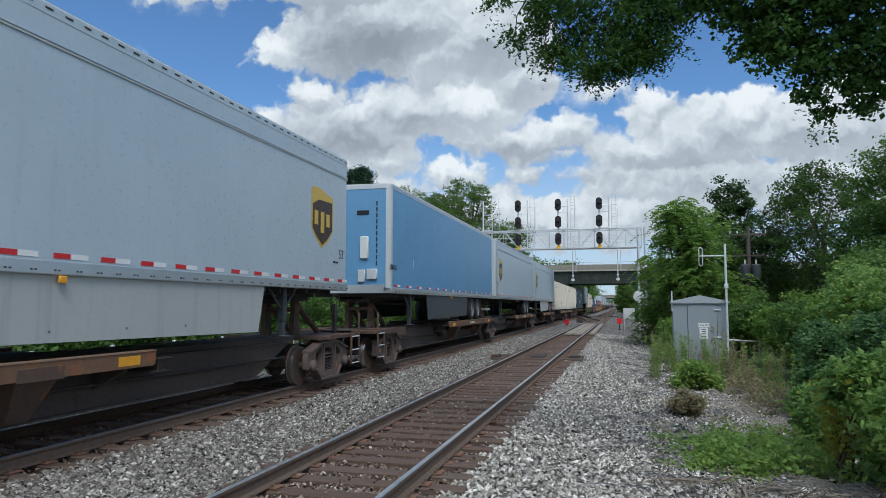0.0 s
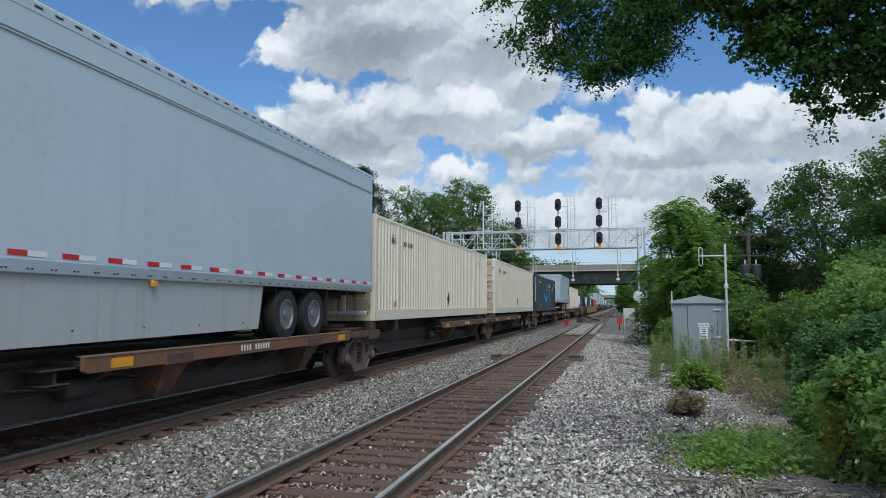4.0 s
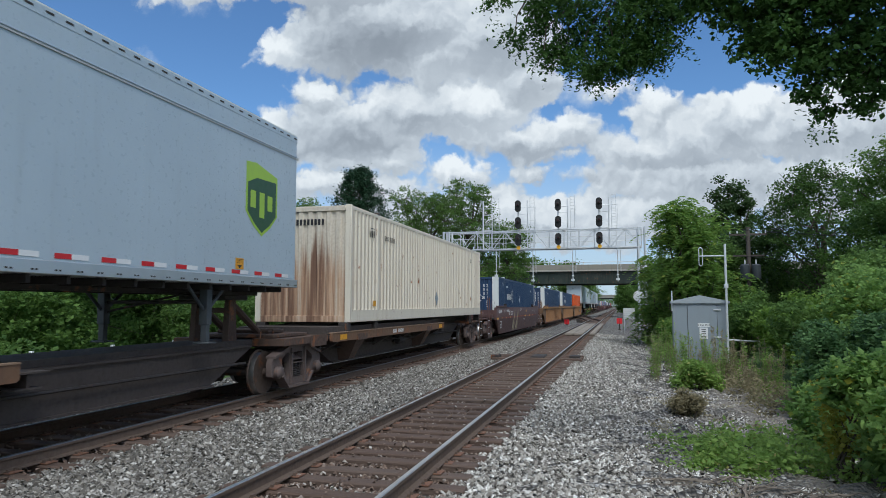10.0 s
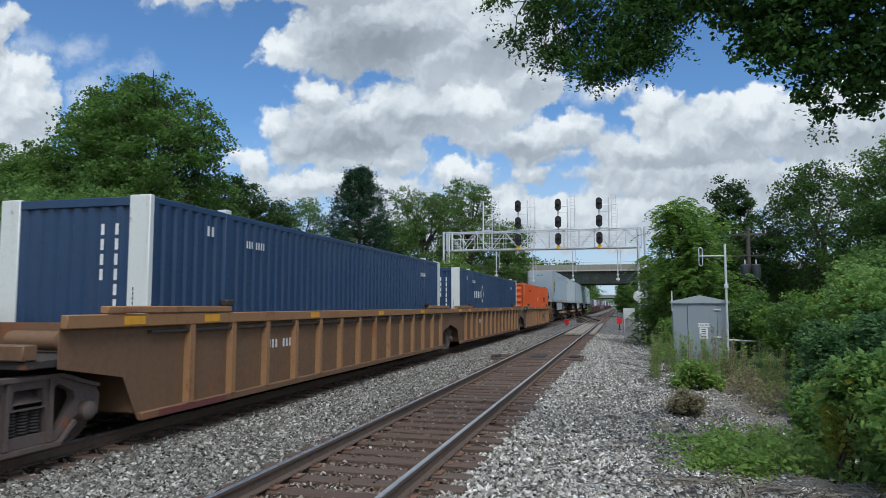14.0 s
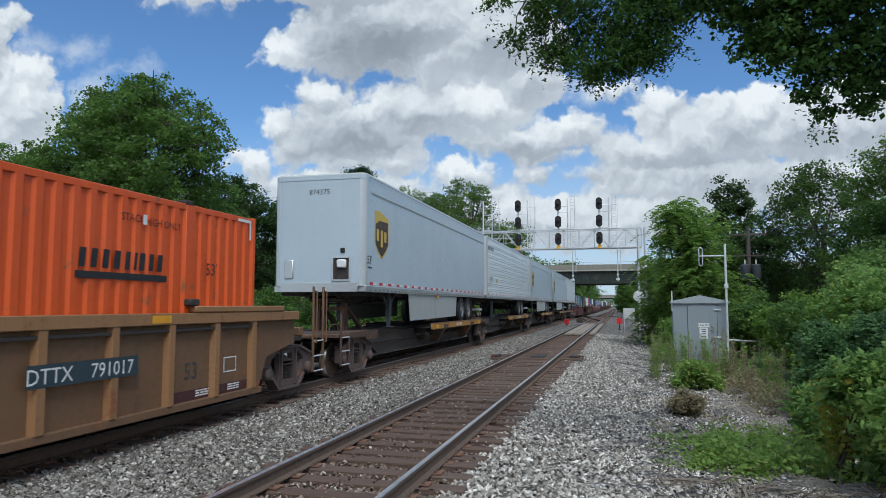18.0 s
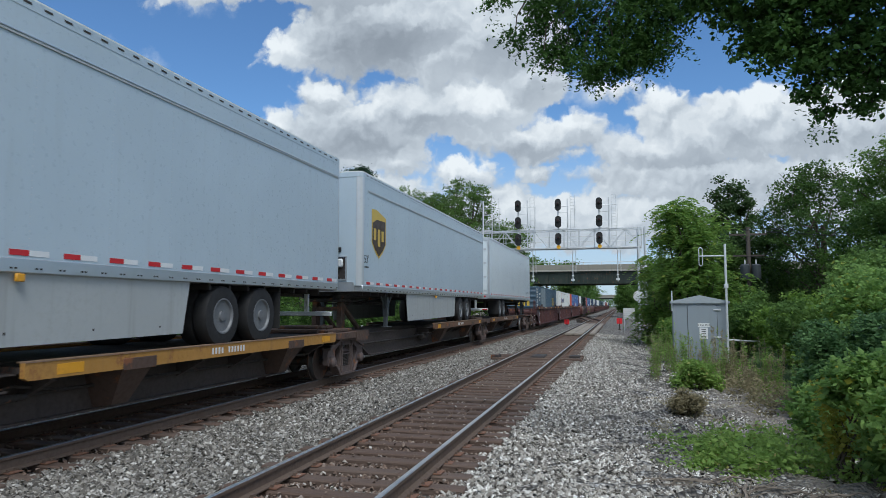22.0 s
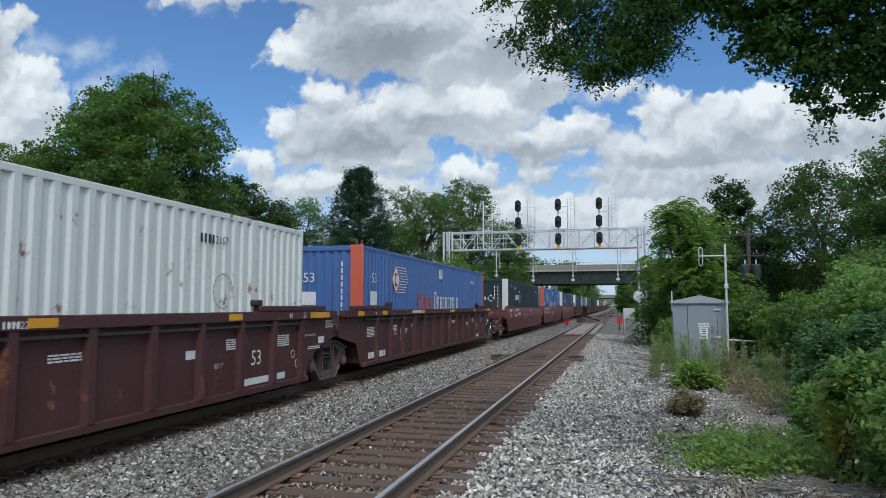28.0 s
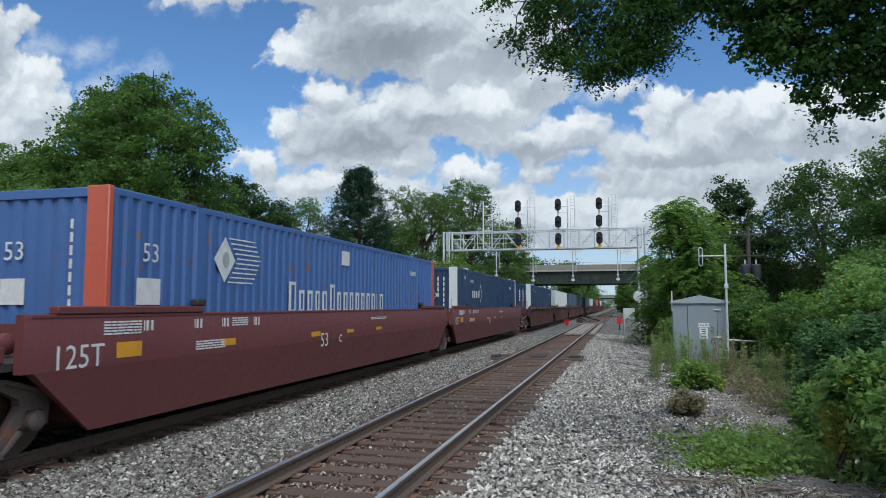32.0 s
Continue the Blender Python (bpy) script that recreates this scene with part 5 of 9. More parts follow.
ground_cover("path_weeds", "green weeds beside the gravel", 1.4, 2.9, 29, 48, 7000, 205, WEED, 0.08, 0.4)
ground_cover("cabinet_weeds", "weeds and dry grass round the cabinet", 1.6, 4.4, 21.5, 26.8, 5000, 206, WEED, 0.07, 0.3)


def tall_weed(x, y, h, seed, mat=None, label="tall green weed with narrow leaves"):
    rnd, rng = random.Random(seed), np.random.default_rng(seed)
    t = thing("tall_weed", label, "weed", pose(x, y, ground_height(x) - 0.02), "tall weeds")
    m, q = Mesh(), []
    for s in range(3):
        tip = Vector((rnd.uniform(-.18, .18), rnd.uniform(-.18, .18), h * rnd.uniform(0.75, 1.05)))
        limb(m, rnd, (tip.x * 0.2, tip.y * 0.2, 0), tip, 0.008, 0.003, 0.04, 4, 4)
        k = np.linspace(0.15, 1, 46)[:, None]
        line = np.array(tip)[None] * k + rng.normal(0, 0.05, (46, 3)) * (1.15 - k)
        q.append(leaf_quads(rng, line, 0.12, droop=0.1, narrow=0.22))
    part("stalks", m, DRYWEED, t)
    part("leaves", quads_to_mesh("leaves", np.concatenate(q), mat or WEED), mat or WEED, t)


rw = random.Random(77)
for i in range(44):
    y = rw.uniform(20.5, 27.0)
    tall_weed(rw.uniform(0.045, 0.14) * y - 0.15, y, rw.uniform(0.6, 1.7), 300 + i, WEED if rw.random() < 0.75 else DRYWEED)
for i in range(26):
    tall_weed(rw.uniform(2.7, 4.2), rw.uniform(17.5, 25), rw.uniform(0.6, 1.4), 360 + i, DRYWEED if i % 2 else WEED, "dry pale weed stalks" if i % 2 else "tall green weed with narrow leaves")
bush("weed_clump", "bright green clump of weeds before the cabinet", 1.95, 19.6, 1.1, 1.0, 0.9, 401, WEED, 0.09, 200, 24, 0.09, "weed")
bush("dead_clump", "dead brown weed clump on the gravel", 1.28, 14.6, 0.6, 0.7, 0.62, 402, DRYWEED, 0.05, 150, 36, 0.07, "weed")
for i, (x, y, ang, L) in enumerate(((0.75, 8.95, 6, 1.5), (1.15, 9.1, -32, 1.2), (1.5, 8.9, 40, 0.9), (0.5, 8.7, -8, 0.9), (1.9, 8.9, -40, 1.0), (2.3, 8.8, 15, 0.9), (1.4, 8.7, 70, 0.7))):
    st_ = thing("dead_branch", "bare dead branch lying on the ground", "branch", pose(x, y, ground_height(x) + 0.03, 0, 0, ang), "dead branches")
    mm, rn = Mesh(), random.Random(500 + i)
    limb(mm, rn, (-L / 2, 0, 0), (L / 2, 0.1, 0.06), 0.024, 0.009, 0.08, 6, 5)
    for k in range(6):
        a = rn.uniform(-0.35, 0.35) * L
        limb(mm, rn, (a, 0.02, 0.02), (a + rn.uniform(.1, .4), rn.uniform(-.3, .3), rn.uniform(0.03, 0.18)), 0.009, 0.003, 0.1, 3, 4)
    part("wood", mm, DEADWOOD, st_)


# ---- the tree that hangs over the view ----
def overhanging_tree():
    t = thing("overhanging_tree", "dark leafy branches hanging from a tree overhead", "tree", pose(0, 0, 0))
    rnd, rng = random.Random(9), np.random.default_rng(9)
    fine = ((-1.55, 9.0, 5.98, .16), (-1.30, 9.0, 5.40, .17), (-1.0, 9.1, 5.62, .22), (-0.92, 9.0, 5.08, .17), (-0.62, 9.1, 5.25, .26), (-0.38, 8.9, 4.92, .22), (-0.16, 9, 4.80, .2),
            (0.08, 9, 5.0, .26), (-0.15, 9.1, 5.35, .3), (0.38, 9.1, 5.06, .26), (0.62, 9, 5.10, .2), (0.32, 9, 5.5, .34), (-0.45, 9, 5.72, .34), (-0.9, 9, 6.0, .32), (0.75, 9, 5.62, .32), (0.3, 9, 6.0, .4), (1.0, 9, 5.9, .3))
    broad = ((1.12, 8.9, 5.62, .22), (1.36, 9, 5.35, .2), (1.62, 9.1, 5.08, .24), (1.85, 9, 4.82, .24), (2.04, 9, 5.05, .32), (2.16, 8.9, 4.55, .2), (2.36, 9, 4.32, .2), (2.44, 9.1, 4.06, .12), (2.55, 9, 4.72, .34),
             (2.72, 8.9, 4.42, .22), (2.93, 9, 4.15, .2), (3.0, 8.9, 4.7, .36), (1.7, 9, 5.6, .4), (2.3, 9, 5.4, .42), (2.9, 9, 5.4, .5), (1.5, 9, 6.2, .5), (2.5, 9, 6.1, .55))
    fringe = fine + broad
    above = ((3.6, 8.4, 6.3, 0.8), (5.2, 6.6, 7.6, 1.0))
    trunk = Mesh()
    limb(trunk, rnd, (5.4, 6.2, -0.6), (4.6, 6.8, 6.4), 0.34, 0.2, 0.04, 7, 12)
    limb(trunk, rnd, (4.7, 6.7, 5.2), (3.0, 8.6, 6.6), 0.14, 0.07, 0.06, 6, 9)
    part("trunk", trunk, BARK, t)
    twigs = Mesh()
    hub = Vector((3.0, 8.6, 6.6))
    limb(twigs, rnd, hub, (0.6, 9, 6.5), 0.06, 0.03, 0.05, 6, 7)
    limb(twigs, rnd, (0.6, 9, 6.5), (-1.5, 9, 6.2), 0.03, 0.012, 0.06, 5, 6)
    for x, y, z, r in fringe:
        root = Vector((max(-1.2, min(3.0, x + 0.5)), y, 6.5))
        limb(twigs, rnd, root, (x, y, z), 0.018, 0.006, 0.1, 5, 5)
        for _ in range(5):
            limb(twigs, rnd, (x, y, z), (x + rnd.uniform(-r, r), y + rnd.uniform(-r, r), z + rnd.uniform(-r, r * .4)), 0.006, 0.002, 0.12, 3, 4)
    for x, y, z, r in above:
        limb(twigs, rnd, (4.6, 6.8, 6.0), (x, y, z), 0.09, 0.03, 0.08, 5, 6)
    part("branchwork", twigs, BARK, t)
    # sprays of small paired leaves that hang from the twigs
    tips = crown_points(rng, [(x, y, z, r, r * 0.9) for x, y, z, r in fine], 760, 5, 0.07)
    sprays = []
    for o in tips:
        way = np.array((rnd.uniform(-1, 0.6), rnd.uniform(-1, 1), rnd.uniform(-1.3, -0.1)))
        way /= np.linalg.norm(way)
        k = np.linspace(0, 1, 9)[:, None]
        sprays.append(o[None] + k * way[None] * rnd.uniform(0.16, 0.30) + rng.normal(0, 0.012, (9, 3)))
    part("fine_leaves", quads_to_mesh("fine_leaves", leaf_quads(rng, np.concatenate(sprays), 0.058, 0.45, 0.5), LEAF_SHADE), LEAF_SHADE, t)
    pts = crown_points(rng, [(x, y, z, r, r * 0.9) for x, y, z, r in broad], 620, 30, 0.085)
    part("low_leaves", quads_to_mesh("low_leaves", leaf_quads(rng, pts, 0.078, 0.5, 0.75), LEAF_SHADE), LEAF_SHADE, t)
    pts = crown_points(rng, [(x, y, z, r, r * 0.8) for x, y, z, r in above], 110, 36, 0.22)
    part("crown", quads_to_mesh("crown", leaf_quads(rng, pts, 0.16, 0.3, 0.7), LEAF_SHADE), LEAF_SHADE, t)
    sprig = []
    for k in range(10):
        x0, z0 = 2.42 + rnd.uniform(-.12, .12), 4.1
        s = np.linspace(0, 1, 16)[:, None]
        sprig.append(np.array((x0, 9.0, z0))[None] + s * np.array((rnd.uniform(-.15, .05), 0, -0.42)) + rng.normal(0, 0.02, (16, 3)))
    part("hanging_leaves", quads_to_mesh("hanging_leaves", leaf_quads(rng, np.concatenate(sprig), 0.05, 0.6, 0.6), LEAF_SHADE), LEAF_SHADE, t, "loose hanging leaf sprays", "stuff")


overhanging_tree()

# ---- the cloud bank before the view, which drifts with the wind ----
def cloud_bank():
    m = bpy.data.materials.new("cloud_bank")
    m.use_nodes = True
    N = Nodes(m.node_tree)
    out, em, co = N.n("ShaderNodeOutputMaterial"), N.n("ShaderNodeEmission"), N.n("ShaderNodeTexCoord")
    N.put(em.inputs[0], view_sky(N, co.outputs["Object"]))
    N.link(em.outputs[0], out.inputs[0])
    m.cycles.emission_sampling = "NONE"
    R, verts, nu, nv = 3400, [], 60, 24
    for j in range(nv + 1):
        e = radians(-1 + 66 * j / nv)
        for i in range(nu + 1):
            a = radians(-14.38 - 70 + 140 * i / nu)
            verts.append((R * math.sin(a) * math.cos(e), R * math.cos(a) * math.cos(e), R * math.sin(e)))
    k = np.arange(nv)[:, None] * (nu + 1) + np.arange(nu)[None]
    k = k.ravel()
    faces = np.stack((k, k + 1, k + nu + 2, k + nu + 1), -1)
    return tagged(new("sky_backdrop", np_mesh("sky_backdrop", np.array(verts), faces, m, True)), "blue sky with drifting white cumulus clouds", "sky", kind="structure")


clouds = cloud_bank()

# ---- the train: metres gone by t seconds ----
TRAVEL = ((0, 0.0), (2, 26.32), (4, 52.5), (8, 104.75), (12, 156.9), (16, 209.1), (20, 261.35), (24, 313.62), (28, 365.9), (32, 418.3))
movers = []
HW, LEN = 1.295, 16.15


def rolling(name, label, category, start, group=""):
    """A thing of the train; its load end stands `start` metres up the line at the clip's start."""
    ob = thing(name, label, category, pose(TRACK_FAR, start, 0), group)
    movers.append((ob, start))
    return ob


def cast_plate(outline, holes, x0, x1):
    """A flat casting with holes through it."""
    bm = bmesh.new()
    loops, edges = [], []
    for ring in [outline] + holes:
        vs = [bm.verts.new((0, y, z)) for y, z in ring]
        loops.append(vs)
        edges += [bm.edges.new((p, q)) for p, q in zip(vs, vs[1:] + vs[:1])]
    bmesh.ops.triangle_fill(bm, use_beauty=True, use_dissolve=False, edges=edges, normal=(1, 0, 0))
    bm.verts.index_update()
    n = len(bm.verts)
    flat = [tuple(p.co) for p in bm.verts]
    tris = [tuple(p.index for p in f.verts) for f in bm.faces]
    sides = [(p.index, q.index, q.index + n, p.index + n) for vs in loops for p, q in zip(vs, vs[1:] + vs[:1])]
    bm.free()
    m = Mesh()
    return m.add([(x0, y, z) for _, y, z in flat] + [(x1, y, z) for _, y, z in flat], tris + [tuple(i + n for i in t) for t in tris] + sides)


# trucks, built once
def truck_meshes():
    outline = [(-1.12, 0.60), (-1.06, 0.70), (-0.86, 0.75), (-0.45, 0.88), (0.45, 0.88), (0.86, 0.75), (1.06, 0.70), (1.12, 0.60), (1.10, 0.36), (1.03, 0.33), (1.0, 0.54), (0.78, 0.54),
               (0.76, 0.40), (0.66, 0.34), (0.44, 0.13), (-0.44, 0.13), (-0.66, 0.34), (-0.76, 0.40), (-0.78, 0.54), (-1.0, 0.54), (-1.03, 0.33), (-1.10, 0.36)]
    holes = [[(s * a, b) for a, b in ((0.36, 0.76), (0.44, 0.80), (0.68, 0.68), (0.70, 0.60), (0.50, 0.28), (0.40, 0.24), (0.36, 0.30))] for s in (-1, 1)]
    holes.append([(-0.27, 0.26), (0.27, 0.26), (0.25, 0.55), (-0.25, 0.55)])
    holes.append([(-0.22, 0.62), (0.22, 0.62), (0.20, 0.78), (-0.20, 0.78)])
    frame_ = cast_plate(outline, holes, -0.06, 0.06)
    # cast flanges stand proud of the web
    frame_.prism([(-1.06, 0.70), (-0.86, 0.75), (-0.45, 0.88), (0.45, 0.88), (0.86, 0.75), (1.06, 0.70), (1.06, 0.745), (0.86, 0.80), (0.45, 0.93), (-0.45, 0.93), (-0.86, 0.80), (-1.06, 0.745)], "x", -0.10, 0.115)
    frame_.prism([(-0.46, 0.075), (0.46, 0.075), (0.46, 0.125), (-0.46, 0.125)], "x", -0.10, 0.115)
    for s in (-1, 1):
        frame_.prism([(s * 0.46, 0.09), (s * 0.47, 0.135), (s * 0.665, 0.345), (s * 0.70, 0.31)], "x", -0.10, 0.11)
        frame_.prism([(s * 0.285, 0.14), (s * 0.335, 0.14), (s * 0.325, 0.87), (s * 0.275, 0.87)], "x", 0.062, 0.10)
    cap = Mesh()
    cap.cbox(-0.09, 0.05, -0.15, 0.15, -0.10, 0.12, 0.03)
    cap.lathe([(-0.10, 0.10), (0.05, 0.125), (0.13, 0.12), (0.16, 0.09), (0.175, 0.05)], "x", 14)
    spring = Mesh()
    for y in (-0.17, 0.0, 0.17):
        rows = []
        for k in range(9):
            z = 0.27 + k * 0.036
            rows += [(z, 0.062), (z + 0.014, 0.082), (z + 0.024, 0.082)]
        spring.lathe(rows, "z", 10, (0, y, 0))
    bolster = Mesh()
    bolster.prism([(-1.10, 0.575), (1.10, 0.575), (1.10, 0.625), (0.9, 0.74), (0.5, 0.82), (-0.5, 0.82), (-0.9, 0.74), (-1.10, 0.625)], "y", -0.2, 0.2)
    bolster.tube((-0.6, -0.45, 0.5), (0.6, -0.45, 0.5), 0.05).tube((-0.6, 0.45, 0.5), (0.6, 0.45, 0.5), 0.05)
    wheel = Mesh()
    wheel.lathe([(-0.09, 0.10), (-0.085, 0.19), (-0.04, 0.24), (-0.045, 0.355), (-0.075, 0.375), (-0.075, 0.448), (-0.05, 0.448), (-0.042, 0.423), (0.065, 0.415), (0.065, 0.368), (0.03, 0.352), (0.015, 0.24), (0.05, 0.17), (0.07, 0.10)], "x", 32)
    tread = Mesh()
    tread.lathe([(-0.042, 0.4245), (-0.03, 0.4262), (0.05, 0.4195), (0.064, 0.4165)], "x", 32)
    axle = Mesh().tube((-1.0, 0, 0), (1.0, 0, 0), 0.085, n=12)
    ws = Mesh()
    for sgn in (1, -1):
        n0 = len(ws.v)
        for src in (wheel, tread):
            ws.add([(sgn * (p[0] + 0.755), p[1], p[2]) for p in src.v], src.f, True)
    ws.add(axle.v, axle.f, True)
    wsm = ws.mesh("wheelset", WHEELSTEEL)
    wsm.materials.append(TREAD)
    nw, nt = len(wheel.f), len(tread.f)
    idx = np.zeros(len(wsm.polygons), dtype=np.int32)
    idx[nw:nw + nt - 2] = 1
    idx[2 * nw + nt:2 * (nw + nt) - 2] = 1
    wsm.polygons.foreach_set("material_index", idx)
    return (frame_.mesh("side_frame", TRUCKSTEEL), cap.mesh("bearing_cap", TRUCKSTEEL), spring.mesh("spring_nest", DARKSTEEL), bolster.mesh("truck", TRUCKSTEEL),
            wsm)


T_FRAME, T_CAP, T_SPRING, T_BOLSTER, T_WHEELSET = truck_meshes()
wheelsets = {-0.89: [], 0.89: []}


def truck(car, y):
    b = part("truck", T_BOLSTER, TRUCKSTEEL, car, "rust-brown cast steel truck")
    b.matrix_basis = pose(0, y, 0)
    for s in (-1, 1):
        part("side_frame", T_FRAME, TRUCKSTEEL, b).matrix_basis = pose(1.04 * s, 0, 0, 0, 0, 0 if s > 0 else 180)
        part("spring_nest", T_SPRING, DARKSTEEL, b).matrix_basis = pose(1.0 * s, 0, 0)
        for a in (-0.89, 0.89):
            part("bearing_cap", T_CAP, TRUCKSTEEL, b).matrix_basis = pose(1.03 * s, a, 0.4235, 0, 0, 0 if s > 0 else 180)
    for a in (-0.89, 0.89):
        ws = part("wheelset", T_WHEELSET, WHEELSTEEL, b)
        ws.matrix_basis = pose(0, a, 0.4235)
        wheelsets[a].append(ws)


def open_bar(m, a, b, z, h, lean, put):
    """One plain bar in place of a letter."""
    rows = [(a, a + (b - a) * (0.68 if b - a > 0.085 else 0.8), z, z + h)]
    for p, q, lo, hi in rows:
        put(m, p + lean * (lo - z), q + lean * (lo - z), q + lean * (hi - z), p + lean * (hi - z), lo, hi)


def marks(name, parent, x, y, z, h, widths, mat, gap=0.25, lean=0.0, label=""):
    """A row of plain upright bars in place of lettering, on the side that faces +x."""
    m = Mesh()
    for w in widths:
        if w > 0:
            k = w * (0.72 if name == "lettering" else 0.92)
            open_bar(m, y, y + k, z, h, lean, lambda m, a, b, c, d, lo, hi: m.prism([(a, lo), (b, lo), (c, hi), (d, hi)], "x", x, x + 0.003))
        y += abs(w) + gap * h * 0.5
    return part(name, m, mat, parent, label)


def end_marks(name, parent, x, y, z, h, widths, mat, gap=0.25, label=""):
    """The same on the end that faces -y."""
    m = Mesh()
    for w in widths:
        open_bar(m, x, x + w, z, h, 0.0, lambda m, a, b, c, d, lo, hi: m.box(a, b, y - 0.003, y, lo, hi))
        x += w + gap * h * 0.5
    return part(name, m, mat, parent, label)


def column_marks(name, parent, x, y, z, n, size, mat, end=True):
    m = Mesh()
    for i in range(n):
        zz = z - i * size * 1.35
        if end:
            m.box(x - size * 0.17, x + size * 0.17, y - 0.003, y, zz, zz + size)
        else:
            m.box(x, x + 0.003, y - size * 0.3, y + size * 0.3, zz, zz + size)
    return part(name, m, mat, parent)


def diamond(name, parent, x, y, z, w, h, mat, label=""):
    return part(name, Mesh().prism([(y - w / 2, z), (y, z - h / 2), (y + w / 2, z), (y, z + h / 2)], "x", x, x + 0.003), mat, parent, label)


def small_print(parent, x, y, z, w, rows, mat, name="small_print", h=0.022):
    m = Mesh()
    r = random.Random(int(y * 100) + rows)
    for i in range(rows):
        zz = z - i * h * 1.7
        a = 0.0
        while a < w:
            b = r.uniform(0.05, 0.16)
            m.box(x, x + 0.003, y + a, min(y + w, y + a + b), zz, zz + h)
            a += b + 0.02
    return part(name, m, mat, parent)


def shield(parent, x, y, z, w, h, back, rim):
    """A plain two-tone shield emblem on the side."""
    def outline(k):
        return [(y - w / 2 * k, z + h * (0.5 - (1 - k) * .4)), (y - w * 0.2 * k, z + h * (0.5 - (1 - k) * .5) + 0.03), (y + w / 2 * k, z + h * (0.40 - (1 - k) * .5)), (y + w / 2 * k, z - h * 0.18), (y + w * 0.28 * k, z - h * 0.36 * k), (y, z - h / 2 * k),
                (y - w * 0.28 * k, z - h * 0.36 * k), (y - w / 2 * k, z - h * 0.18)]
    e = part("emblem", Mesh().prism(outline(1.0), "x", x, x + 0.003), rim, parent, "plain shield emblem")
    part("emblem_field", Mesh().prism([(a, min(b, z + h * (0.20 + 0.16 * math.sin((a - y + w / 2) / w * 2.4)))) for a, b in outline(0.9)], "x", x + 0.003, x + 0.006), back, e)
    m = Mesh()
    for k, (a, zz, hh) in enumerate(((-0.30, -0.12, 0.24), (-0.02, -0.24, 0.36), (0.24, -0.12, 0.22))):
        m.cbox(x + 0.006, x + 0.008, y + w * a - 0.07 * w, y + w * a + 0.09 * w, z + h * zz, z + h * (zz + hh), 0.0008)
    part("emblem_bars", m, rim, e)


# ---- road trailers ----
RIMSTEEL = paint("dusty_wheel_rim", (0.17, 0.175, 0.185), 0.55, 0.4, 0.0, (0.07, 0.065, 0.06), metal=0.2)


def tyre_meshes():
    t = Mesh()
    t.lathe([(-0.13, 0.29), (-0.14, 0.40), (-0.12, 0.49), (-0.08, 0.505), (0.08, 0.505), (0.12, 0.49), (0.14, 0.40), (0.13, 0.29), (0.0, 0.275), (-0.01, 0.03)], "x", 28)
    r = Mesh()
    r.lathe([(0.13, 0.04), (0.125, 0.085), (0.05, 0.10), (0.03, 0.16), (0.02, 0.235), (0.115, 0.262), (0.137, 0.275), (0.137, 0.297), (0.10, 0.297)], "x", 24)
    for k in range(8):
        a = k * math.pi / 4
        r.tube((0.02, 0.13 * math.cos(a), 0.13 * math.sin(a)), (0.065, 0.13 * math.cos(a), 0.13 * math.sin(a)), 0.016, n=6)
    return t.mesh("tyre", RUBBER), r.mesh("rim", RIMSTEEL)


TYRE, RIM = tyre_meshes()


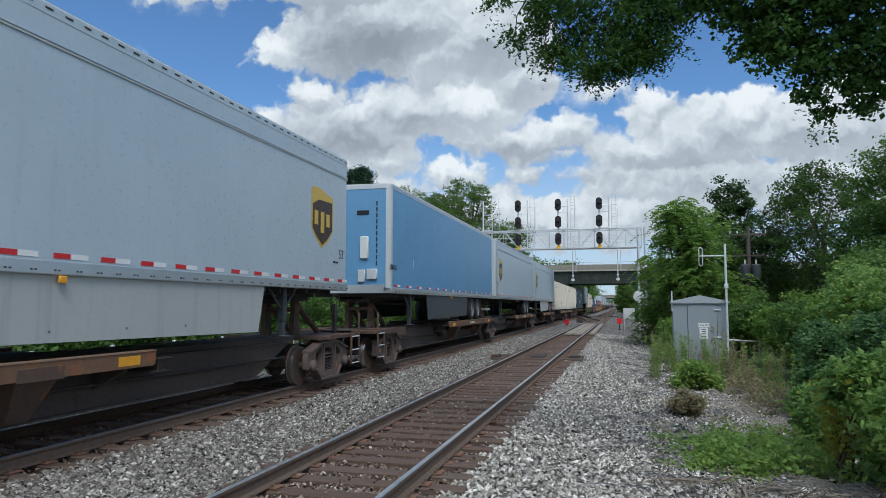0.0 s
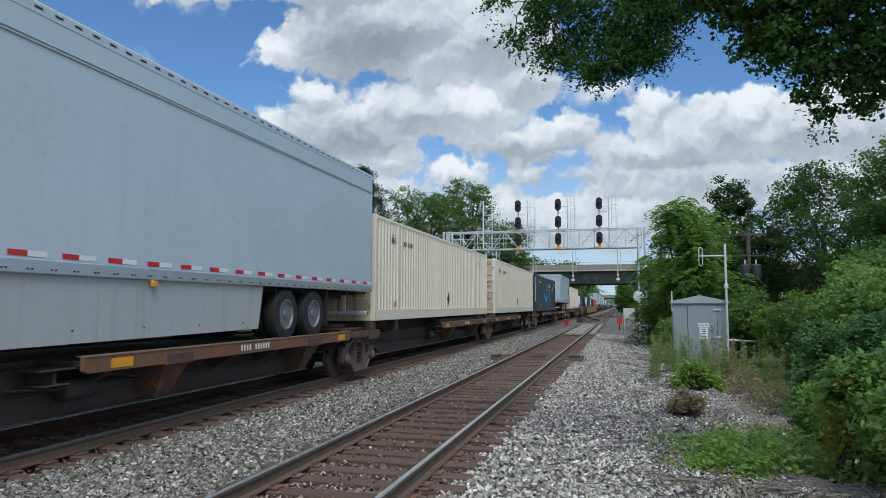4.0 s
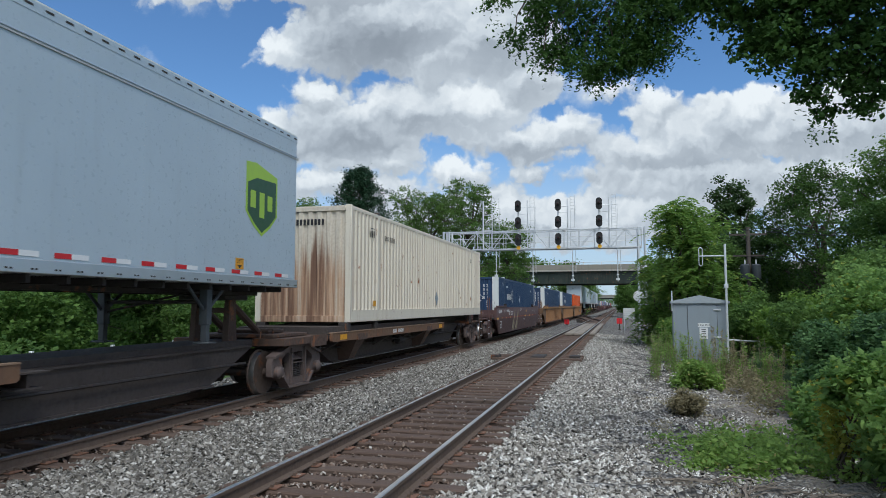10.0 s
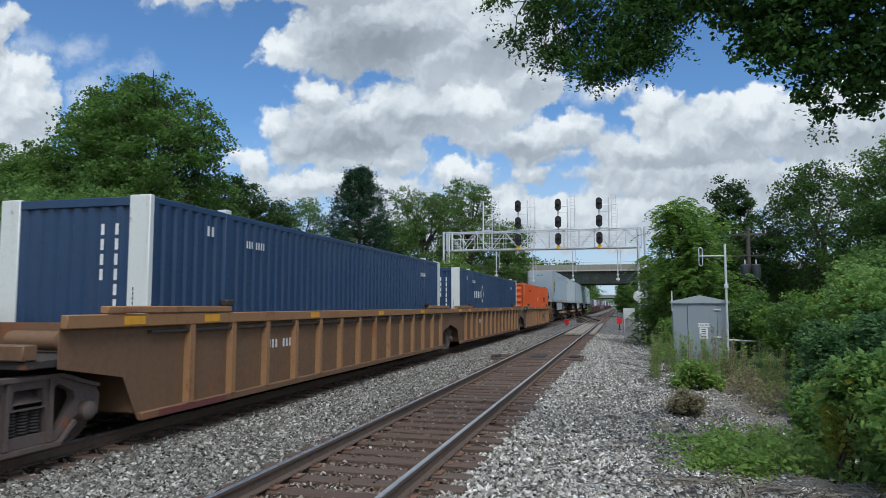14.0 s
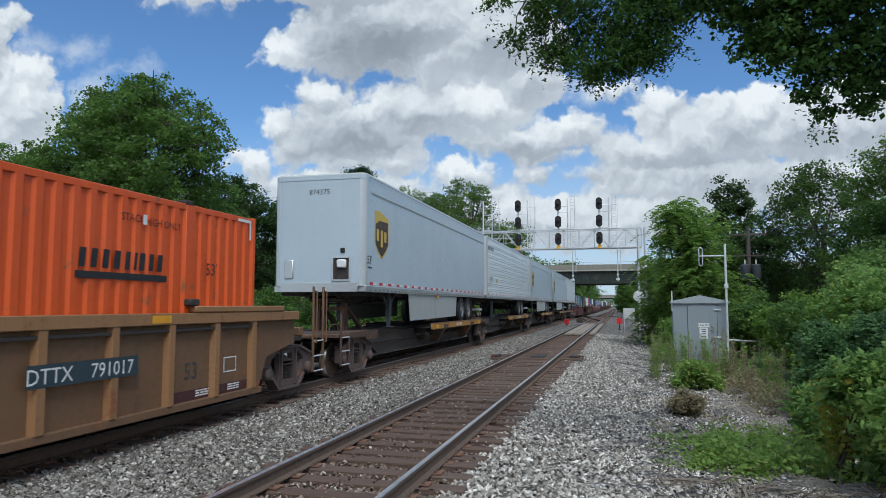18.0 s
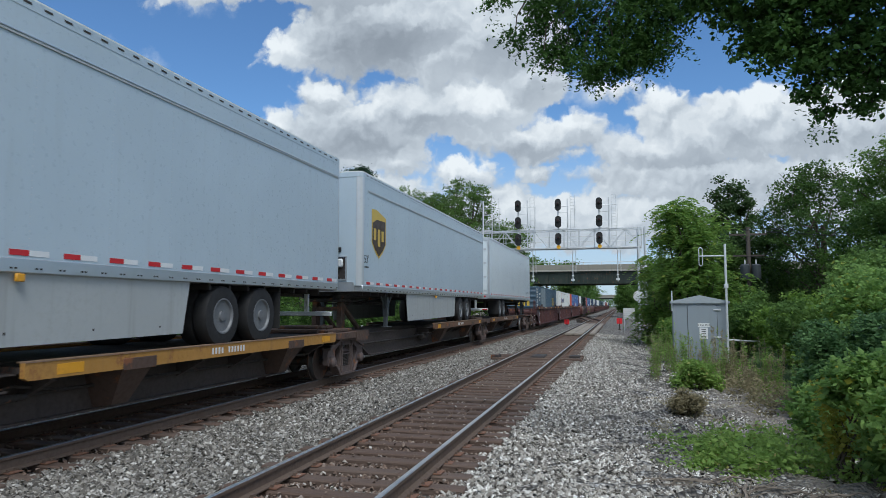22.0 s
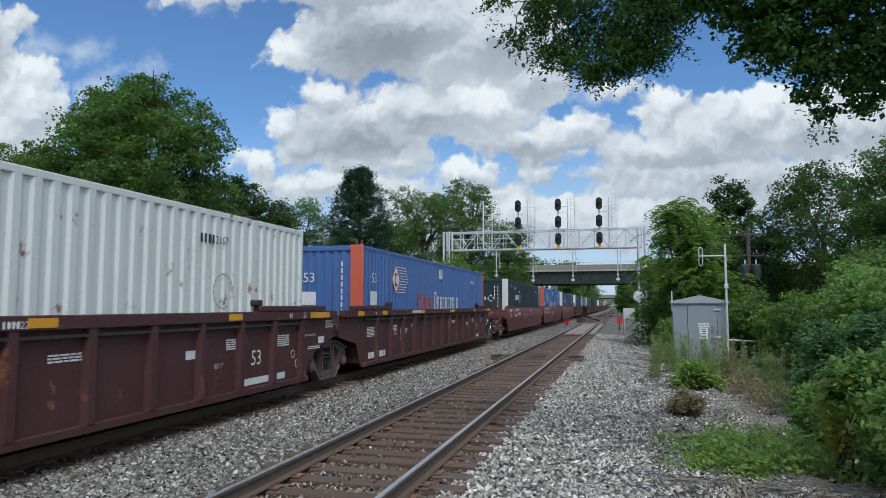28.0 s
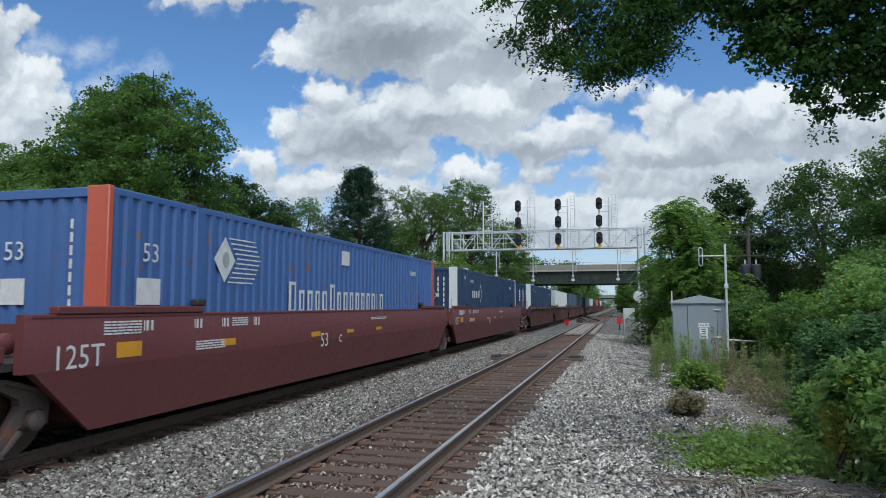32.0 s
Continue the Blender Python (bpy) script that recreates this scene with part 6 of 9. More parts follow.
def trailer(start, label, mat, L=LEN, skirt=None, rear_first=False, emblem=None, wheels=(11.45, 12.72), nose="box", ribs=False, tape=0.76, size_mark=True, trim=True, top=5.2):
    t = rolling("semi_trailer", label, "trailer", start, "trailers on flat cars")
    z0, z1 = 2.12, top
    sx = HW
    # shell with rounded front corners
    r = 0.16
    corner = [(r * (1 - math.cos(a)), r * (1 - math.sin(a))) for a in (0, 0.4, 0.8, 1.2, math.pi / 2)]
    out = []
    if rear_first:
        out = [(-sx, 0.03), (sx, 0.03)]
        out += [(sx - cx, L - cy) for cx, cy in corner] + [(-sx + cx, L - cy) for cx, cy in corner[::-1]]
    else:
        out += [(-sx + cx, cy) for cx, cy in corner] + [(sx - cx, cy) for cx, cy in corner[::-1]]
        out += [(sx, L), (-sx, L)]
    part("body", Mesh().prism(out, "z", z0 + 0.13, z1 - 0.12), mat, t)
    part("roof", Mesh().prism([(p[0] * 0.992, p[1]) for p in out], "z", z1 - 0.015, z1 + 0.02), OFFWHITE, t, "pale sheet roof")
    top = Mesh().prism([(p[0] * 1.004, p[1] if 0.1 < p[1] < L - 0.1 else p[1] + (0.012 if p[1] > 1 else -0.012)) for p in out], "z", z1 - 0.13, z1 - 0.01)
    part("top_rail", top, ALU if mat != UPSGREY else UPSGREY, t, "bright top rail")
    rivets = Mesh()
    for k in range(int(L / 0.3)):
        rivets.box(sx + 0.004, sx + 0.010, 0.3 + k * 0.3, (0.42 if mat == UPSGREY else 0.33) + k * 0.3, z1 - 0.072, z1 - 0.046)
    part("rivets", rivets, DARKSTEEL, t, kind="stuff")
    if not trim:
        pass
    elif not ribs:
        for zz in (z1 - 0.43, z1 - 0.47):
            part("side_trim", Mesh().cbox(sx, sx + 0.014, 0.45, L - 0.05, zz - 0.012, zz + 0.012, 0.004), ALU if zz > z1 - 0.45 else SKIRTGREY, t)
    else:
        # pressed ribs in pairs
        for k in range(18):
            zz = 2.46 + (k // 2) * 0.285 + (k % 2) * 0.10
            part("side_rib", Mesh().prism([(sx, zz), (sx + 0.016, zz + 0.010), (sx + 0.016, zz + 0.022), (sx, zz + 0.034)], "y", 0.2, L - 0.05), WHITEPAINT, t)
    seam = Mesh()
    for k in range(1, int(L / 1.24)):
        for dz in range(28):
            seam.box(sx + 0.0005, sx + 0.004, k * 1.24, k * 1.24 + 0.009, 2.4 + dz * 0.082, 2.412 + dz * 0.082)
    if not ribs:
        part("seam_rivets", seam, ALU, t, kind="stuff")
    # lower rail and reflective tape
    part("bottom_rail", Mesh().cbox(-sx - 0.012, sx + 0.012, 0.06, L - 0.02, z0 - 0.02, z0 + 0.14, 0.01), ALU, t, "dull aluminium side rail")
    bolts = Mesh()
    for k in range(int(L / 0.34)):
        bolts.box(sx + 0.012, sx + 0.018, 0.4 + k * 0.34, 0.43 + k * 0.34, z0 + 0.02, z0 + 0.04)
        bolts.box(sx + 0.012, sx + 0.018, 0.46 + k * 0.34, 0.49 + k * 0.34, z0 + 0.02, z0 + 0.04)
    part("rail_bolts", bolts, DARKSTEEL, t, kind="stuff")
    k, y = 0, 0.35
    reds, whites = Mesh(), Mesh()
    while y < L - 0.3:
        w = min(0.26, tape * 0.36)
        reds.box(sx + 0.002, sx + 0.006, y, y + w, z0 + 0.17, z0 + 0.235)
        whites.box(sx + 0.001, sx + 0.005, y + w, y + w + min(0.28, tape * 0.6), z0 + 0.17, z0 + 0.235)
        y += tape
    part("red_tape", reds, RED, t, "red reflective tape", "stuff")
    part("white_tape", whites, TAPE_WHITE, t, "white reflective tape", "stuff")
    for s in (-1, 1):
        part("floor_beam", Mesh().box(s * 0.45 - 0.06, s * 0.45 + 0.06, 0.3, L - 0.2, z0 - 0.18, z0 - 0.02), DARKSTEEL, t)
    beam = Mesh().box(-1.2, 1.2, 0, 0.06, z0 - 0.12, z0 - 0.021).mesh("crossmember", DARKSTEEL)
    for k in range(int(L / 0.6)):
        cm = new("crossmember", beam)
        cm.parent = t
        cm.matrix_basis = pose(0, 0.3 + k * 0.6, 0)
    lg = 2.75 if not rear_first else L - 2.75
    sgn = 1 if not rear_first else -1
    for s in (-1, 1):
        leg = part("landing_leg", Mesh().cbox(s * 1.0 - 0.075, s * 1.0 + 0.075, lg - 0.075, lg + 0.075, 1.42, z0 - 0.02, 0.01).cbox(s * 1.0 - 0.055, s * 1.0 + 0.055, lg - 0.055, lg + 0.055, 1.14, 1.44, 0.008), SKIRTDARK, t, "grimy steel landing leg")
        part("foot", Mesh().cbox(s * 1.0 - 0.14, s * 1.0 + 0.14, lg - 0.14, lg + 0.14, 1.11, 1.14, 0.01), SKIRTDARK, leg)
        part("leg_brace", Mesh().tube((s * 1.0, lg - 0.55, z0 - 0.03), (s * 1.0, lg, 1.62), 0.028).tube((s * 1.0, lg + 0.6, z0 - 0.03), (s * 1.0, lg, 1.62), 0.028), SKIRTDARK, leg)
    part("leg_crossbar", Mesh().tube((-1, lg, 1.8), (1, lg, 1.8), 0.03).tube((-1, lg, 1.62), (0.9, lg, 2.0), 0.02), DARKSTEEL, t)
    kp = 0.9 if not rear_first else L - 0.9
    part("kingpin_plate", Mesh().box(-0.75, 0.75, kp - 0.5, kp + 0.5, z0 - 0.1, z0 - 0.03).tube((0, kp, z0 - 0.2), (0, kp, z0 - 0.1), 0.06), DARKSTEEL, t)
    # running gear
    wc = sum(wheels) / 2
    part("suspension", Mesh().box(-0.62, -0.5, wc - 1.5, wc + 1.5, 1.62, z0 - 0.15).box(0.5, 0.62, wc - 1.5, wc + 1.5, 1.62, z0 - 0.15).box(-0.6, 0.6, wc - 0.5, wc - 0.35, 1.5, 1.9).box(-0.6, 0.6, wc + 0.35, wc + 0.5, 1.5, 1.9).box(-0.5, 0.5, wc - 1.2, wc + 1.2, 1.7, 1.85), DARKSTEEL, t)
    for wy in wheels:
        ax = part("axle", Mesh().tube((-1.1, wy, 1.565), (1.1, wy, 1.565), 0.07, n=10), DARKSTEEL, t)
        for xx in (-1.13, -0.84, 0.84, 1.13):
            tt = part("tyre", TYRE, RUBBER, ax)
            tt.matrix_basis = pose(xx, wy, 1.565, 0, 0, 0 if xx > 0 else 180)
            if abs(xx) > 1:
                part("rim", RIM, RIMSTEEL, ax, "dull aluminium wheel rim").matrix_basis = pose(xx, wy, 1.565, 0, 0, 0 if xx > 0 else 180)
    if skirt:
        for s in (-1, 1):
            part("side_skirt", Mesh().prism([(yy if not rear_first else L - yy, zz) for yy, zz in ((3.95, 2.10), (10.5, 2.10), (10.35, 1.32), (4.15, 1.26))], "x", s * 1.24, s * 1.26), skirt, t, "smooth side skirt")
            mm = Mesh()
            for k in range(5):
                mm.box(s * 1.26, s * 1.262, 4.6 + k * 1.3, 4.63 + k * 1.3, 1.42, 1.45)
            part("skirt_bolts", mm, DARKSTEEL, t, kind="stuff")
    rear_y = L if not rear_first else 0.0
    d = 1 if not rear_first else -1
    # rear frame
    part("rear_frame", Mesh().box(-sx, -sx + 0.09, rear_y - 0.02, rear_y + d * 0.03, z0, z1).box(sx - 0.09, sx, rear_y - 0.02, rear_y + d * 0.03, z0, z1).box(-sx + 0.09, sx - 0.09, rear_y - 0.02, rear_y + d * 0.03, z1 - 0.16, z1).box(-sx + 0.09, sx - 0.09, rear_y - 0.02, rear_y + d * 0.05, z0 - 0.04, z0 + 0.2), ALU, t, "bright rear door frame")
    bum = part("bumper", Mesh().cbox(-1.18, 1.18, rear_y - 0.06 * d - 0.05, rear_y - 0.06 * d + 0.05, 1.50, 1.60, 0.012), GALV, t, "rear underride bumper")
    for s in (-0.55, 0.55):
        part("bumper_post", Mesh().cbox(s - 0.05, s + 0.05, rear_y - 0.06 * d - 0.04, rear_y - 0.06 * d + 0.04, 1.60, z0 - 0.02, 0.01), GALV, bum)
    if rear_first:
        bt, bw = Mesh(), Mesh()
        for i in range(9):
            (bt if i % 2 == 0 else bw).box(-1.16 + i * 0.258, -1.16 + (i + 1) * 0.258, -0.0145, -0.0105, 1.52, 1.58)
        part("red_tape", bt, RED, bum), part("white_tape", bw, TAPE_WHITE, bum)
    for s in (-1, 1):
        part("mud_flap", Mesh().box(s * 1.0 - 0.28, s * 1.0 + 0.28, wheels[1 if not rear_first else 0] + d * 0.66, wheels[1 if not rear_first else 0] + d * 0.67, 1.3, 2.0), RUBBER, t)
    # lead end
    ey = 0.0
    if rear_first:
        for s in (-1, 1):
            door = part("rear_door", Mesh().cbox(min(s * 0.012, s * 1.19), max(s * 0.012, s * 1.19), -0.012, 0.028, z0 + 0.21, z1 - 0.17, 0.006), mat, t, "flat rear door leaf")
            for xx in (0.28, 0.9) if nose == "doors" else (0.5,):
                part("lock_rod", Mesh().tube((s * xx, -0.03, z0 + 0.24), (s * xx, -0.03, z1 - 0.2), 0.014), GALV, door)
            for zz in (2.5, 3.2, 3.9, 4.6):
                part("hinge", Mesh().cbox(s * 1.06 - 0.07, s * 1.06 + 0.07, -0.03, -0.012, zz - 0.045, zz + 0.045, 0.006), ALU, door)
            for xx in (0.35, 0.75):
                part("door_seam", Mesh().box(s * xx - 0.004, s * xx + 0.004, -0.0135, -0.0115, z0 + 0.4, z1 - 0.4), SKIRTGREY, door)
        rt, wt = Mesh(), Mesh()
        for i in range(6):
            rt.box(-1.1 + i * 0.38, -0.95 + i * 0.38, -0.018, -0.014, z0 + 0.215, z0 + 0.27)
            wt.box(-0.95 + i * 0.38, -0.75 + i * 0.38, -0.018, -0.014, z0 + 0.215, z0 + 0.27)
        part("red_tape", rt, RED, t), part("white_tape", wt, TAPE_WHITE, t)
        for xx in (-1.05, -0.93, 0.93, 1.05):
            part("tail_light", Mesh().lathe([(-0.062, 0.045), (-0.068, 0.04)], "y", 12, (xx, 0, z0 + 0.08)), RED, t)
        lm = Mesh()
        for xx in (-0.2, 0, 0.2):
            lm.cbox(xx - 0.06, xx + 0.06, -0.05, -0.03, z1 - 0.1, z1 - 0.06, 0.006)
        part("marker_lights", lm, RED, t, kind="stuff")
    else:
        part("nose_trim", Mesh().box(-sx + 0.2, sx - 0.2, -0.015, 0.0, z0 - 0.02, z0 + 0.22), ALU, t)
        for s in (-1, 1):
            part("corner_strip", Mesh().prism([(s * (sx - cx * 1.0) + s * 0.006, cy - 0.006) for cx, cy in corner] + [(s * (sx - cx) - s * 0.01, cy + 0.012) for cx, cy in corner[::-1]], "z", z0 + 0.13, z1 - 0.13), ALU, t, "bright rounded corner strip")
        if nose == "box":
            part("service_box", Mesh().box(0.42, 0.86, -0.012, 0.0, 2.42, 2.98), DARKSTEEL, t, "recessed dark service box")
            part("box_frame", Mesh().box(0.38, 0.42, -0.03, 0.0, 2.38, 3.02).box(0.86, 0.90, -0.03, 0.0, 2.38, 3.02).box(0.42, 0.86, -0.03, 0.0, 2.38, 2.42).box(0.42, 0.86, -0.03, 0.0, 2.98, 3.02), ALU, t)
            part("canister", Mesh().cbox(0.54, 0.80, -0.10, -0.012, 2.72, 2.94, 0.03), TAPE_WHITE, t)
            part("plug", Mesh().cbox(0.62, 0.74, -0.04, 0.0, 3.12, 3.24, 0.01), BLACK, t)
        elif nose == "blue":
            part("vent", Mesh().cbox(0.25, 0.62, -0.03, 0, 4.4, 4.52, 0.01), BLACK, t)
            part("document_box", Mesh().cbox(0.36, 0.62, -0.07, 0, 3.1, 3.75, 0.02), OFFWHITE, t, "cream document box")
            part("service_box", Mesh().cbox(0.3, 0.52, -0.06, 0, 2.42, 2.78, 0.015).cbox(0.58, 0.9, -0.08, 0, 2.5, 2.8, 0.015), GALV, t)
            column_marks("lettering", t, 0.86, 0.0, 4.65, 11, 0.13, TEXTBLACK)
        elif nose == "reefer":
            u = part("cooling_unit", Mesh().prism([(-0.02, 2.95), (-0.42, 2.95), (-0.5, 3.2), (-0.5, 4.3), (-0.36, 4.85), (-0.02, 4.95)], "x", -0.95, 0.95), WHITEPAINT, t, "white cooling unit housing")
            part("grille", Mesh().prism([(-0.37, 4.86), (-0.55, 4.3), (-0.52, 4.28), (-0.3, 4.95), (-0.03, 5.02), (-0.03, 4.96)], "x", -0.97, 0.97), BLACK, u)
            part("badge", Mesh().lathe([(0, 0.12), (0.01, 0.11)], "y", 16, (0.55, -0.40, 4.86)), INKBLUE, u)
            for a in ((0.3, 0.6, 3.2, 3.45), (0.3, 0.55, 3.6, 3.8)):
                part("panel", Mesh().cbox(a[0], a[1], -0.515, -0.5, a[2], a[3], 0.004), BLACK, u)
            for a in ((-0.9, -0.75), (0.75, 0.9)):
                part("reflector", Mesh().box(a[0], a[1], -0.515, -0.5, 3.0, 3.14), EMBLEMYELLOW, u)
            part("compressor", Mesh().cbox(-0.7, 0.7, -0.35, -0.02, 2.5, 2.94, 0.05), DARKSTEEL, u)
            column_marks("lettering", t, 1.06, 0.0, 4.75, 10, 0.15, TEXTBLACK)
    if emblem:
        y_e = 1.28 if not rear_first else L - 1.5
        shield(t, sx + 0.004, y_e, 3.66, 1.14, 1.30, emblem[0], emblem[1])
    if size_mark:
        side_text("53'", 0.30, TEXTBLACK, t, 0.34 if not rear_first else L - 0.4, 2.84, sx + 0.005)
        small_print(t, sx + 0.004, 0.2 if not rear_first else L - 0.9, 2.72, 0.3, 1, TEXTBLACK, h=0.04)
    part("side_lamp", Mesh().cbox(sx, sx + 0.04, L * 0.45, L * 0.45 + 0.12, z0 - 0.12, z0 - 0.03, 0.01), ORANGE_Y, t)
    return t


# ---- containers ----
def corrugated(x, sgn, y0, y1, z0, z1, pitch=0.278, depth=0.036):
    """A corrugated side wall standing across x."""
    n = max(1, round((y1 - y0) / pitch))
    p = (y1 - y0) / n
    pts = []
    for k in range(n):
        a = y0 + k * p
        pts += [(x, a), (x, a + p * 0.38), (x - sgn * depth, a + p * 0.52), (x - sgn * depth, a + p * 0.86)]
    pts.append((x, y1))
    m = Mesh()
    v = [(a, b, z0) for a, b in pts] + [(a, b, z1) for a, b in pts]
    k = len(pts)
    m.add(v, [(i, i + 1, i + 1 + k, i + k) for i in range(k - 1)])
    return m


def container(start, label, mat, z0, doors=False, posts=None, end_ribs=True, z_mark=True, L=LEN, h=2.89, front_mat=None, dust=None):
    c = rolling("container", label, "container", start, "containers")
    z1 = z0 + h
    pm = posts or mat
    pw = 0.34 if posts else 0.16
    for s in (-1, 1):
        xo = s * HW
        for (a, b) in ((0.10, 1.93), (2.07, L - 2.07), (L - 1.93, L - 0.10)):
            sheet = corrugated(xo, s, a, b, z0 + 0.30, z1 - 0.09).mesh("side_panel", mat)
            if dust:
                sheet.materials.append(dust)
                sheet.polygons.foreach_set("material_index", np.array([1 if k % 4 == 0 else 0 for k in range(len(sheet.polygons))], dtype=np.int32))
            part("side_panel", sheet, mat, c)
        for yy in (2.0, L - 2.0):
            part("side_post", Mesh().cbox(min(xo, xo - s * 0.09), max(xo, xo - s * 0.09) + (0.006 if s > 0 else 0), yy - 0.07, yy + 0.07, z0 + 0.02, z1 + 0.035, 0.01), mat, c)
            part("corner_casting", Mesh().cbox(min(xo - s * 0.16, xo + s * 0.008), max(xo - s * 0.16, xo + s * 0.008), yy - 0.09, yy + 0.09, z1 - 0.02, z1 + 0.055, 0.01), DARKSTEEL if mat != NAVY else OFFWHITE, c)
        part("top_side_rail", Mesh().cbox(min(xo, xo - s * 0.07), max(xo, xo - s * 0.07), 0.09, L - 0.09, z1 - 0.10, z1, 0.012), mat, c)
        part("bottom_side_rail", Mesh().cbox(min(xo, xo - s * 0.08), max(xo, xo - s * 0.08), 0.09, L - 0.09, z0, z0 + 0.31, 0.012), mat, c)
        for yy in (0, L):
            d = 1 if yy == 0 else -1
            x_in = xo - s * pw
            wy = 0.10 if (yy == 0 or not posts) else 0.36
            part("corner_post", Mesh().cbox(min(xo + s * 0.003, x_in), max(xo + s * 0.003, x_in), min(yy, yy + d * wy), max(yy, yy + d * wy), z0, z1 + 0.02, 0.012), pm, c, "white corner post" if posts == OFFWHITE else "")
    part("roof", Mesh().prism([(-HW + 0.05, z1 - 0.03), (HW - 0.05, z1 - 0.03), (HW - 0.05, z1 - 0.01), (0, z1 + 0.01), (-HW + 0.05, z1 - 0.01)], "y", 0.05, L - 0.05), mat, c)
    part("floor", Mesh().box(-HW + 0.08, HW - 0.08, 0.1, L - 0.1, z0 + 0.05, z0 + 0.15), DARKSTEEL, c)
    part("far_end", Mesh().box(-HW + pw, HW - pw, L - 0.06, L - 0.02, z0 + 0.02, z1 - 0.02), mat, c)
    fm = front_mat or mat
    part("end_header", Mesh().cbox(-HW + pw, HW - pw, 0.01, 0.09, z1 - 0.13, z1, 0.01), fm, c)
    part("end_sill", Mesh().cbox(-HW + pw, HW - pw, 0.01, 0.09, z0, z0 + 0.16, 0.01), fm, c)
    if doors:
        for s in (-1, 1):
            dr = part("door", Mesh().cbox(min(s * 0.01, s * (HW - pw)), max(s * 0.01, s * (HW - pw)), 0.03, 0.07, z0 + 0.16, z1 - 0.13, 0.006), fm, c, "weathered steel container door")
            for zz in (0.55, 1.15, 1.75, 2.35):
                part("door_rib", Mesh().cbox(min(s * 0.06, s * (HW - pw - 0.04)), max(s * 0.06, s * (HW - pw - 0.04)), 0.005, 0.03, z0 + zz - 0.05, z0 + zz + 0.05, 0.008), fm, dr)
            for xx in (0.22, 0.72):
                part("lock_rod", Mesh().tube((s * xx, -0.015, z0 + 0.08), (s * xx, -0.015, z1 - 0.06), 0.019).cbox(s * xx - 0.05, s * xx + 0.05, -0.03, 0.005, z0 + 1.6, z0 + 1.7, 0.01).cbox(s * xx - 0.05, s * xx + 0.05, -0.03, 0.005, z0 + 0.75, z0 + 0.83, 0.01), STAIN_GREY, dr)
                part("handle", Mesh().cbox(min(s * xx, s * xx + 0.3), max(s * xx, s * xx + 0.3), -0.045, -0.02, z0 + 0.72, z0 + 0.76, 0.008), BROWNSTEEL, dr)
        end_text("TARE", 0.11, TEXTBLACK, c, 0.33, z0 + 1.62, 0.026)
        end_text("INTERIOR", 0.085, TEXTBLACK, c, 0.36, z0 + 1.46, 0.026)
        end_text("lbs.", 0.10, TEXTBLACK, c, 1.0, z0 + 1.62, 0.026)
        end_text("cu.ft.", 0.085, TEXTBLACK, c, 1.0, z0 + 1.46, 0.026)
        end_marks("lettering", c, 0.62, 0.0295, z0 + 1.62, 0.08, (0.05,) * 5, TEXTBLACK)
        end_marks("lettering", c, 0.66, 0.0295, z0 + 1.46, 0.065, (0.04,) * 4, TEXTBLACK)
        part("door_plate", Mesh().box(-0.95, -0.70, 0.024, 0.029, z0 + 0.92, z0 + 1.22), TEXTWHITE, c, "white data plate")
        part("plate_field", Mesh().box(-0.92, -0.73, 0.0215, 0.024, z0 + 0.95, z0 + 1.12), PRIMEGREY, c)
        for s in (-1, 1):
            for zz in (0.35, 1.0, 1.65, 2.35):
                part("door_hinge", Mesh().cbox(s * (HW - pw) - 0.05, s * (HW - pw) + 0.05, -0.012, 0.028, z0 + zz, z0 + zz + 0.13, 0.012), fm, c)
        for zz in (0.25, 0.85, 1.45, 2.05, 2.65):
            part("door_stain", Mesh().box(0.06, HW - pw - 0.06, 0.0262, 0.0292, z0 + zz - 0.07, z0 + zz - 0.01), RUST_STAIN, c, "brown rust stain under the rib", "stuff")
        part("placard", Mesh().prism([(0.45, z0 + 0.88), (0.68, z0 + 1.13), (0.91, z0 + 0.88), (0.68, z0 + 0.63)], "y", -0.004, 0.004), STAIN_GREY, c, "dirty grey diamond placard")
    elif end_ribs == "h":
        part("end_wall", Mesh().box(-HW + pw, HW - pw, 0.06, 0.08, z0 + 0.16, z1 - 0.13), fm, c)
        for k in range(6):
            zz = z0 + 0.32 + k * 0.4
            part("end_rib", Mesh().prism([(0.06, zz), (0.015, zz + 0.06), (0.015, zz + 0.22), (0.06, zz + 0.28)], "x", -HW + pw + 0.06, HW - pw - 0.06), fm, c)
    else:
        m = corrugated(0.03, -1, -HW + pw, HW - pw, z0 + 0.16, z1 - 0.13, 0.25, 0.034)
        m.v = [(b, a, zz) for a, b, zz in m.v]
        part("end_wall", m, fm, c)
    return c


# ---- flat cars with a centre sill ----
def coupler(parent, y, d, mat):
    part("coupler", Mesh().cbox(-0.12, 0.12, min(y, y + d * 0.75), max(y, y + d * 0.75), 0.72, 0.95, 0.03).cbox(-0.17, 0.17, min(y + d * 0.55, y + d * 0.85), max(y + d * 0.55, y + d * 0.85), 0.70, 0.98, 0.05), TRUCKSTEEL, parent, "rusty knuckle coupler")
    part("brake_hose", Mesh().path([(0.3, y, 0.85), (0.34, y + d * 0.25, 0.62), (0.3, y + d * 0.5, 0.5), (0.18, y + d * 0.75, 0.55)], 0.022), RUBBER, parent)


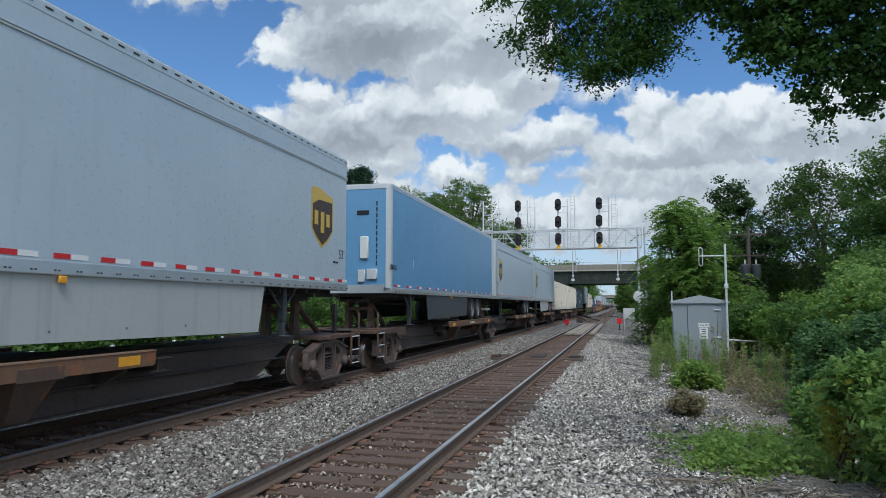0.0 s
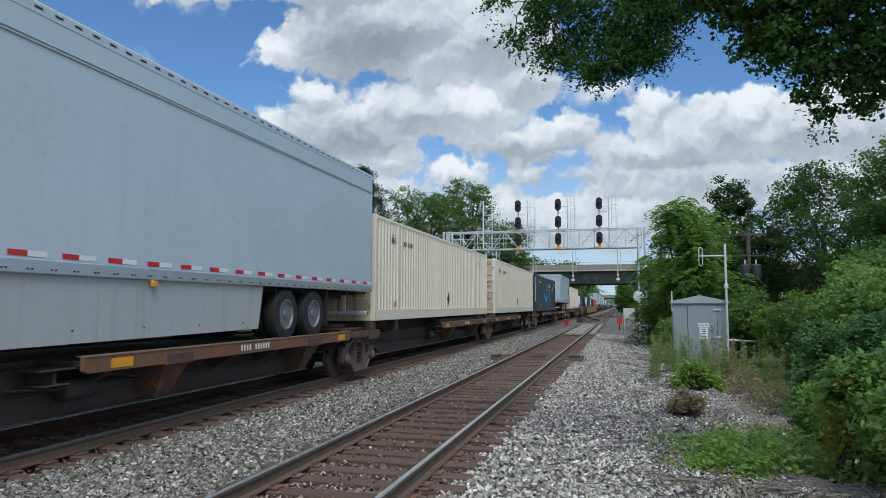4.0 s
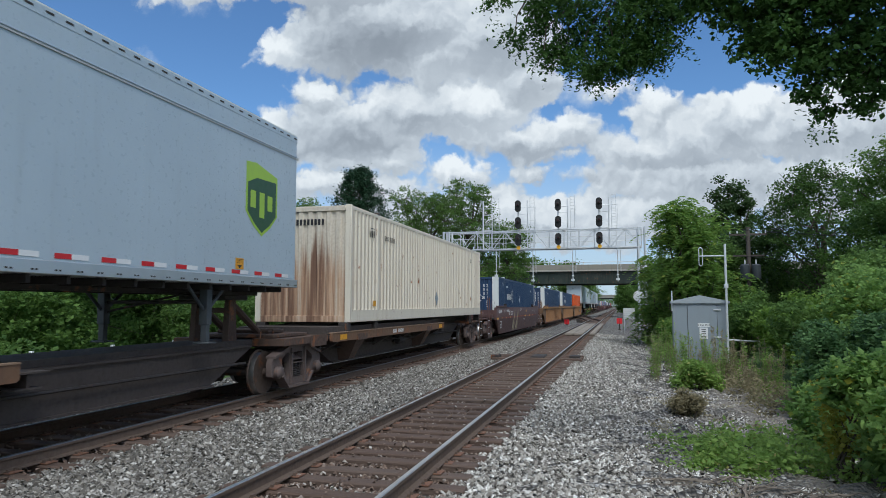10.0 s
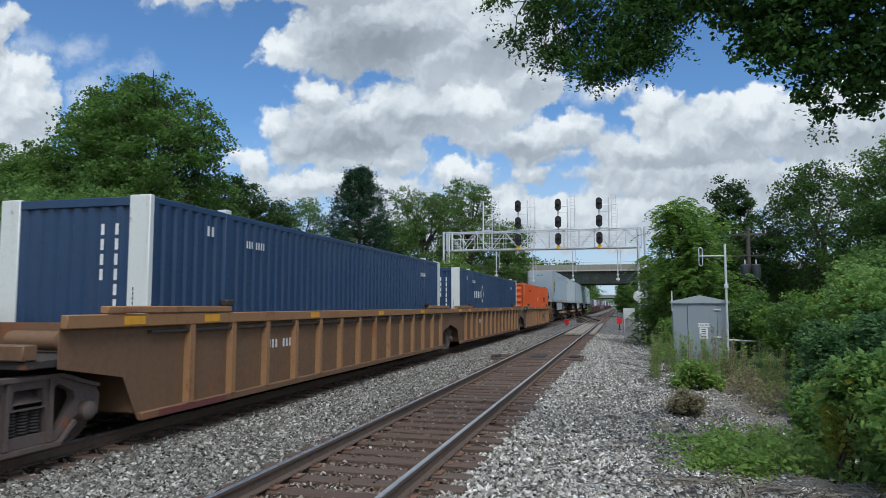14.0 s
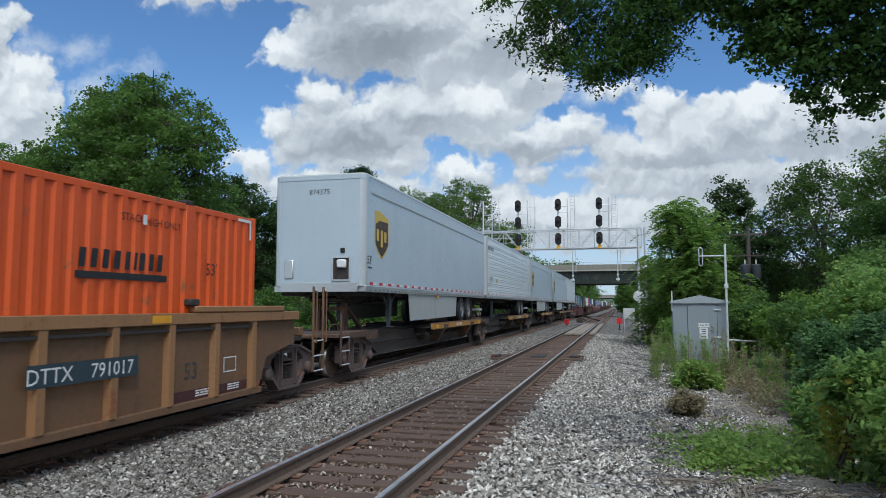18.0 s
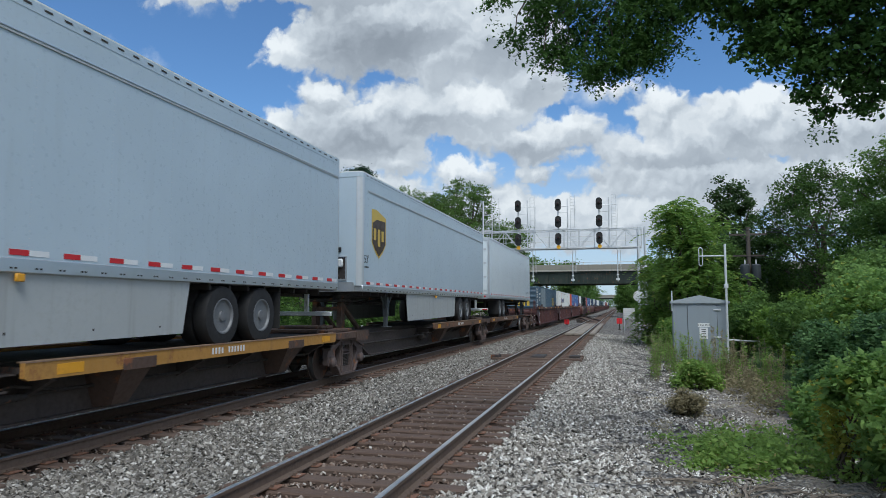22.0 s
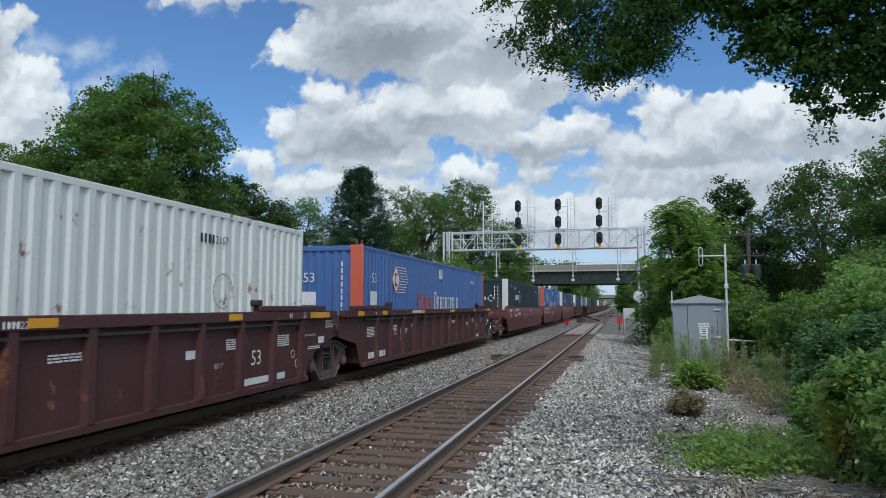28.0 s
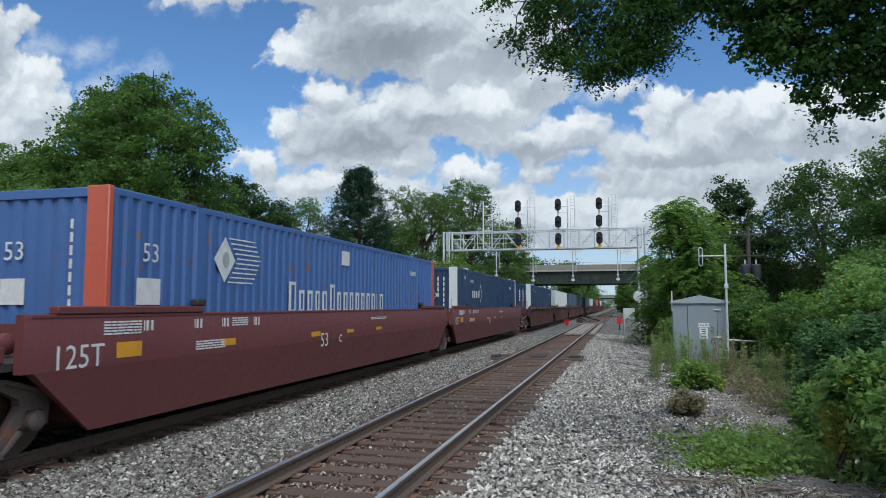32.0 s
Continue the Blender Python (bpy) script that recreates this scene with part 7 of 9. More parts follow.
def end_steps(parent, y, d, mat, tall=False, iron=None):
    """Ladder and grab irons at a car's end."""
    for s in (-1, 1):
        ld = part("end_ladder", Mesh().cbox(s * 1.28 - 0.02, s * 1.28 + 0.02, y - 0.03, y + 0.03, 0.32, 2.15 if tall else 1.55, 0.006).cbox(s * 1.28 - 0.02, s * 1.28 + 0.02, y + d * 0.5 - 0.03, y + d * 0.5 + 0.03, 0.32, 2.15 if tall else 1.1, 0.006), mat, parent)
        for zz in (0.34, 0.66, 0.98):
            part("rung", Mesh().tube((s * 1.29, y, zz), (s * 1.29, y + d * 0.5, zz), 0.016, n=6), GALV, ld)
        if tall:
            part("grab_iron", Mesh().path([(s * 1.30, y, 0.95), (s * 1.36, y, 0.95), (s * 1.36, y, 2.05), (s * 1.30, y, 2.05)], 0.015), iron, ld, "slim grab iron")
            part("grab_iron", Mesh().path([(s * 1.30, y + d * 0.5, 0.95), (s * 1.36, y + d * 0.5, 0.95), (s * 1.36, y + d * 0.5, 2.05), (s * 1.30, y + d * 0.5, 2.05)], 0.015), iron, ld, "slim grab iron")


def spine_unit(start, ya, yb, deck, lead=False, tail=False, hitch=None, load_z=0.0, number=True, edge=None):
    """One platform of an articulated flat car. ya, yb: its trucks; deck: the stretch with the wheel deck."""
    c = rolling("flat_car", "rusty brown skeleton flat car with ochre deck edges", "flat car", start, "flat cars")
    truck(c, ya)
    if tail:
        truck(c, yb)
    y0, y1 = (ya - 1.5 if lead else ya), (yb + 1.5 if tail else yb)
    sill = Mesh()
    sill.prism([(y0, 0.96), (y1, 0.96), (y1, 1.06), (y0, 1.06)], "x", -0.55, 0.55)
    belly = Mesh().prism([(ya + 1.2, 0.958), (yb - 1.2, 0.958), (yb - 2.6, 0.36), (ya + 2.6, 0.36)], "x", -0.72, 0.72)
    part("sill_belly", belly, SILLSTEEL, c, "deep grimy fish-belly sill")
    part("centre_sill", sill, SILLSTEEL, c, "grimy dark centre sill")
    part("sill_flange", Mesh().box(-0.78, 0.78, ya + 2.6, yb - 2.6, 0.33, 0.36).box(-0.76, 0.76, ya + 1.3, yb - 1.3, 0.94, 0.97), SILLSTEEL, c)
    d0, d1 = deck
    edge = edge or DECKEDGE
    dk = part("wheel_deck", Mesh().box(-1.22, 1.22, d0, d1, 0.985, 1.055), DARKSTEEL, c, "checkered steel wheel deck")
    for s in (-1, 1):
        e = part("deck_edge", Mesh().prism([(d0, 1.10), (d1, 1.10), (d1, 0.93), (d1 - 0.05, 0.90), (d0 + 0.05, 0.90), (d0, 0.93)], "x", s * 1.22, s * 1.29), edge, dk, "worn ochre deck edge" if edge == OCHREEDGE else "rust-brown deck edge")
        part("deck_lip", Mesh().box(min(s * 1.17, s * 1.30), max(s * 1.17, s * 1.30), d0, d1, 1.10, 1.118), WORNLIP, dk)
        n = 6
        for k in range(n):
            yy = d0 + 0.5 + k * (d1 - d0 - 1.0) / (n - 1)
            part("outrigger", Mesh().prism([(min(s * 0.7, s * 1.22), 0.985), (max(s * 0.7, s * 1.22), 0.985), (s * 1.2, 0.86), (s * 0.72, 0.60)] if s > 0 else [(-1.22, 0.985), (-0.7, 0.985), (-0.72, 0.60), (-1.2, 0.86)], "y", yy - 0.05, yy + 0.05), SILLSTEEL, dk)
        for yy in (d0 + 0.45, d1 - 0.75):
            part("delineator", Mesh().box(s * 1.29, s * 1.293 if s > 0 else -1.293, yy, yy + 0.42, 0.935, 1.06), ORANGE_Y, e, "yellow reflective plate")
        if isinstance(number, str) and s > 0:
            side_text(number, 0.155, TEXTWHITE, e, d0 + (d1 - d0) * 0.45, 0.945, 1.2925)
        elif number and s > 0:
            marks("lettering", e, 1.29, d0 + (d1 - d0) * 0.42, 0.955, 0.10, (0.08,) * 4 + (-0.1,) + (0.08,) * 6, TEXTWHITE)
        # boxed brackets carry the deck on the sill, with a cross-beam at each end of it
        for yy in (d0 + 1.9, d1 - 2.0):
            br = part("deck_bracket", Mesh().add([(s * 0.70, yy - 0.42, 0.90), (s * 1.255, yy - 0.30, 0.90), (s * 1.255, yy + 0.30, 0.90), (s * 0.70, yy + 0.42, 0.90),
                                                  (s * 0.70, yy - 0.20, 0.36), (s * 0.98, yy - 0.16, 0.40), (s * 0.98, yy + 0.16, 0.40), (s * 0.70, yy + 0.20, 0.36)],
                                                 [(0, 1, 2, 3), (4, 7, 6, 5), (0, 4, 5, 1), (1, 5, 6, 2), (2, 6, 7, 3), (0, 3, 7, 4)]), edge if edge == DARKEDGE else BROWNSTEEL, dk, "sloped brown deck bracket")
            part("bracket_plate", Mesh().cbox(min(s * 1.28, s * 1.30), max(s * 1.28, s * 1.30), yy - 0.34, yy + 0.34, 0.88, 1.04, 0.004), BROWNSTEEL, br)
        for yy, d in ((d0, -1), (d1, 1)):
            part("cross_beam", Mesh().box(min(s * 0.56, s * 1.18), max(s * 0.56, s * 1.18), min(yy, yy + d * 0.55), max(yy, yy + d * 0.55), 0.965, 0.984)
                 .box(min(s * 0.56, s * 1.12), max(s * 0.56, s * 1.12), yy + d * 0.26, yy + d * 0.30, 0.80, 0.965)
                 .box(min(s * 0.56, s * 1.15), max(s * 0.56, s * 1.15), min(yy + d * 0.08, yy + d * 0.48), max(yy + d * 0.08, yy + d * 0.48), 0.78, 0.80), SILLSTEEL, c, "I-shaped steel cross-beam")
        # side plates by the truck
        part("bolster_wing", Mesh().prism([(ya - 0.9, 0.94), (ya + 1.2, 0.94), (ya + 1.2, 1.08), (ya - 0.9, 1.08)], "x", s * 0.55, s * 1.25), BROWNSTEEL, c, "rusty end wing")
        part("wing_plate", Mesh().box(min(s * 1.25, s * 1.265), max(s * 1.25, s * 1.265), ya + 0.3, ya + 1.1, 0.86, 1.10), BROWNSTEEL, c)
    part("articulation_frame", Mesh().cbox(-0.95, 0.95, ya - 0.75, ya + 0.75, 1.085, 1.16, 0.015).cbox(-0.6, 0.6, ya - 0.35, ya + 0.35, 1.16, 1.24, 0.02), BROWNSTEEL, c, "rusty articulation casting") if not lead else None
    part("grab_iron", Mesh().path([(0.8, ya - 1.05, 1.08), (0.8, ya - 1.0, 1.27), (0.8, ya - 0.55, 1.27), (0.8, ya - 0.5, 1.08)], 0.014, 5), BROWNSTEEL, c)
    # brake gear on the sill
    part("brake_pipe", Mesh().tube((0.80, ya + 1.6, 0.70), (0.80, yb - 1.6, 0.66), 0.025, n=6), DARKSTEEL, c)
    ym = (ya + yb) / 2 - 1.2
    part("brake_cylinder", Mesh().lathe([(ym - 0.3, 0.10), (ym - 0.25, 0.14), (ym + 0.2, 0.14), (ym + 0.3, 0.06), (ym + 0.75, 0.03)], "y", 12, (0.9, 0, 0.68)), DARKSTEEL, c)
    part("brake_rod", Mesh().path([(0.95, ym - 1.2, 0.78), (0.98, ym - 0.4, 0.72), (0.95, ym + 0.5, 0.82), (0.9, ym + 1.3, 0.70)], 0.02), DARKSTEEL, c)
    if hitch is not None:
        h = part("hitch_stand", Mesh().box(-0.30, 0.30, hitch - 0.1, hitch + 0.1, 1.6, 1.7).prism([(hitch - 0.16, 1.06), (hitch + 0.16, 1.06), (hitch + 0.1, 1.86), (hitch - 0.1, 1.86)], "x", 0.30, 0.42).prism([(hitch - 0.16, 1.06), (hitch + 0.16, 1.06), (hitch + 0.1, 1.86), (hitch - 0.1, 1.86)], "x", -0.42, -0.30), BROWNSTEEL, c, "rusty trailer hitch stand")
        part("hitch_plate", Mesh().cbox(-0.5, 0.5, hitch - 0.42, hitch + 0.42, 1.84, 1.94, 0.02), DARKSTEEL, h)
        part("hitch_brace", Mesh().tube((0.36, hitch, 1.8), (0.36, hitch + 1.25, 1.1), 0.07).tube((-0.36, hitch, 1.8), (-0.36, hitch + 1.25, 1.1), 0.07), BROWNSTEEL, h)
    if load_z:
        part("sill_top", Mesh().box(-0.62, 0.62, 0.3, LEN - 0.3, 1.062, load_z - 0.02).box(-1.15, 1.15, d0 + 0.05, d1 - 0.05, 1.06, load_z - 0.09), SILLSTEEL, c, "raised grimy sill top")
    for yy in ((0.08, 2.0, LEN - 2.0, LEN - 0.08) if load_z else ()):
        for s in (-1, 1):
            part("container_pedestal", Mesh().cbox(s * 1.12 - 0.13, s * 1.12 + 0.13, yy - 0.11, yy + 0.11, 1.0, load_z, 0.015), DARKSTEEL, c)
        part("pedestal_beam", Mesh().box(-1.2, 1.2, yy - 0.1, yy + 0.1, 0.95, 1.08), BROWNSTEEL, c)
    if lead:
        part("end_platform", Mesh().box(-1.25, 1.25, ya - 1.5, ya - 0.9, 0.98, 1.05), BROWNSTEEL, c)
        coupler(c, ya - 1.5, -1, BROWNSTEEL)
        end_steps(c, ya - 1.45, 1, BROWNSTEEL)
    if tail:
        part("end_platform", Mesh().box(-1.25, 1.25, yb - 0.6, yb + 1.5, 0.98, 1.05), BROWNSTEEL, c)
        coupler(c, yb + 1.5, 1, BROWNSTEEL)
        end_steps(c, yb + 1.45, -1, BROWNSTEEL)
        w = part("brake_wheel", Mesh().path([(0.7 + 0.0, yb + 1.3 + 0.28 * math.sin(a), 1.75 + 0.28 * math.cos(a)) for a in [k * math.pi / 8 for k in range(17)]], 0.02), DARKSTEEL, c, "hand brake wheel")
        part("brake_stand", Mesh().cbox(0.62, 0.72, yb + 1.25, yb + 1.35, 1.05, 1.78, 0.01), DARKSTEEL, w)
    return c


# ---- well cars ----
def well_unit(start, label, mat, style, lead=False, tail=False, gap=1.73, edge=None, bars=True, tall_ladder=True):
    c = rolling("well_car", label, "well car", start, "well cars")
    truck(c, -gap)
    if tail:
        truck(c, LEN + gap)
    y0, y1 = -1.55, LEN + 1.55
    for s in (-1, 1):
        if style == "rib":
            part("side_sheet", Mesh().prism([(-0.15, 0.22), (LEN + 0.15, 0.22), (LEN + 0.45, 0.80), (y1, 1.0), (y1, 1.48), (y0, 1.48), (y0, 1.0), (-0.45, 0.80)], "x", s * 1.302, s * 1.318), mat, c)
            part("top_chord", Mesh().cbox(min(s * 1.32, s * 1.425), max(s * 1.32, s * 1.425), y0, y1, 1.46, 1.63, 0.012), edge or mat, c, "top chord in a lighter, sunlit tone" if edge else "")
            part("under_chord", Mesh().prism([(s * 1.318, 1.36), (s * 1.40, 1.36), (s * 1.40, 1.40), (s * 1.318, 1.40)], "y", 0, LEN), DARKSTEEL, c)
            part("bottom_chord", Mesh().cbox(min(s * 1.31, s * 1.40), max(s * 1.31, s * 1.40), -0.15, LEN + 0.15, 0.19, 0.30, 0.012), mat, c)
            for k in range(14):
                yy = 0.93 + k * (LEN - 1.08) / 13
                part("side_post", Mesh().prism([(s * 1.318, yy - 0.085), (s * 1.318, yy + 0.085), (s * 1.415, yy + 0.06), (s * 1.415, yy - 0.06)], "z", 0.30, 1.46), edge or mat, c)
        else:
            sh = Mesh().prism([(s * a, b) for a, b in ((1.40, 1.64), (1.425, 1.60), (1.425, 0.99), (1.31, 0.99), (1.31, 1.64))], "y", y0 + 0.2, y1 - 0.2)
            part("upper_side", sh, mat, c)
            lo = Mesh()
            n1, n2 = -0.25, LEN + 0.25
            v = [(s * 1.424, n1 - 0.95, 0.99), (s * 1.424, n2 + 0.95, 0.99), (s * 1.345, n2, 0.22), (s * 1.345, n1, 0.22), (s * 1.30, n1 - 0.95, 0.99), (s * 1.30, n2 + 0.95, 0.99), (s * 1.30, n2, 0.22), (s * 1.30, n1, 0.22)]
            lo.add(v, [(0, 1, 2, 3), (4, 7, 6, 5), (0, 3, 7, 4), (1, 5, 6, 2), (0, 4, 5, 1), (3, 2, 6, 7)])
            part("lower_side", lo, mat, c)
            part("crease", Mesh().box(min(s * 1.424, s * 1.432), max(s * 1.424, s * 1.432), y0 + 0.3, y1 - 0.3, 1.60, 1.625), mat, c)
        for (a, b) in ((-0.9, 1.95), (LEN - 1.95, LEN + 0.9)):
            g = part("guide_rail", Mesh().cbox(min(s * 1.30, s * 1.44), max(s * 1.30, s * 1.44), a, b, 1.635, 1.735, 0.015), edge or mat, c)
            ke = b if a < 0 else a
            part("lock_bracket", Mesh().cbox(min(s * 1.28, s * 1.42), max(s * 1.28, s * 1.42), ke - 0.12, ke + 0.12, 1.735, 1.84, 0.02), DARKSTEEL, g)
        # inner floor rails carry the box
        part("floor_rail", Mesh().box(min(s * 1.18, s * 1.30), max(s * 1.18, s * 1.30), 0, LEN, 0.26, 0.40), DARKSTEEL, c)
        if bars:
            for yy in (-0.6, 1.2, 5.0, 9.2, 13.2) if style == "rib" else ():
                xx = 1.427 if style != "rib" else 1.4265
                part("delineator", Mesh().box(min(s * xx, s * (xx + 0.003)), max(s * xx, s * (xx + 0.003)), yy, yy + 0.42, 1.40 if style != "rib" else 1.49, 1.54 if style != "rib" else 1.60), ORANGE_Y, c, "yellow reflective plate")
    for k in range(5):
        yy = 0.1 + k * (LEN - 0.2) / 4
        part("floor_beam", Mesh().box(-1.2, 1.2, yy - 0.1, yy + 0.1, 0.24, 0.395), DARKSTEEL, c)
    for yy, d in ((0, -1), (LEN, 1)):
        e0 = yy + d * 0.12
        part("end_wall", Mesh().box(-1.31, 1.31, min(e0, e0 + d * 0.06), max(e0, e0 + d * 0.06), 0.3, 1.5), mat, c)
        q = yy + d * gap
        end = q + d * (1.35 if (lead and d < 0) or (tail and d > 0) else 0.0)
        part("end_deck", Mesh().cbox(-1.28, 1.28, min(e0, q + d * 0.25), max(e0, q + d * 0.25), 1.02, 1.12, 0.012).box(-0.5, 0.5, min(e0, end), max(e0, end), 0.82, 1.02), DARKSTEEL, c, "grimy end deck")
        part("end_beam", Mesh().cbox(-1.3, 1.3, min(q + d * 0.1, q + d * 0.3), max(q + d * 0.1, q + d * 0.3), 1.12, 1.30, 0.015), mat, c)
        part("brake_reservoir", Mesh().lathe([(-0.45, 0.06), (-0.4, 0.13), (0.4, 0.13), (0.45, 0.06)], "x", 12, (0.2, yy + d * 0.75, 1.28)), mat, c)
        if (lead and d < 0) or (tail and d > 0):
            part("crossover_platform", Mesh().cbox(-1.2, 1.2, min(end, end - d * 0.4), max(end, end - d * 0.4), 1.04, 1.10, 0.01), mat, c)
            coupler(c, end, d, mat)
            end_steps(c, end - d * 0.05, -d, mat, tall_ladder, mat)
    return c

# ---- the consist, in the order in which it comes ----
SX = HW + 0.005
BROWN_SHIELD, GREEN_SHIELD = (SHIELDBROWN, GOLD), (DARKGREEN, LIME)


def rear_deck(b, s):
    """The stretch of deck before the truck at b, for the load that begins at s."""
    return (b - s - 9.7, b - s - 1.08)


A, B, C, D = -0.56, 18.84, 36.48, 53.59
trailer(A, "grey semi-trailer with a brown shield emblem and white skirt", UPSGREY, skirt=SKIRTGREY, rear_first=True, emblem=BROWN_SHIELD, wheels=(3.4, 4.67), top=5.25)
spine_unit(A, -0.7, 15.53, (0.2, 9.1), tail=True, hitch=LEN - 0.9)
t = trailer(B, "pale blue semi-trailer with a dark skirt", BLUEPAINT, skirt=SKIRTDARK, nose="blue", tape=1.15, size_mark=False, trim=False, top=5.28)
marks("lettering", t, SX, 0.03, 2.78, 0.15, (0.09, 0.09), TEXTBLACK, 0.3)
side_text("533002", 0.205, TEXTBLACK, t, 0.27, 2.78, SX + 0.002)
part("patch", Mesh().box(SX, SX + 0.003, 2.2, 2.24, 2.9, 3.2), TEXTWHITE, t)
spine_unit(B, 0.45, 16.93, rear_deck(35.77, B), lead=True, hitch=0.9)
trailer(C, "grey semi-trailer with a brown shield emblem", UPSGREY, emblem=BROWN_SHIELD, top=5.27)
spine_unit(C, -0.71, 16.61, rear_deck(53.09, C), hitch=0.9)
trailer(D, "grey semi-trailer with a brown shield emblem and pale skirt", UPSGREY, skirt=SKIRTGREY, emblem=BROWN_SHIELD)
spine_unit(D, -0.5, 15.8, rear_deck(69.4, D), hitch=0.9)


def cream_box(start, doors, mat=CREAM):
    c = container(start, "cream corrugated container, " + ("streaked with rust" if mat == RUSTCREAM else "dusty and worn"), mat, 1.33, doors=doors, front_mat=RUSTEND if mat == RUSTCREAM else DOORTAN, dust=DUSTCREAM)
    diamond("placard", c, SX, 8.15, 2.0, 0.42, 0.5, PRIMEGREY if mat == CREAM else CABINET, "dark diamond placard")
    marks("lettering", c, SX, 1.35, 3.55, 0.18, (0.1, 0.1, 0.1), TEXTBLACK)
    part("letter_rule", Mesh().box(SX, SX + 0.003, 1.35, 1.65, 3.78, 3.80), TEXTBLACK, c)
    marks("lettering", c, SX, 2.5, 3.55, 0.14, (0.07,) * 4 + (-0.05,) + (0.07,) * 6, TEXTBLACK)
    part("sticker", Mesh().box(SX, SX + 0.003, 1.6, 1.8, 1.72, 1.87), ORANGE_Y, c, "small yellow sticker")
    marks("lettering", c, SX, 13.9, 3.62, 0.15, (0.08, 0.08, 0.08), TEXTBLACK)
    return c


E_, F_, G_, H_, I_ = 70.08, 88.55, 107.14, 130.28, 146.63
cream_box(E_, True)
spine_unit(E_, -0.68, 17.15, rear_deck(87.23, E_), load_z=1.33)
cream_box(F_, True)
spine_unit(F_, -1.28, 15.1, (-0.15, 9.6), tail=True, load_z=1.33)

g = container(G_, "dark slate container with a bright blue curved arrow", PRIMEGREY, 1.30, end_ribs="h")
curve = Mesh()
n = 22
for k in range(n):
    a0, a1 = k / n, (k + 1) / n

    def arc(a):
        y = 5.15 + 3.72 * a
        z = 3.13 - 0.86 * math.sin(math.pi * (0.02 + 0.86 * a)) ** 0.9
        return y, z, 0.03 + 0.17 * math.sin(math.pi * min(1, a * 0.9 + 0.08))
    (ya, za, ta), (yb, zb, tb) = arc(a0), arc(a1)
    curve.prism([(ya, za - ta), (yb, zb - tb), (yb, zb + tb), (ya, za + ta)], "x", SX, SX + 0.003)
curve.prism([(8.45, 3.14), (9.05, 3.34), (9.2, 3.22), (9.12, 2.66), (8.93, 2.45), (8.9, 2.78), (8.97, 3.06), (8.5, 3.02)], "x", SX, SX + 0.003)
part("emblem", curve, CYAN, g, "bright blue curved arrow emblem")
marks("wordmark", g, SX, 9.55, 3.38, 0.30, (0.27, 0.16, 0.09, 0.42, 0.28), TEXTWHITE, 0.35)
for yy in (12.98, 13.55):
    diamond("placard", g, SX, yy, 3.33, 0.36, 0.46, TEXTWHITE)
side_text("STACK LIMIT", 0.19, TEXTWHITE, g, 12.95, 3.72, SX + 0.002)
marks("lettering", g, SX, 14.4, 3.66, 0.14, (0.08,) * 8, TEXTWHITE)
marks("lettering", g, SX, 2.4, 3.6, 0.13, (0.08,) * 10, TEXTWHITE)
marks("lettering", g, SX, 1.3, 3.6, 0.16, (0.1, 0.1), TEXTWHITE)
side_text("TOP LIFT ONLY", 0.185, TEXTWHITE, g, 13.2, 1.63, SX + 0.002)
marks("lettering", g, SX, 2.3, 1.7, 0.12, (0.09,) * 7, TEXTWHITE)
end_marks("wordmark", g, -0.35, 0.012, 3.72, 0.2, (0.15, 0.22, 0.15, 0.15, 0.16, 0.15), TEXTWHITE)
column_marks("lettering", g, 1.2, 0.0, 3.85, 11, 0.13, TEXTWHITE)
PRIMER = paint("bare_primer_patch", (0.36, 0.28, 0.18), 0.8, 0.5, 0.4, (0.26, 0.12, 0.05), streak=0.6)
RUST_BLOOM = paint("rust_bloom", (0.33, 0.125, 0.035), 0.85, 0.4, 0.3, (0.16, 0.07, 0.03), streak=0.5)
for yy, w, rows in ((7.58, 0.20, ((2.35, 3.45, PRIMER), (1.62, 2.2, RUST_BLOOM))), (10.17, 0.22, ((1.66, 3.28, PRIMER),)), (10.46, 0.16, ((1.62, 3.56, RUST_BLOOM),)), (10.76, 0.09, ((1.62, 3.05, RUST_BLOOM),)), (12.62, 0.07, ((1.80, 2.40, RUST_BLOOM), (2.6, 3.1, PRIMER)))):
    for lo, hi, mt in rows:
        rr = random.Random(int(yy * 100 + lo * 10))
        n = 14
        left = [(yy + rr.uniform(-0.14, 0.10) * w, lo + (hi - lo) * k / n) for k in range(n + 1)]
        right = [(yy + w + rr.uniform(-0.22, 0.12) * w, lo + (hi - lo) * k / n + rr.uniform(-0.02, 0.02)) for k in range(n, -1, -1)]
        ragged = left + right
        part("rust_streak", Mesh().prism(ragged, "x", SX - 0.001, SX + 0.002), mt, g, "peeled patch with rust")
spine_unit(G_, 0.6, 18.38, (4.2, 17.06), lead=True, load_z=1.30, edge=DARKEDGE, number="TTHX   360309")

t = trailer(H_, "grey reversed semi-trailer with a lime green shield emblem", UPSGREY, L=13.46, rear_first=True, emblem=GREEN_SHIELD, wheels=(2.45, 3.7), size_mark=False)
lf = part("lift_sticker", Mesh().box(SX, SX + 0.003, 11.10, 11.36, 2.37, 2.56), ORANGE_Y, t, "yellow sticker with an arrow")
side_text("LIFT", 0.11, TEXTBLACK, lf, 11.23, 2.47, SX + 0.005)
part("arrow", Mesh().prism([(11.15, 2.44), (11.23, 2.385), (11.31, 2.44)], "x", SX + 0.003, SX + 0.005), TEXTBLACK, lf)
spine_unit(H_, -4.72, 13.96, (-2.84, 6.8), hitch=12.5)
c = cream_box(I_, False, RUSTCREAM)
end_marks("lettering", c, -0.2, 0.028, 3.75, 0.15, (0.08,) * 8, TEXTBLACK)
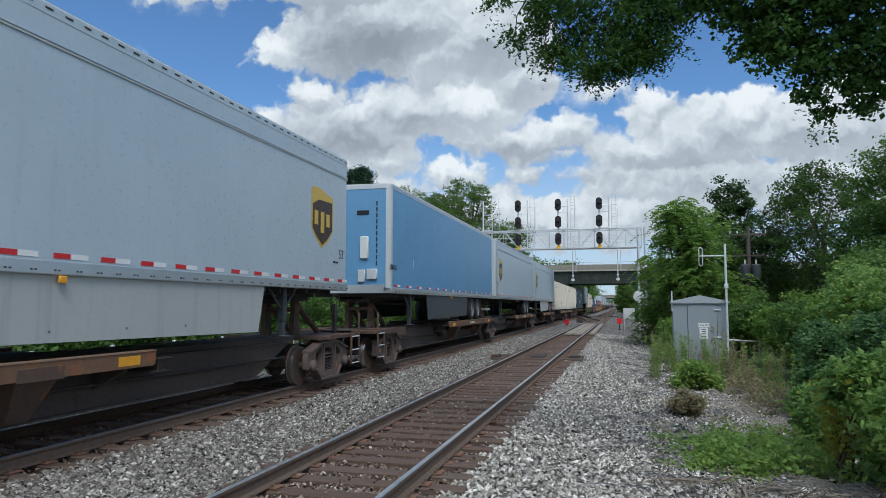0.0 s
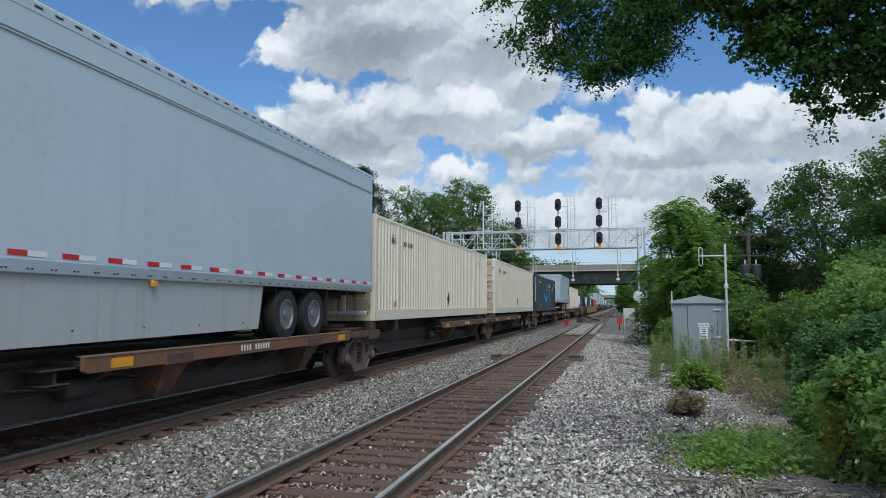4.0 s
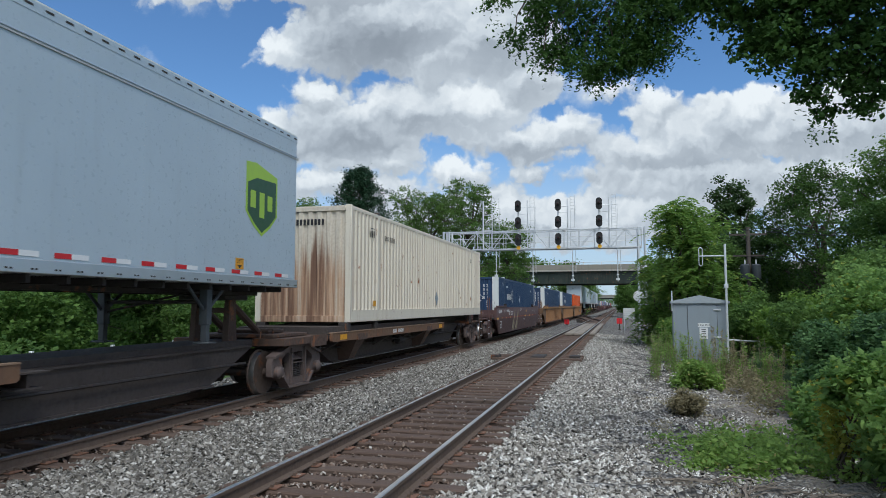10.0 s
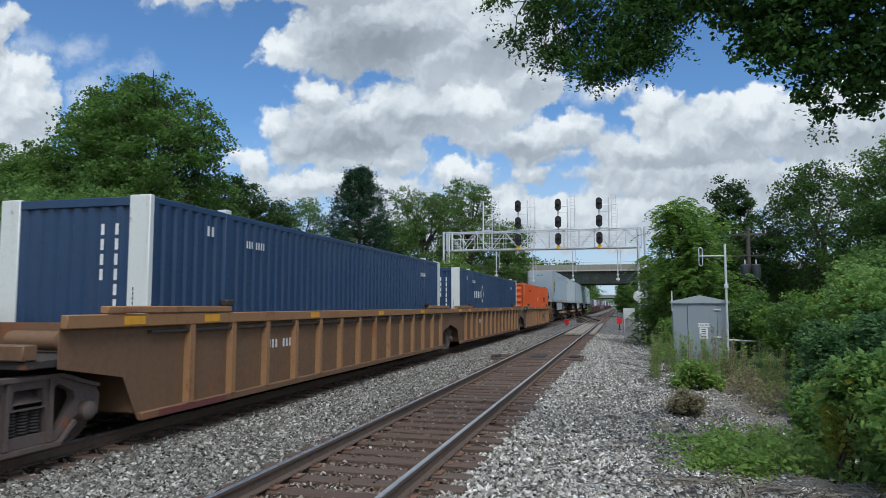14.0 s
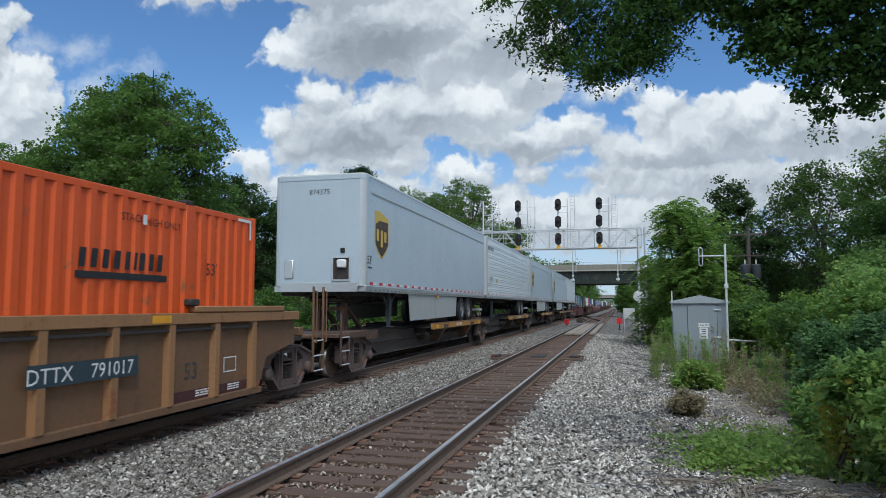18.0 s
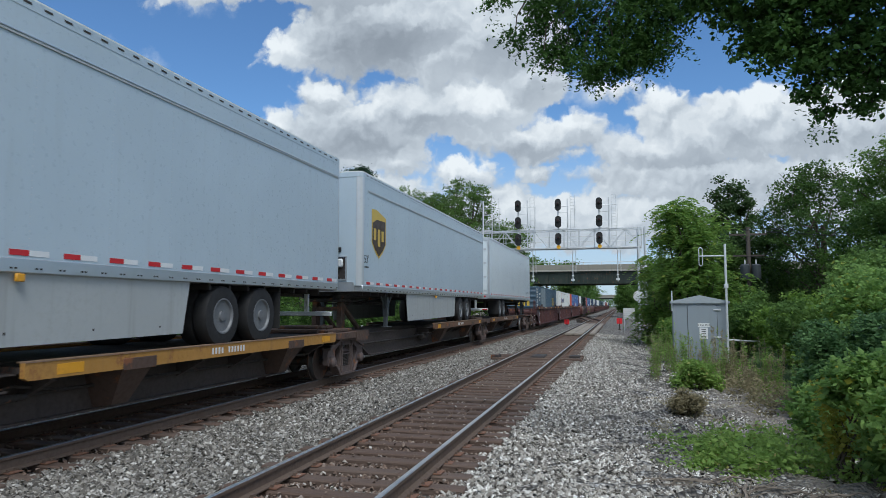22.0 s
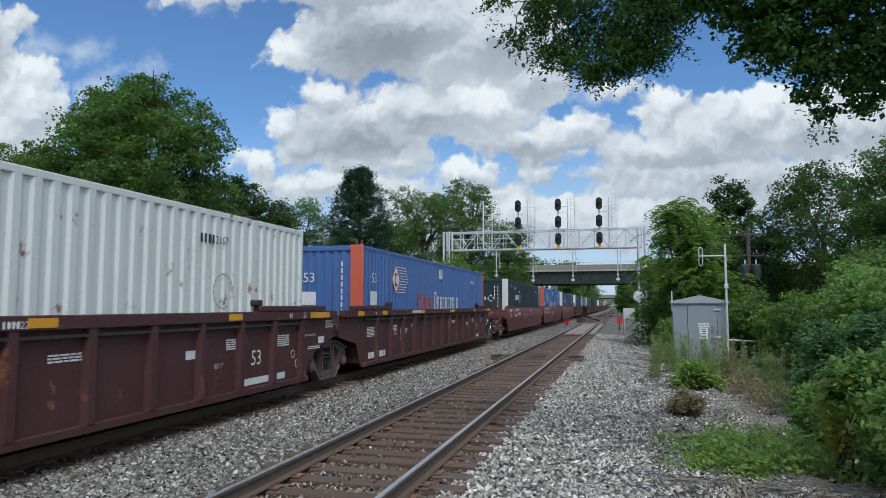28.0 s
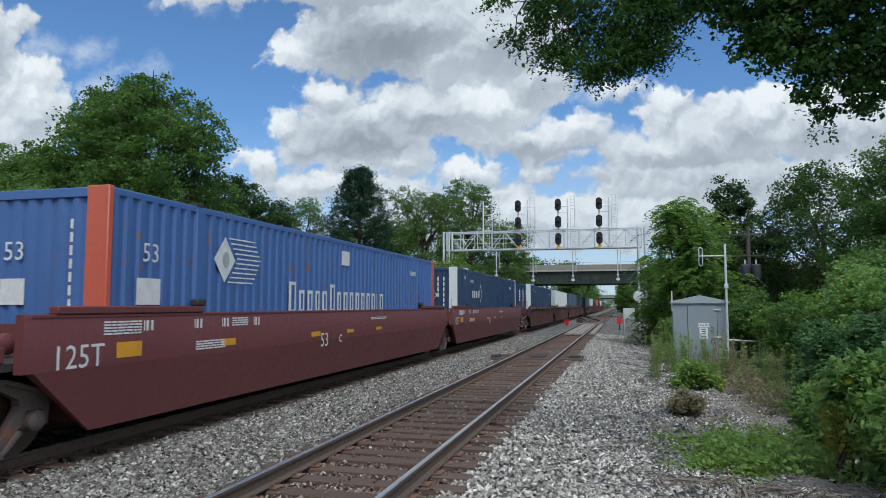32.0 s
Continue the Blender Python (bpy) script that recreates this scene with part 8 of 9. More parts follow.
spine_unit(I_, -2.42, 15.1, (-1.05, 9.3), tail=True, load_z=1.33)


U0, U1, U2, SC = 167.81, 191.29, 210.58, 230.28


def chevron_box(start, mat, label, side_mark=True, z0=0.40):
    """A box with white end posts and a plain ring-and-bars emblem."""
    c = container(start, label, mat, z0, posts=OFFWHITE)
    zz = z0 + 1.72
    if side_mark:
        marks("wordmark", c, SX, 2.97, zz - 0.03, 0.31, (0.34, 0.40, 0.36, 0.32), TEXTWHITE, 0.25, 0.08)
        first = None
        for k in range(4):
            a = math.pi / 2 * k
            q = [(4.86 + rr * math.cos(a + da) * 0.8, zz + 0.17 + rr * math.sin(a + da)) for rr, da in ((0.34, -0.6), (0.44, 0), (0.34, 0.6), (0.26, 0.6), (0.34, 0), (0.26, -0.6))]
            ob = part("emblem" if first is None else "emblem_stroke", Mesh().prism(q, "x", SX, SX + 0.003), TEXTWHITE, first or c, "stroke of a white broken ring")
            first = first or ob
        end_marks("wordmark", c, -0.62, 0.026, zz - 0.05, 0.2, (0.13, 0.17, 0.13, 0.13), TEXTWHITE)
        first = None
        for k in range(4):
            a = math.pi / 2 * k
            q = [(0.27 + rr * math.cos(a + da), zz + 0.05 + rr * math.sin(a + da)) for rr, da in ((0.16, -0.6), (0.21, 0), (0.16, 0.6), (0.12, 0.6), (0.16, 0), (0.12, -0.6))]
            ob = part("emblem" if first is None else "emblem_stroke", Mesh().prism(q, "y", 0.021, 0.026), TEXTWHITE, first or c)
            first = first or ob
    column_marks("lettering", c, 0.5, 0.026, z0 + 2.35, 4, 0.16, TEXTWHITE)
    if start == U0 or mat == DARKTEAL:
        for k, ch in enumerate("634825" if mat == DARKTEAL else "267182"):
            end_text(ch, 0.225, TEXTWHITE, c, 0.68, z0 + 2.35 - k * 0.216, 0.024)
    else:
        column_marks("lettering", c, 0.74, 0.026, z0 + 2.35, 6, 0.16, TEXTWHITE)
    column_marks("lettering", c, 1.06, 0.0, z0 + 1.55, 7, 0.05, TEXTBLACK)
    marks("lettering", c, SX, 2.6, z0 + 2.35, 0.13, (0.07,) * 3 + (-0.05,) + (0.07,) * 4, TEXTWHITE)
    marks("lettering", c, SX, 1.4, z0 + 2.45, 0.16, (0.1, 0.1), TEXTWHITE)
    marks("lettering", c, SX, 13.6, z0 + 2.3, 0.13, (0.07,) * 7, TEXTWHITE)
    return c


def sill_text(w, items, x=1.4265):
    for s, size, y, z in items:
        side_text(s, size, TEXTWHITE, w, y, z, x)


def well_marks(w, x, z=1.36, first=0.1):
    for k, yy in enumerate((first, first + 1.15, first + 1.9, first + 2.9)):
        marks("lettering", w, x, yy, z, 0.14, (0.03, 0.08, 0.08), TEXTWHITE)
    small_print(w, x, first - 0.75, z + 0.12, 0.7, 5, TEXTWHITE)
    small_print(w, x, first + 2.2, z + 0.12, 0.5, 4, TEXTWHITE)


c = chevron_box(U0, NAVY, "navy container with white end posts and ring emblem")
diamond("placard", c, SX, 7.93, 2.1, 0.34, 0.52, TEXTWHITE, "white diamond placard")
w = well_unit(U0, "brown smooth-sided well car with faded markings", CPWELL, "smooth", True, True)
sill_text(w, (("53", 0.58, -0.05, 0.52),), 1.4285)
side_text("527279", 0.30, TEXTWHITE, w, 3.92, 1.20, 1.4268)
marks("lettering", w, 1.4265, 2.78, 1.20, 0.21, (0.2, 0.2), TEXTWHITE)
for a, b, lo, hi in ((-1.25, -0.68, 1.0, 1.09), (10.13, 10.5, 1.33, 1.45), (9.7, 10.2, 1.02, 1.11), (11.74, 12.25, 1.02, 1.11)):
    part("yellow_plate", Mesh().box(1.427, 1.4298, a, b, lo, hi), ORANGE_Y, w, "worn yellow reflective plate")
FADED_RED = plain("faded_red_dash", (0.27, 0.055, 0.045), 0.6)
dash_shape = {m: Mesh().box(1.4265, 1.4292, 0, 0.125, 1.03, 1.11).mesh("reflective_dash", m) for m in (FADED_RED, ORANGE_Y)}
for k in range(63):
    worn = ORANGE_Y if k % 6 == 0 else FADED_RED
    dash = part("reflective_dash", dash_shape[worn], worn, w, "yellow reflective dash" if worn is ORANGE_Y else "faded red reflective dash")
    dash.location.y = 0.3 + k * 0.25
well_marks(w, 1.4265)
side_text("LMT", 0.15, TEXTWHITE, w, 8.88, 0.79, 1.4285)
side_text("169100", 0.15, TEXTWHITE, w, 9.27, 0.79, 1.4285)
side_text("527279", 0.22, TEXTWHITE, w, 7.85, 1.40, 1.4268)
for ch, yy in (("40", 13.99), ("45", 14.8), ("40", 15.22), ("53", 16.06)):
    side_text(ch, 0.15, TEXTWHITE, w, yy, 1.30, 1.4268)


def on_side(y, z):
    """A place on the brown car's folded side."""
    return (1.424 if z > 0.99 else 1.345 + (z - 0.22) * 0.1026, y, z)


for oy in (4.15, 5.45):
    tag = Mesh()
    tag.path([on_side(oy + 1.2 * a, 0.30 + 1.15 * b) for a, b in ((1.0, 0.98), (0.72, 0.86), (0.42, 0.5), (0.05, 0.02), (0.55, 0.0), (0.72, 0.36), (0.5, 0.40), (0.56, 0.2))], 0.026, 5)
    tag.path([on_side(oy + 0.1 + 1.2 * a, 0.26 + 1.15 * b) for a, b in ((1.0, 0.90), (0.75, 0.78), (0.5, 0.46), (0.2, 0.12), (0.5, 0.1))], 0.014, 5)
    part("painted_scrawl", tag, FADED_SPRAY, w, "faded olive sprayed scrawl")

for s0, ld, tl in ((U1, True, False), (U2, False, False), (SC, False, True)):
    w = well_unit(s0, "tan ribbed well car streaked with grime", TANWELL, "rib", ld, tl, edge=TANWELL_LIT)
    x = 1.4112
    if s0 == SC:
        part("dark_panel", Mesh().box(1.319, 1.322, -0.12, 0.84, 0.32, 1.45).box(1.416, 1.418, 0.875, 0.985, 0.32, 1.455).box(1.4252, 1.4272, -0.9, 1.1, 1.47, 1.62), PRIMEGREY, w, "dark repainted panel")
        side_text("125T", 0.40, TEXTWHITE, w, 0.32, 0.55, 1.325)
        side_text("48", 0.17, TEXTWHITE, w, 0.62, 1.08, 1.325)
        part("dark_plate", Mesh().box(1.4152, 1.4172, 11.15, 12.95, 0.82, 1.08), PRIMEGREY, w, "dark repainted number panel")
        side_text("DTTX", 0.255, TEXTWHITE, w, 11.48, 0.86, 1.4178)
        side_text("791017", 0.255, TEXTWHITE, w, 12.48, 0.86, 1.4178)
        side_text("53", 0.36, SKIRTDARK, w, 14.27, 0.63, 1.325)
        part("stencil_square", Mesh().box(1.3195, 1.3215, 15.17, 15.55, 0.64, 0.66).box(1.3195, 1.3215, 15.17, 15.55, 0.87, 0.89).box(1.3195, 1.3215, 15.17, 15.19, 0.66, 0.87).box(1.3195, 1.3215, 15.53, 15.55, 0.66, 0.87), TEXTWHITE, w)
        part("maroon_patch", Mesh().box(1.3195, 1.3215, 13.6, 16.05, 0.305, 0.46), MAROONWELL, w, "maroon repainted patch")
        small_print(w, 1.322, 14.4, 0.42, 0.35, 3, TEXTWHITE)
        small_print(w, 1.322, 15.3, 0.42, 0.35, 3, TEXTWHITE)
    else:
        marks("lettering", w, 1.3195, 3.3, 0.95, 0.16, (0.11,) * 4 + (-0.15,) + (0.11,) * 5, TEXTWHITE)
    part("bottom_patch", Mesh().box(1.4005, 1.403, 0.2, 1.9, 0.20, 0.29), REDWELL, w)
chevron_box(U1, NAVY, "navy container with white end posts", False)
chevron_box(U2, NAVY, "navy container with white end posts and ring emblem")
c = container(SC, "bright orange corrugated container", ORANGE, 0.40, end_ribs="h")
end_marks("wordmark", c, -1.0, 0.0125, 2.55, 0.24, (0.16,) * 9, TEXTBLACK, 0.2)
end_marks("wordmark_rule", c, -1.0, 0.0125, 2.40, 0.07, (1.75,), TEXTBLACK)
column_marks("lettering", c, 1.2, 0.0, 2.95, 10, 0.14, TEXTBLACK)
part("placard", Mesh().box(-0.45, -0.15, 0.008, 0.012, 1.95, 2.05).box(-0.1, 0.2, 0.008, 0.012, 1.95, 2.05), TEXTWHITE, c)
marks("wordmark", c, SX, 11.95, 2.22, 0.24, (0.16, 0.17, 0.17, 0.18, 0.14, 0.07, 0.17, 0.14, 0.17), TEXTBLACK, 0.28, 0.1)
part("wordmark_rule", Mesh().box(SX, SX + 0.003, 11.9, 13.65, 2.08, 2.17), TEXTBLACK, c)
diamond("placard", c, SX, 8.1, 2.2, 0.36, 0.6, GALV, "grey diamond placard")
side_text("53'", 0.28, TEXTBLACK, c, 14.78, 2.22, SX + 0.002)
marks("lettering", c, SX, 2.6, 2.75, 0.12, (0.07,) * 14, TEXTBLACK)
part("patch", Mesh().box(SX, SX + 0.003, 0.12, 0.6, 3.15, 3.19).box(SX, SX + 0.003, 0.08, 0.12, 2.75, 3.19), TEXTWHITE, c)
side_text("STACK", 0.15, TEXTBLACK, c, 12.9, 2.88, SX + 0.002)
side_text("HIGH ONLY", 0.15, TEXTBLACK, c, 13.55, 2.86, SX + 0.002)
part("patch", Mesh().box(SX, SX + 0.003, 13.1, 13.18, 2.86, 3.0), TEXTWHITE, c)
part("patch", Mesh().box(SX, SX + 0.003, 15.55, 15.98, 3.20, 3.25).box(SX, SX + 0.003, 15.93, 15.98, 2.9, 3.2), TEXTWHITE, c)

L_, M_, N_, O_, Q_ = 251.98, 268.92, 286.32, 304.01, 321.92
t = trailer(L_, "grey semi-trailer with a gold shield emblem and pale skirt", UPSGREY, skirt=SKIRTGREY, emblem=BROWN_SHIELD)
end_text("874375", 0.20, TEXTBLACK, t, 0.0, 4.68, -0.002)
part("side_hatch", Mesh().cbox(-0.98, -0.72, -0.03, 0.0, 2.45, 2.95, 0.02), ALU, t, "small framed hatch")
spine_unit(L_, -0.04, 16.44, rear_deck(268.42, L_), lead=True, hitch=0.9, edge=OCHREEDGE)
t = trailer(M_, "white ribbed refrigerated trailer with a cooling unit", WHITEPAINT, nose="reefer", ribs=True, tape=1.1, size_mark=False)
side_text("KINGPIN", 0.19, TEXTBLACK, t, 1.12, 3.12, SX + 0.016)
side_text("SETTING", 0.19, TEXTBLACK, t, 1.12, 2.97, SX + 0.016)
side_text("36\"", 0.19, TEXTBLACK, t, 1.15, 2.80, SX + 0.016)
side_text("53", 0.26, CYAN, t, 0.66, 2.75, SX + 0.016)
marks("lettering", t, SX + 0.016, 0.3, 4.55, 0.2, (0.12,) * 4 + (-0.06,) + (0.12,) * 6, TEXTBLACK)
st = part("sticker", Mesh().box(SX + 0.014, SX + 0.018, 2.59, 2.83, 2.96, 3.16), GOLD, t, "small yellow sticker")
part("print", Mesh().box(SX + 0.018, SX + 0.020, 2.63, 2.79, 3.0, 3.12), plain("sticker_print", (0.16, 0.10, 0.02), 0.6), st, "dark print on the sticker")
part("sticker", Mesh().box(SX + 0.014, SX + 0.018, 12.0, 12.25, 2.85, 3.05), GOLD, t)
spine_unit(M_, -0.5, 16.9, rear_deck(285.82, M_), hitch=0.9, edge=OCHREEDGE)
trailer(N_, "grey semi-trailer with a brown shield emblem and long skirt", UPSGREY, skirt=SKIRTGREY, emblem=BROWN_SHIELD)
spine_unit(N_, -0.5, 17.2, rear_deck(303.5, N_), hitch=0.9, edge=OCHREEDGE)
trailer(O_, "grey semi-trailer with a brown shield emblem and pale skirt", UPSGREY, skirt=SKIRTGREY, emblem=BROWN_SHIELD)
spine_unit(O_, -0.49, 16.94, rear_deck(320.94, O_), hitch=0.9)
t = trailer(Q_, "white reversed semi-trailer with closed rear doors", WHITEPAINT, rear_first=True, wheels=(3.2, 4.47), nose="doors", size_mark=False, trim=False)
for word, wx, wz in (("MLNZ", 0.68, 3.32), ("901712", 0.72, 3.11)):
    mark = end_text(word, 0.225, TEXTBLACK, t, wx, wz, -0.014)
    mark.matrix_basis = mark.matrix_basis @ Matrix.Diagonal((0.76, 1, 1, 1))
wp = part("warning_panel", Mesh().box(0.33, 0.90, -0.016, -0.012, 2.66, 3.06), TEXTWHITE, t, "white and red warning panel")
part("panel_header", Mesh().box(0.33, 0.90, -0.019, -0.016, 2.95, 3.06), RED, wp)
part("panel_mark", Mesh().box(0.42, 0.49, -0.019, -0.016, 2.70, 2.92), TEXTBLACK, wp)
part("panel_mark", Mesh().box(0.58, 0.80, -0.019, -0.016, 2.74, 2.80), TEXTBLACK, wp)
for yy in (7.76, 8.16):
    diamond("placard", t, SX, yy, 2.83, 0.30, 0.38, UPSGREY, "faint grey diamond placard")
side_text("MLNZ", 0.22, TEXTBLACK, t, 13.95, 2.55, SX + 0.002)
side_text("901712", 0.22, TEXTBLACK, t, 14.82, 2.55, SX + 0.002)
side_text("53'", 0.24, TEXTBLACK, t, 15.75, 2.55, SX + 0.002)
spine_unit(Q_, -0.98, 15.45, (0.55, 10.1), tail=True, hitch=LEN - 0.9)

CS, ST, PA = 343.36, 362.89, 382.49
for s0, ld, tl in ((CS, True, False), (ST, False, False), (PA, False, True)):
    w = well_unit(s0, "maroon ribbed well car with white stencilled markings", MAROONWELL, "rib", ld, tl)
    x = 1.3195
    side_text("890229", 0.235, TEXTWHITE, w, 3.44, 0.90, x + 0.001)
    side_text("DTTX", 0.235, TEXTWHITE, w, 2.48, 0.90, x + 0.001)
    side_text("LD LMT", 0.11, TEXTWHITE, w, 3.25, 0.73, x + 0.001)
    side_text("53", 0.38, TEXTWHITE, w, 14.3, 0.68, x + 0.001)
    side_text("53' 1\"", 0.11, TEXTWHITE, w, 13.1, 0.72, x + 0.001)
    side_text("890229 C" if s0 == ST else "890229", 0.115, TEXTWHITE, w, 9.16, 1.49, 1.4272)
    marks("lettering", w, 1.4268, 8.88, 1.49, 0.08, (0.05,) * 4, TEXTWHITE)
    part("plate", Mesh().box(x, x + 0.003, 12.2, 12.66, 0.92, 1.05), TEXTWHITE, w)
    for yy, n in ((0.3, 7), (2.2, 4), (4.2, 3), (9.6, 3), (13.3, 5), (15.0, 6)):
        small_print(w, x, yy, 1.15, 0.55, n, TEXTWHITE)
    small_print(w, 1.4255, 4.0, 1.58, 1.3, 3, TEXTWHITE)
    for yy in (-0.3, 0.7, 1.4):
        side_text("53" if yy < 0 else ("48" if yy < 1 else "45"), 0.13, TEXTWHITE, w, yy, 1.49, 1.4275)
    part("pale_patch", Mesh().box(x, x + 0.002, 0.4, 1.0, 0.36, 0.52).box(x, x + 0.002, 1.2, 1.75, 0.36, 0.52).box(x, x + 0.002, 13.9, 15.4, 0.34, 0.46), OFFWHITE, w, "pale worn patch")
    part("grid_plate", Mesh().box(x, x + 0.003, 16.92, 17.21, 0.93, 1.07), TEXTWHITE, w)
    for s, size, yy, zz in (("48", 0.155, 15.42, 1.49), ("53", 0.155, 16.03, 1.49)):
        side_text(s, size, TEXTWHITE, w, yy, zz, 1.4275)
    part("delineator", Mesh().box(1.4262, 1.4292, 16.3, 17.26, 1.48, 1.60), ORANGE_Y, w, "long yellow reflective plate")
    side_text("2 INCH TREAD COND. SHOES", 0.062, TEXTWHITE, w, 16.38, 1.10, x + 0.002)
    small_print(w, x, 16.42, 0.86, 0.6, 2, TEXTWHITE)
    small_print(w, x, 17.3, 1.40, 0.4, 5, TEXTWHITE)
    for yy, zz in ((15.73, 0.78), (15.91, 0.58)):
        rg = Mesh()
        for k in range(14):
            a0, a1 = math.radians(k * 360 / 14), math.radians((k + 1) * 360 / 14)
            rg.prism([(yy + r_ * math.cos(a), zz + r_ * math.sin(a)) for a, r_ in ((a0, 0.072), (a1, 0.072), (a1, 0.082), (a0, 0.082))], "x", x, x + 0.003)
        part("stencil_ring", rg, TEXTWHITE, w, "white stencilled ring")
c = container(CS, "grey-blue container with yellow block lettering shapes", CSXBLUE, 0.40, end_ribs="h")
part("faded_panel", corrugated(HW + 0.002, 1, 2.07, 2.07 + 12 * 12.01 / 43, 0.71, 3.19, 12.01 / 43), FADEDGREY, c, "faded grey repainted panel")
end_marks("wordmark", c, -0.35, 0.0125, 1.72, 0.42, (0.32, 0.32, 0.32), GOLD, 0.15)
end_text("53'", 0.28, TEXTWHITE, c, 0.05, 2.45, 0.0125)
column_marks("lettering", c, 1.19, 0.0, 2.95, 9, 0.15, TEXTWHITE)
marks("wordmark", c, SX, 11.35, 1.75, 0.72, (0.55, 0.5, 0.6), GOLD, 0.12)
marks("lettering", c, SX, 0.5, 2.6, 0.2, (0.12, -0.05, 0.12, -0.08, 0.12, 0.12, 0.12, 0.12), TEXTWHITE)
marks("lettering", c, SX, 0.6, 2.32, 0.11, (0.08,) * 7, TEXTWHITE)
marks("lettering", c, SX, 0.6, 2.12, 0.11, (0.08,) * 6, TEXTWHITE)
c = container(ST, "off-white corrugated container with red ring and blue shapes", OFFWHITE, 0.40)
ring = Mesh()
for k in range(24):
    a0, a1 = math.radians(65 + k * 10.5), math.radians(65 + (k + 1) * 10.5)
    if k < 22:
        th = 0.055 if k < 14 else 0.04
        ring.prism([(3.55 + 0.80 * math.cos(a) * r, 2.33 + 0.80 * math.sin(a) * r) for a, r in ((a0, 1 - th), (a1, 1 - th), (a1, 1 + th), (a0, 1 + th))], "x", SX, SX + 0.003)
part("emblem", ring, EMBLEMRED, c, "red broken ring emblem")
marks("wordmark", c, SX, 2.78, 2.05, 0.52, (0.34, 0.32, 0.42), INKBLUE, 0.16, 0.08)
marks("wordmark", c, SX, 4.2, 2.10, 0.40, (0.30, 0.32, 0.30, 0.10, 0.24, 0.18, 0.10, 0.28, 0.26), INKBLUE, 0.28)
side_text("WARNING", 0.16, TEXTBLACK, c, 7.55, 2.98, SX + 0.002)
side_text("HIGH CUBE", 0.16, TEXTBLACK, c, 8.45, 2.98, SX + 0.002)
marks("lettering", c, SX, 12.53, 2.74, 0.15, (0.09,) * 4, TEXTBLACK)
side_text("412167", 0.19, TEXTBLACK, c, 13.04, 2.75, SX + 0.002)
ring = Mesh()
for k in range(14):
    a0, a1 = math.radians(k * 22), math.radians(k * 22 + 18)
    ring.prism([(13.2 + r * math.cos(a), 1.98 + r * math.sin(a)) for a, r in ((a0, 0.27), (a1, 0.27), (a1, 0.30), (a0, 0.30))], "x", SX, SX + 0.003)
part("worn_ring", ring, SKIRTGREY, c, "worn grey ring mark")


def streamer_box(start, two_tone):
    """A blue box with a diamond emblem, speed lines and a row of plain shapes for its name."""
    c = container(start, "blue corrugated container with faded orange end posts", PACBLUE, 0.40, posts=ORANGEPOST)
    if two_tone:
        diamond("emblem_border", c, SX - 0.003, 2.73, 2.5, 0.78, 0.90, ORANGEPOST, "worn orange diamond border")
    e = diamond("emblem", c, SX, 2.73, 2.5, 0.64, 0.76, TEXTWHITE, "white diamond emblem")
    if two_tone:
        part("emblem_square", Mesh().box(SX + 0.003, SX + 0.005, 2.60, 2.84, 2.30, 2.68), INKDARK, e, "dark square in the diamond")
    part("emblem_disc", Mesh().prism([(2.76 + 0.10 * math.cos(a), 2.5 + 0.14 * math.sin(a)) for a in [k * math.pi / 8 for k in range(16)]], "x", SX + 0.005, SX + 0.007), TEXTWHITE if two_tone else SKIRTGREY, e)
    for k in range(10):
        zz = 2.12 + k * 0.082
        reach = 3.92 - abs(k - 5) * 0.055
        part("speed_line", Mesh().box(SX, SX + 0.003, 2.80 + 0.33 * (1 - abs(zz - 2.5) / 0.42), reach, zz, zz + 0.024), TEXTWHITE, e, "thin white line")
    first = ((0.30, 0.62), (0.24, 0.46), (0.24, 0.46), (0.20, 0.46), (0.24, 0.46))
    second = ((0.26, 0.62), (0.22, 0.46), (0.24, 0.46), (0.22, 0.46), (0.24, 0.46), (0.22, 0.46), (0.22, 0.46), (0.24, 0.46), (0.09, 0.46), (0.26, 0.46))
    y = 5.05
    for rows, mat, room in ((first, ORANGEPOST if two_tone else TEXTWHITE, 0.155), (second, TEXTWHITE, 0.155)):
        for w, h in rows:
            m = Mesh()
            stem = w * 0.34
            m.box(SX, SX + 0.003, y, y + stem, 1.60, 1.60 + h)
            if w > 0.1:
                m.box(SX, SX + 0.003, y + stem, y + w, 1.60 + h - 0.07, 1.60 + h)
                m.box(SX, SX + 0.003, y + w - 0.05, y + w, 1.66, 1.60 + h - 0.07)
                m.box(SX, SX + 0.003, y + stem, y + w, 1.60, 1.66)
            part("wordmark", m, mat, c)
            y += w + room
        y += 0.02
    side_text("53", 0.38, TEXTWHITE, c, 0.86, 2.35, SX + 0.002)
    part("patch", Mesh().box(SX, SX + 0.003, 0.58, 1.08, 1.75, 2.12), TEXTWHITE, c, "white square patch")
    part("patch", Mesh().box(SX, SX + 0.003, 7.72, 8.2, 2.70, 3.04), TEXTWHITE, c, "white square patch")
    if two_tone:
        side_text("10", 0.24, INKDARK, c, 7.96, 2.84, SX + 0.005)
    end_text("53", 0.36, TEXTWHITE, c, -0.2, 2.35, 0.024)
    part("patch", Mesh().box(-0.4, 0.0, 0.021, 0.025, 1.75, 2.1), TEXTWHITE, c)
    column_marks("lettering", c, 0.72, 0.024, 2.75, 8, 0.13, TEXTWHITE)
    marks("lettering", c, SX, 13.2, 2.68, 0.13, (0.07,) * 8, TEXTWHITE)
    return c


